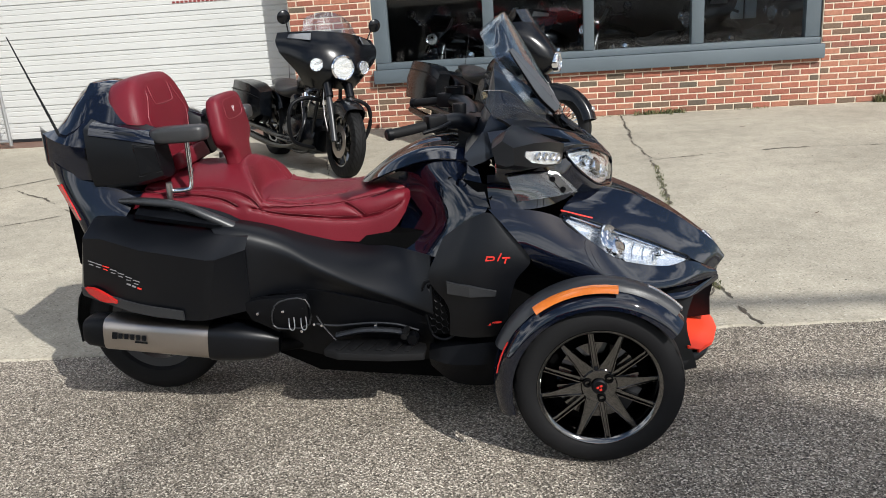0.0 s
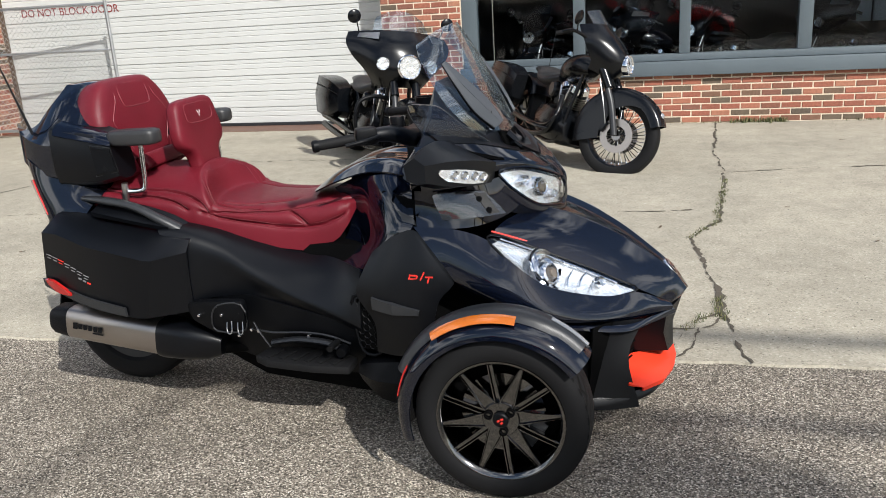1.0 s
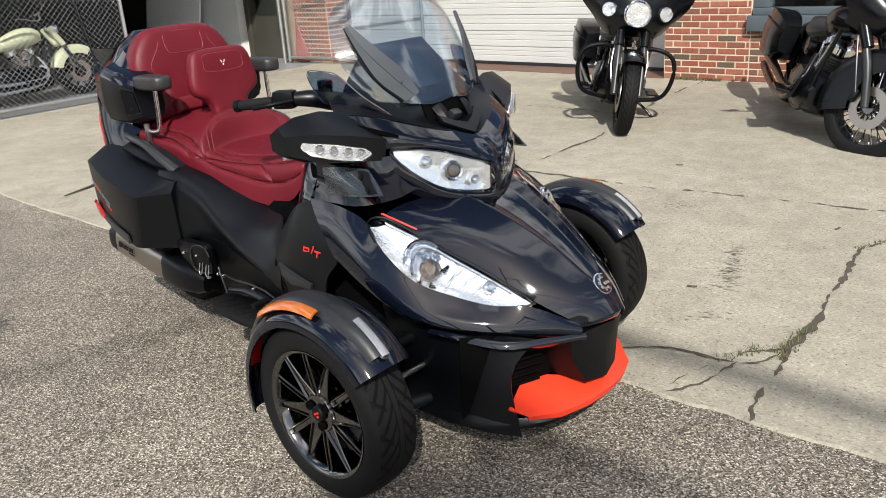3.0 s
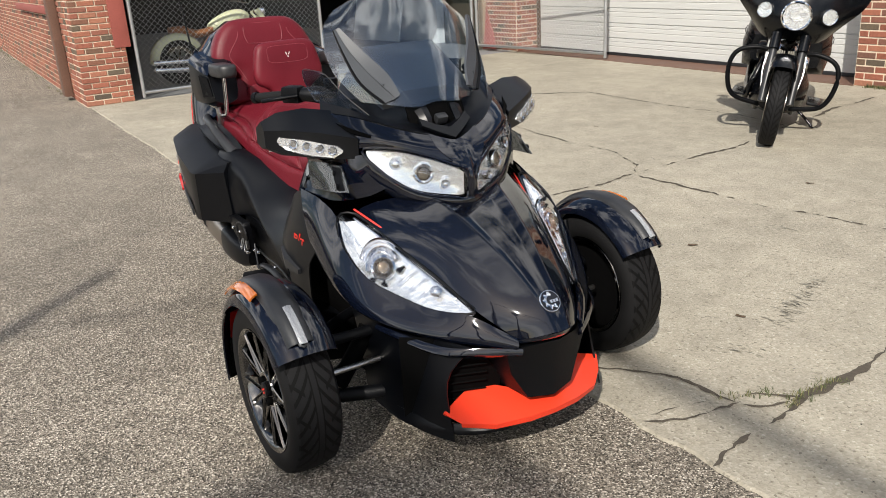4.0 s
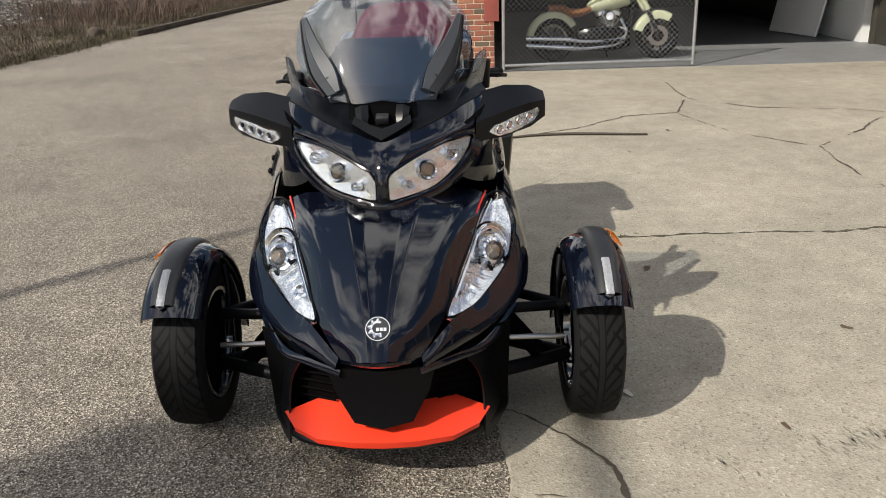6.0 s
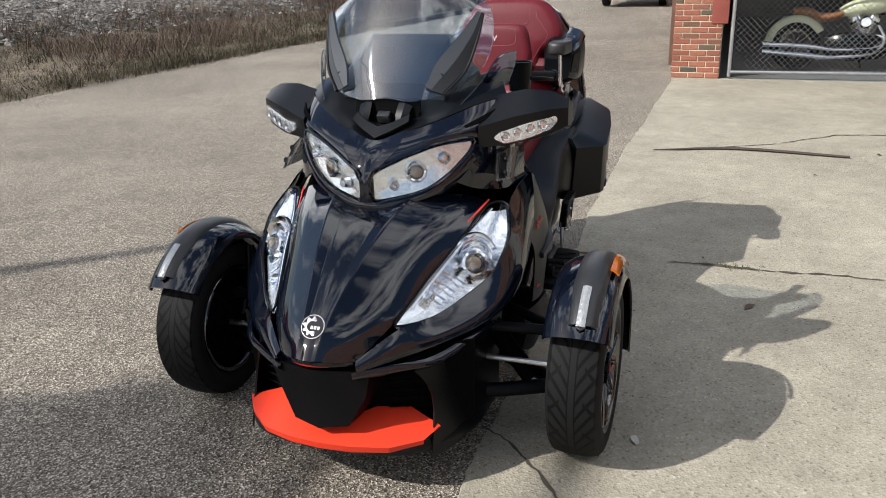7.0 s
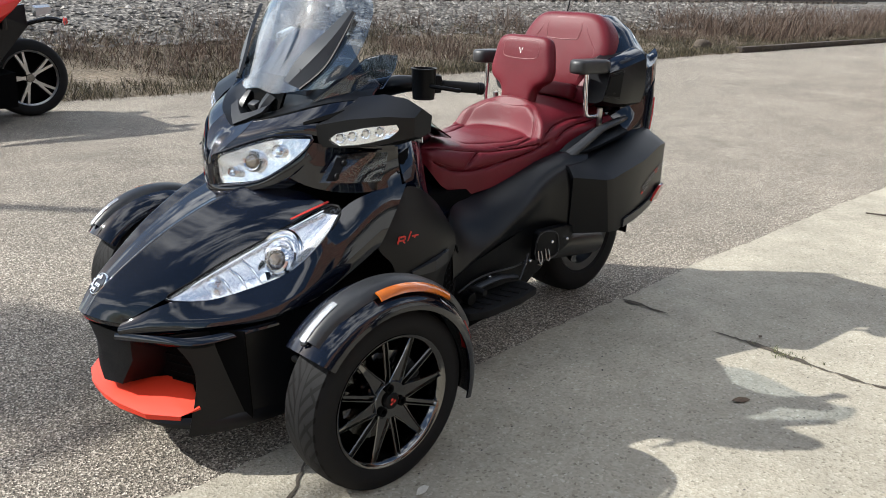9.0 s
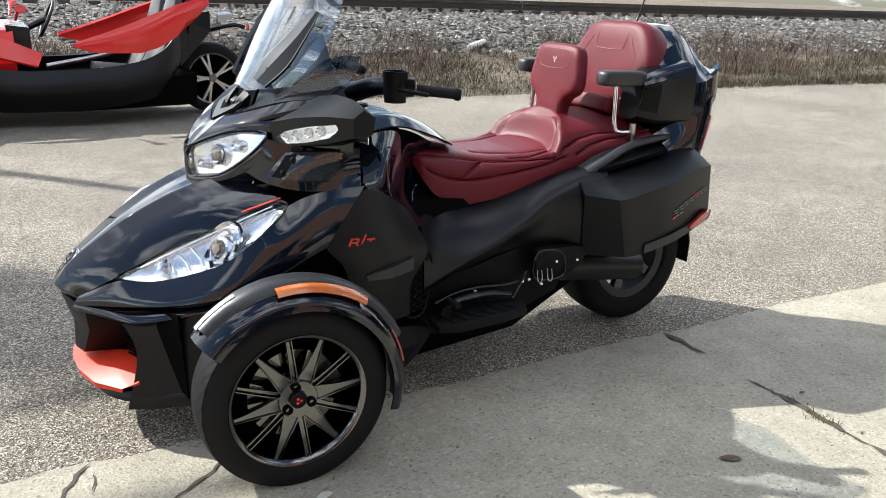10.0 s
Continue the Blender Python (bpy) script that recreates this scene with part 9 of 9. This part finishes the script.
def courses(u0, u1, z0, z1, offset=0):
    """Bricks of a running bond: (middle u, middle z, length)."""
    out = []
    n = int(round((z1 - z0) / BH))
    for r in range(n):
        z = z0 + (r + 0.5) * BH
        u = u0 - (BL / 2 if (r + offset) % 2 else 0)
        while u < u1 - 0.01:
            a, b = max(u, u0), min(u + BL, u1)
            if b - a > 0.04:
                out.append(((a + b) / 2, z, b - a - BG))
            u += BL
    return out


def joined_bricks(name, spots, to_world, parent, depth=0.03):
    verts, faces = [], []
    r = random.Random(11)
    for u, z, ln in spots:
        c, l, h = 0.004, ln / 2, (BH - BG) / 2
        d = r.uniform(-0.002, 0.002)
        base = [(-l, c, -h), (l, c, -h), (l, c, h), (-l, c, h), (-l + c, 0, -h + c), (l - c, 0, -h + c), (l - c, 0, h - c), (-l + c, 0, h - c), (-l, depth, -h), (l, depth, -h), (l, depth, h), (-l, depth, h)]
        i = len(verts)
        verts += [to_world(u + x, y + d, z + q) for x, y, q in base]
        faces += [tuple(i + k for k in f) for f in ((4, 5, 6, 7), (0, 1, 5, 4), (1, 2, 6, 5), (2, 3, 7, 6), (3, 0, 4, 7), (8, 9, 1, 0), (9, 10, 2, 1), (10, 11, 3, 2), (11, 8, 0, 3))]
    o = finish(name, verts, faces, BRICK, parent, smooth=False)
    o["kind"] = "stuff"
    return o


def north_to_world(u, y, z):
    return (u, WALL_Y + y, z)


def place_bricks(spots, parent, m):
    r = random.Random(3)
    for u, z, ln in spots:
        o = new("brick", brick_data(ln, BH - BG, 0.03, r.randrange(4)))
        o.parent = parent
        o.matrix_local = m @ pose(u, r.uniform(-0.002, 0.002), z + r.uniform(-0.0015, 0.0015), r.uniform(-0.4, 0.4), r.uniform(-0.3, 0.3), r.uniform(-0.3, 0.3))


lower = courses(-1.92, 3.28, 0.01, 0.555)
pier = courses(-2.92, -1.92, 0.01, 1.68)
place_bricks(lower + pier, north, pose(0, WALL_Y, 0))
joined_bricks("upper_bricks", courses(-2.92, -1.92, 1.686, 4.2) + courses(3.28, 8.9, 0.01, 4.2) + courses(-9.75, -8.90, 0.01, 3.4) + courses(-1.92, 3.28, 2.77, 4.2) + courses(-8.9, -2.92, 3.12, 4.2), north_to_world, north)
joined_bricks("return_bricks", courses(6.862, 7.28, 0.01, 3.1), lambda u, y, z: (-8.893 - y, u, z), north)
joined_bricks("side_bricks", courses(-25.0, -9.36, 0.01, 3.4), lambda u, y, z: (u, 0.133 + y, z), bay)
joined_bricks("pillar_side_bricks", courses(-9.34, -8.95, 0.01, 3.4, 1), lambda u, y, z: (u, 0.140 + y, z), bay)
place_bricks(courses(0.14, 0.74, 0.01, 1.52), bay, pose(-8.95, 0, 0, 0, 0, 90))
joined_bricks("pillar_bricks", courses(0.14, 0.74, 1.518, 3.4), lambda u, y, z: (-8.95 - y, u, z), bay)
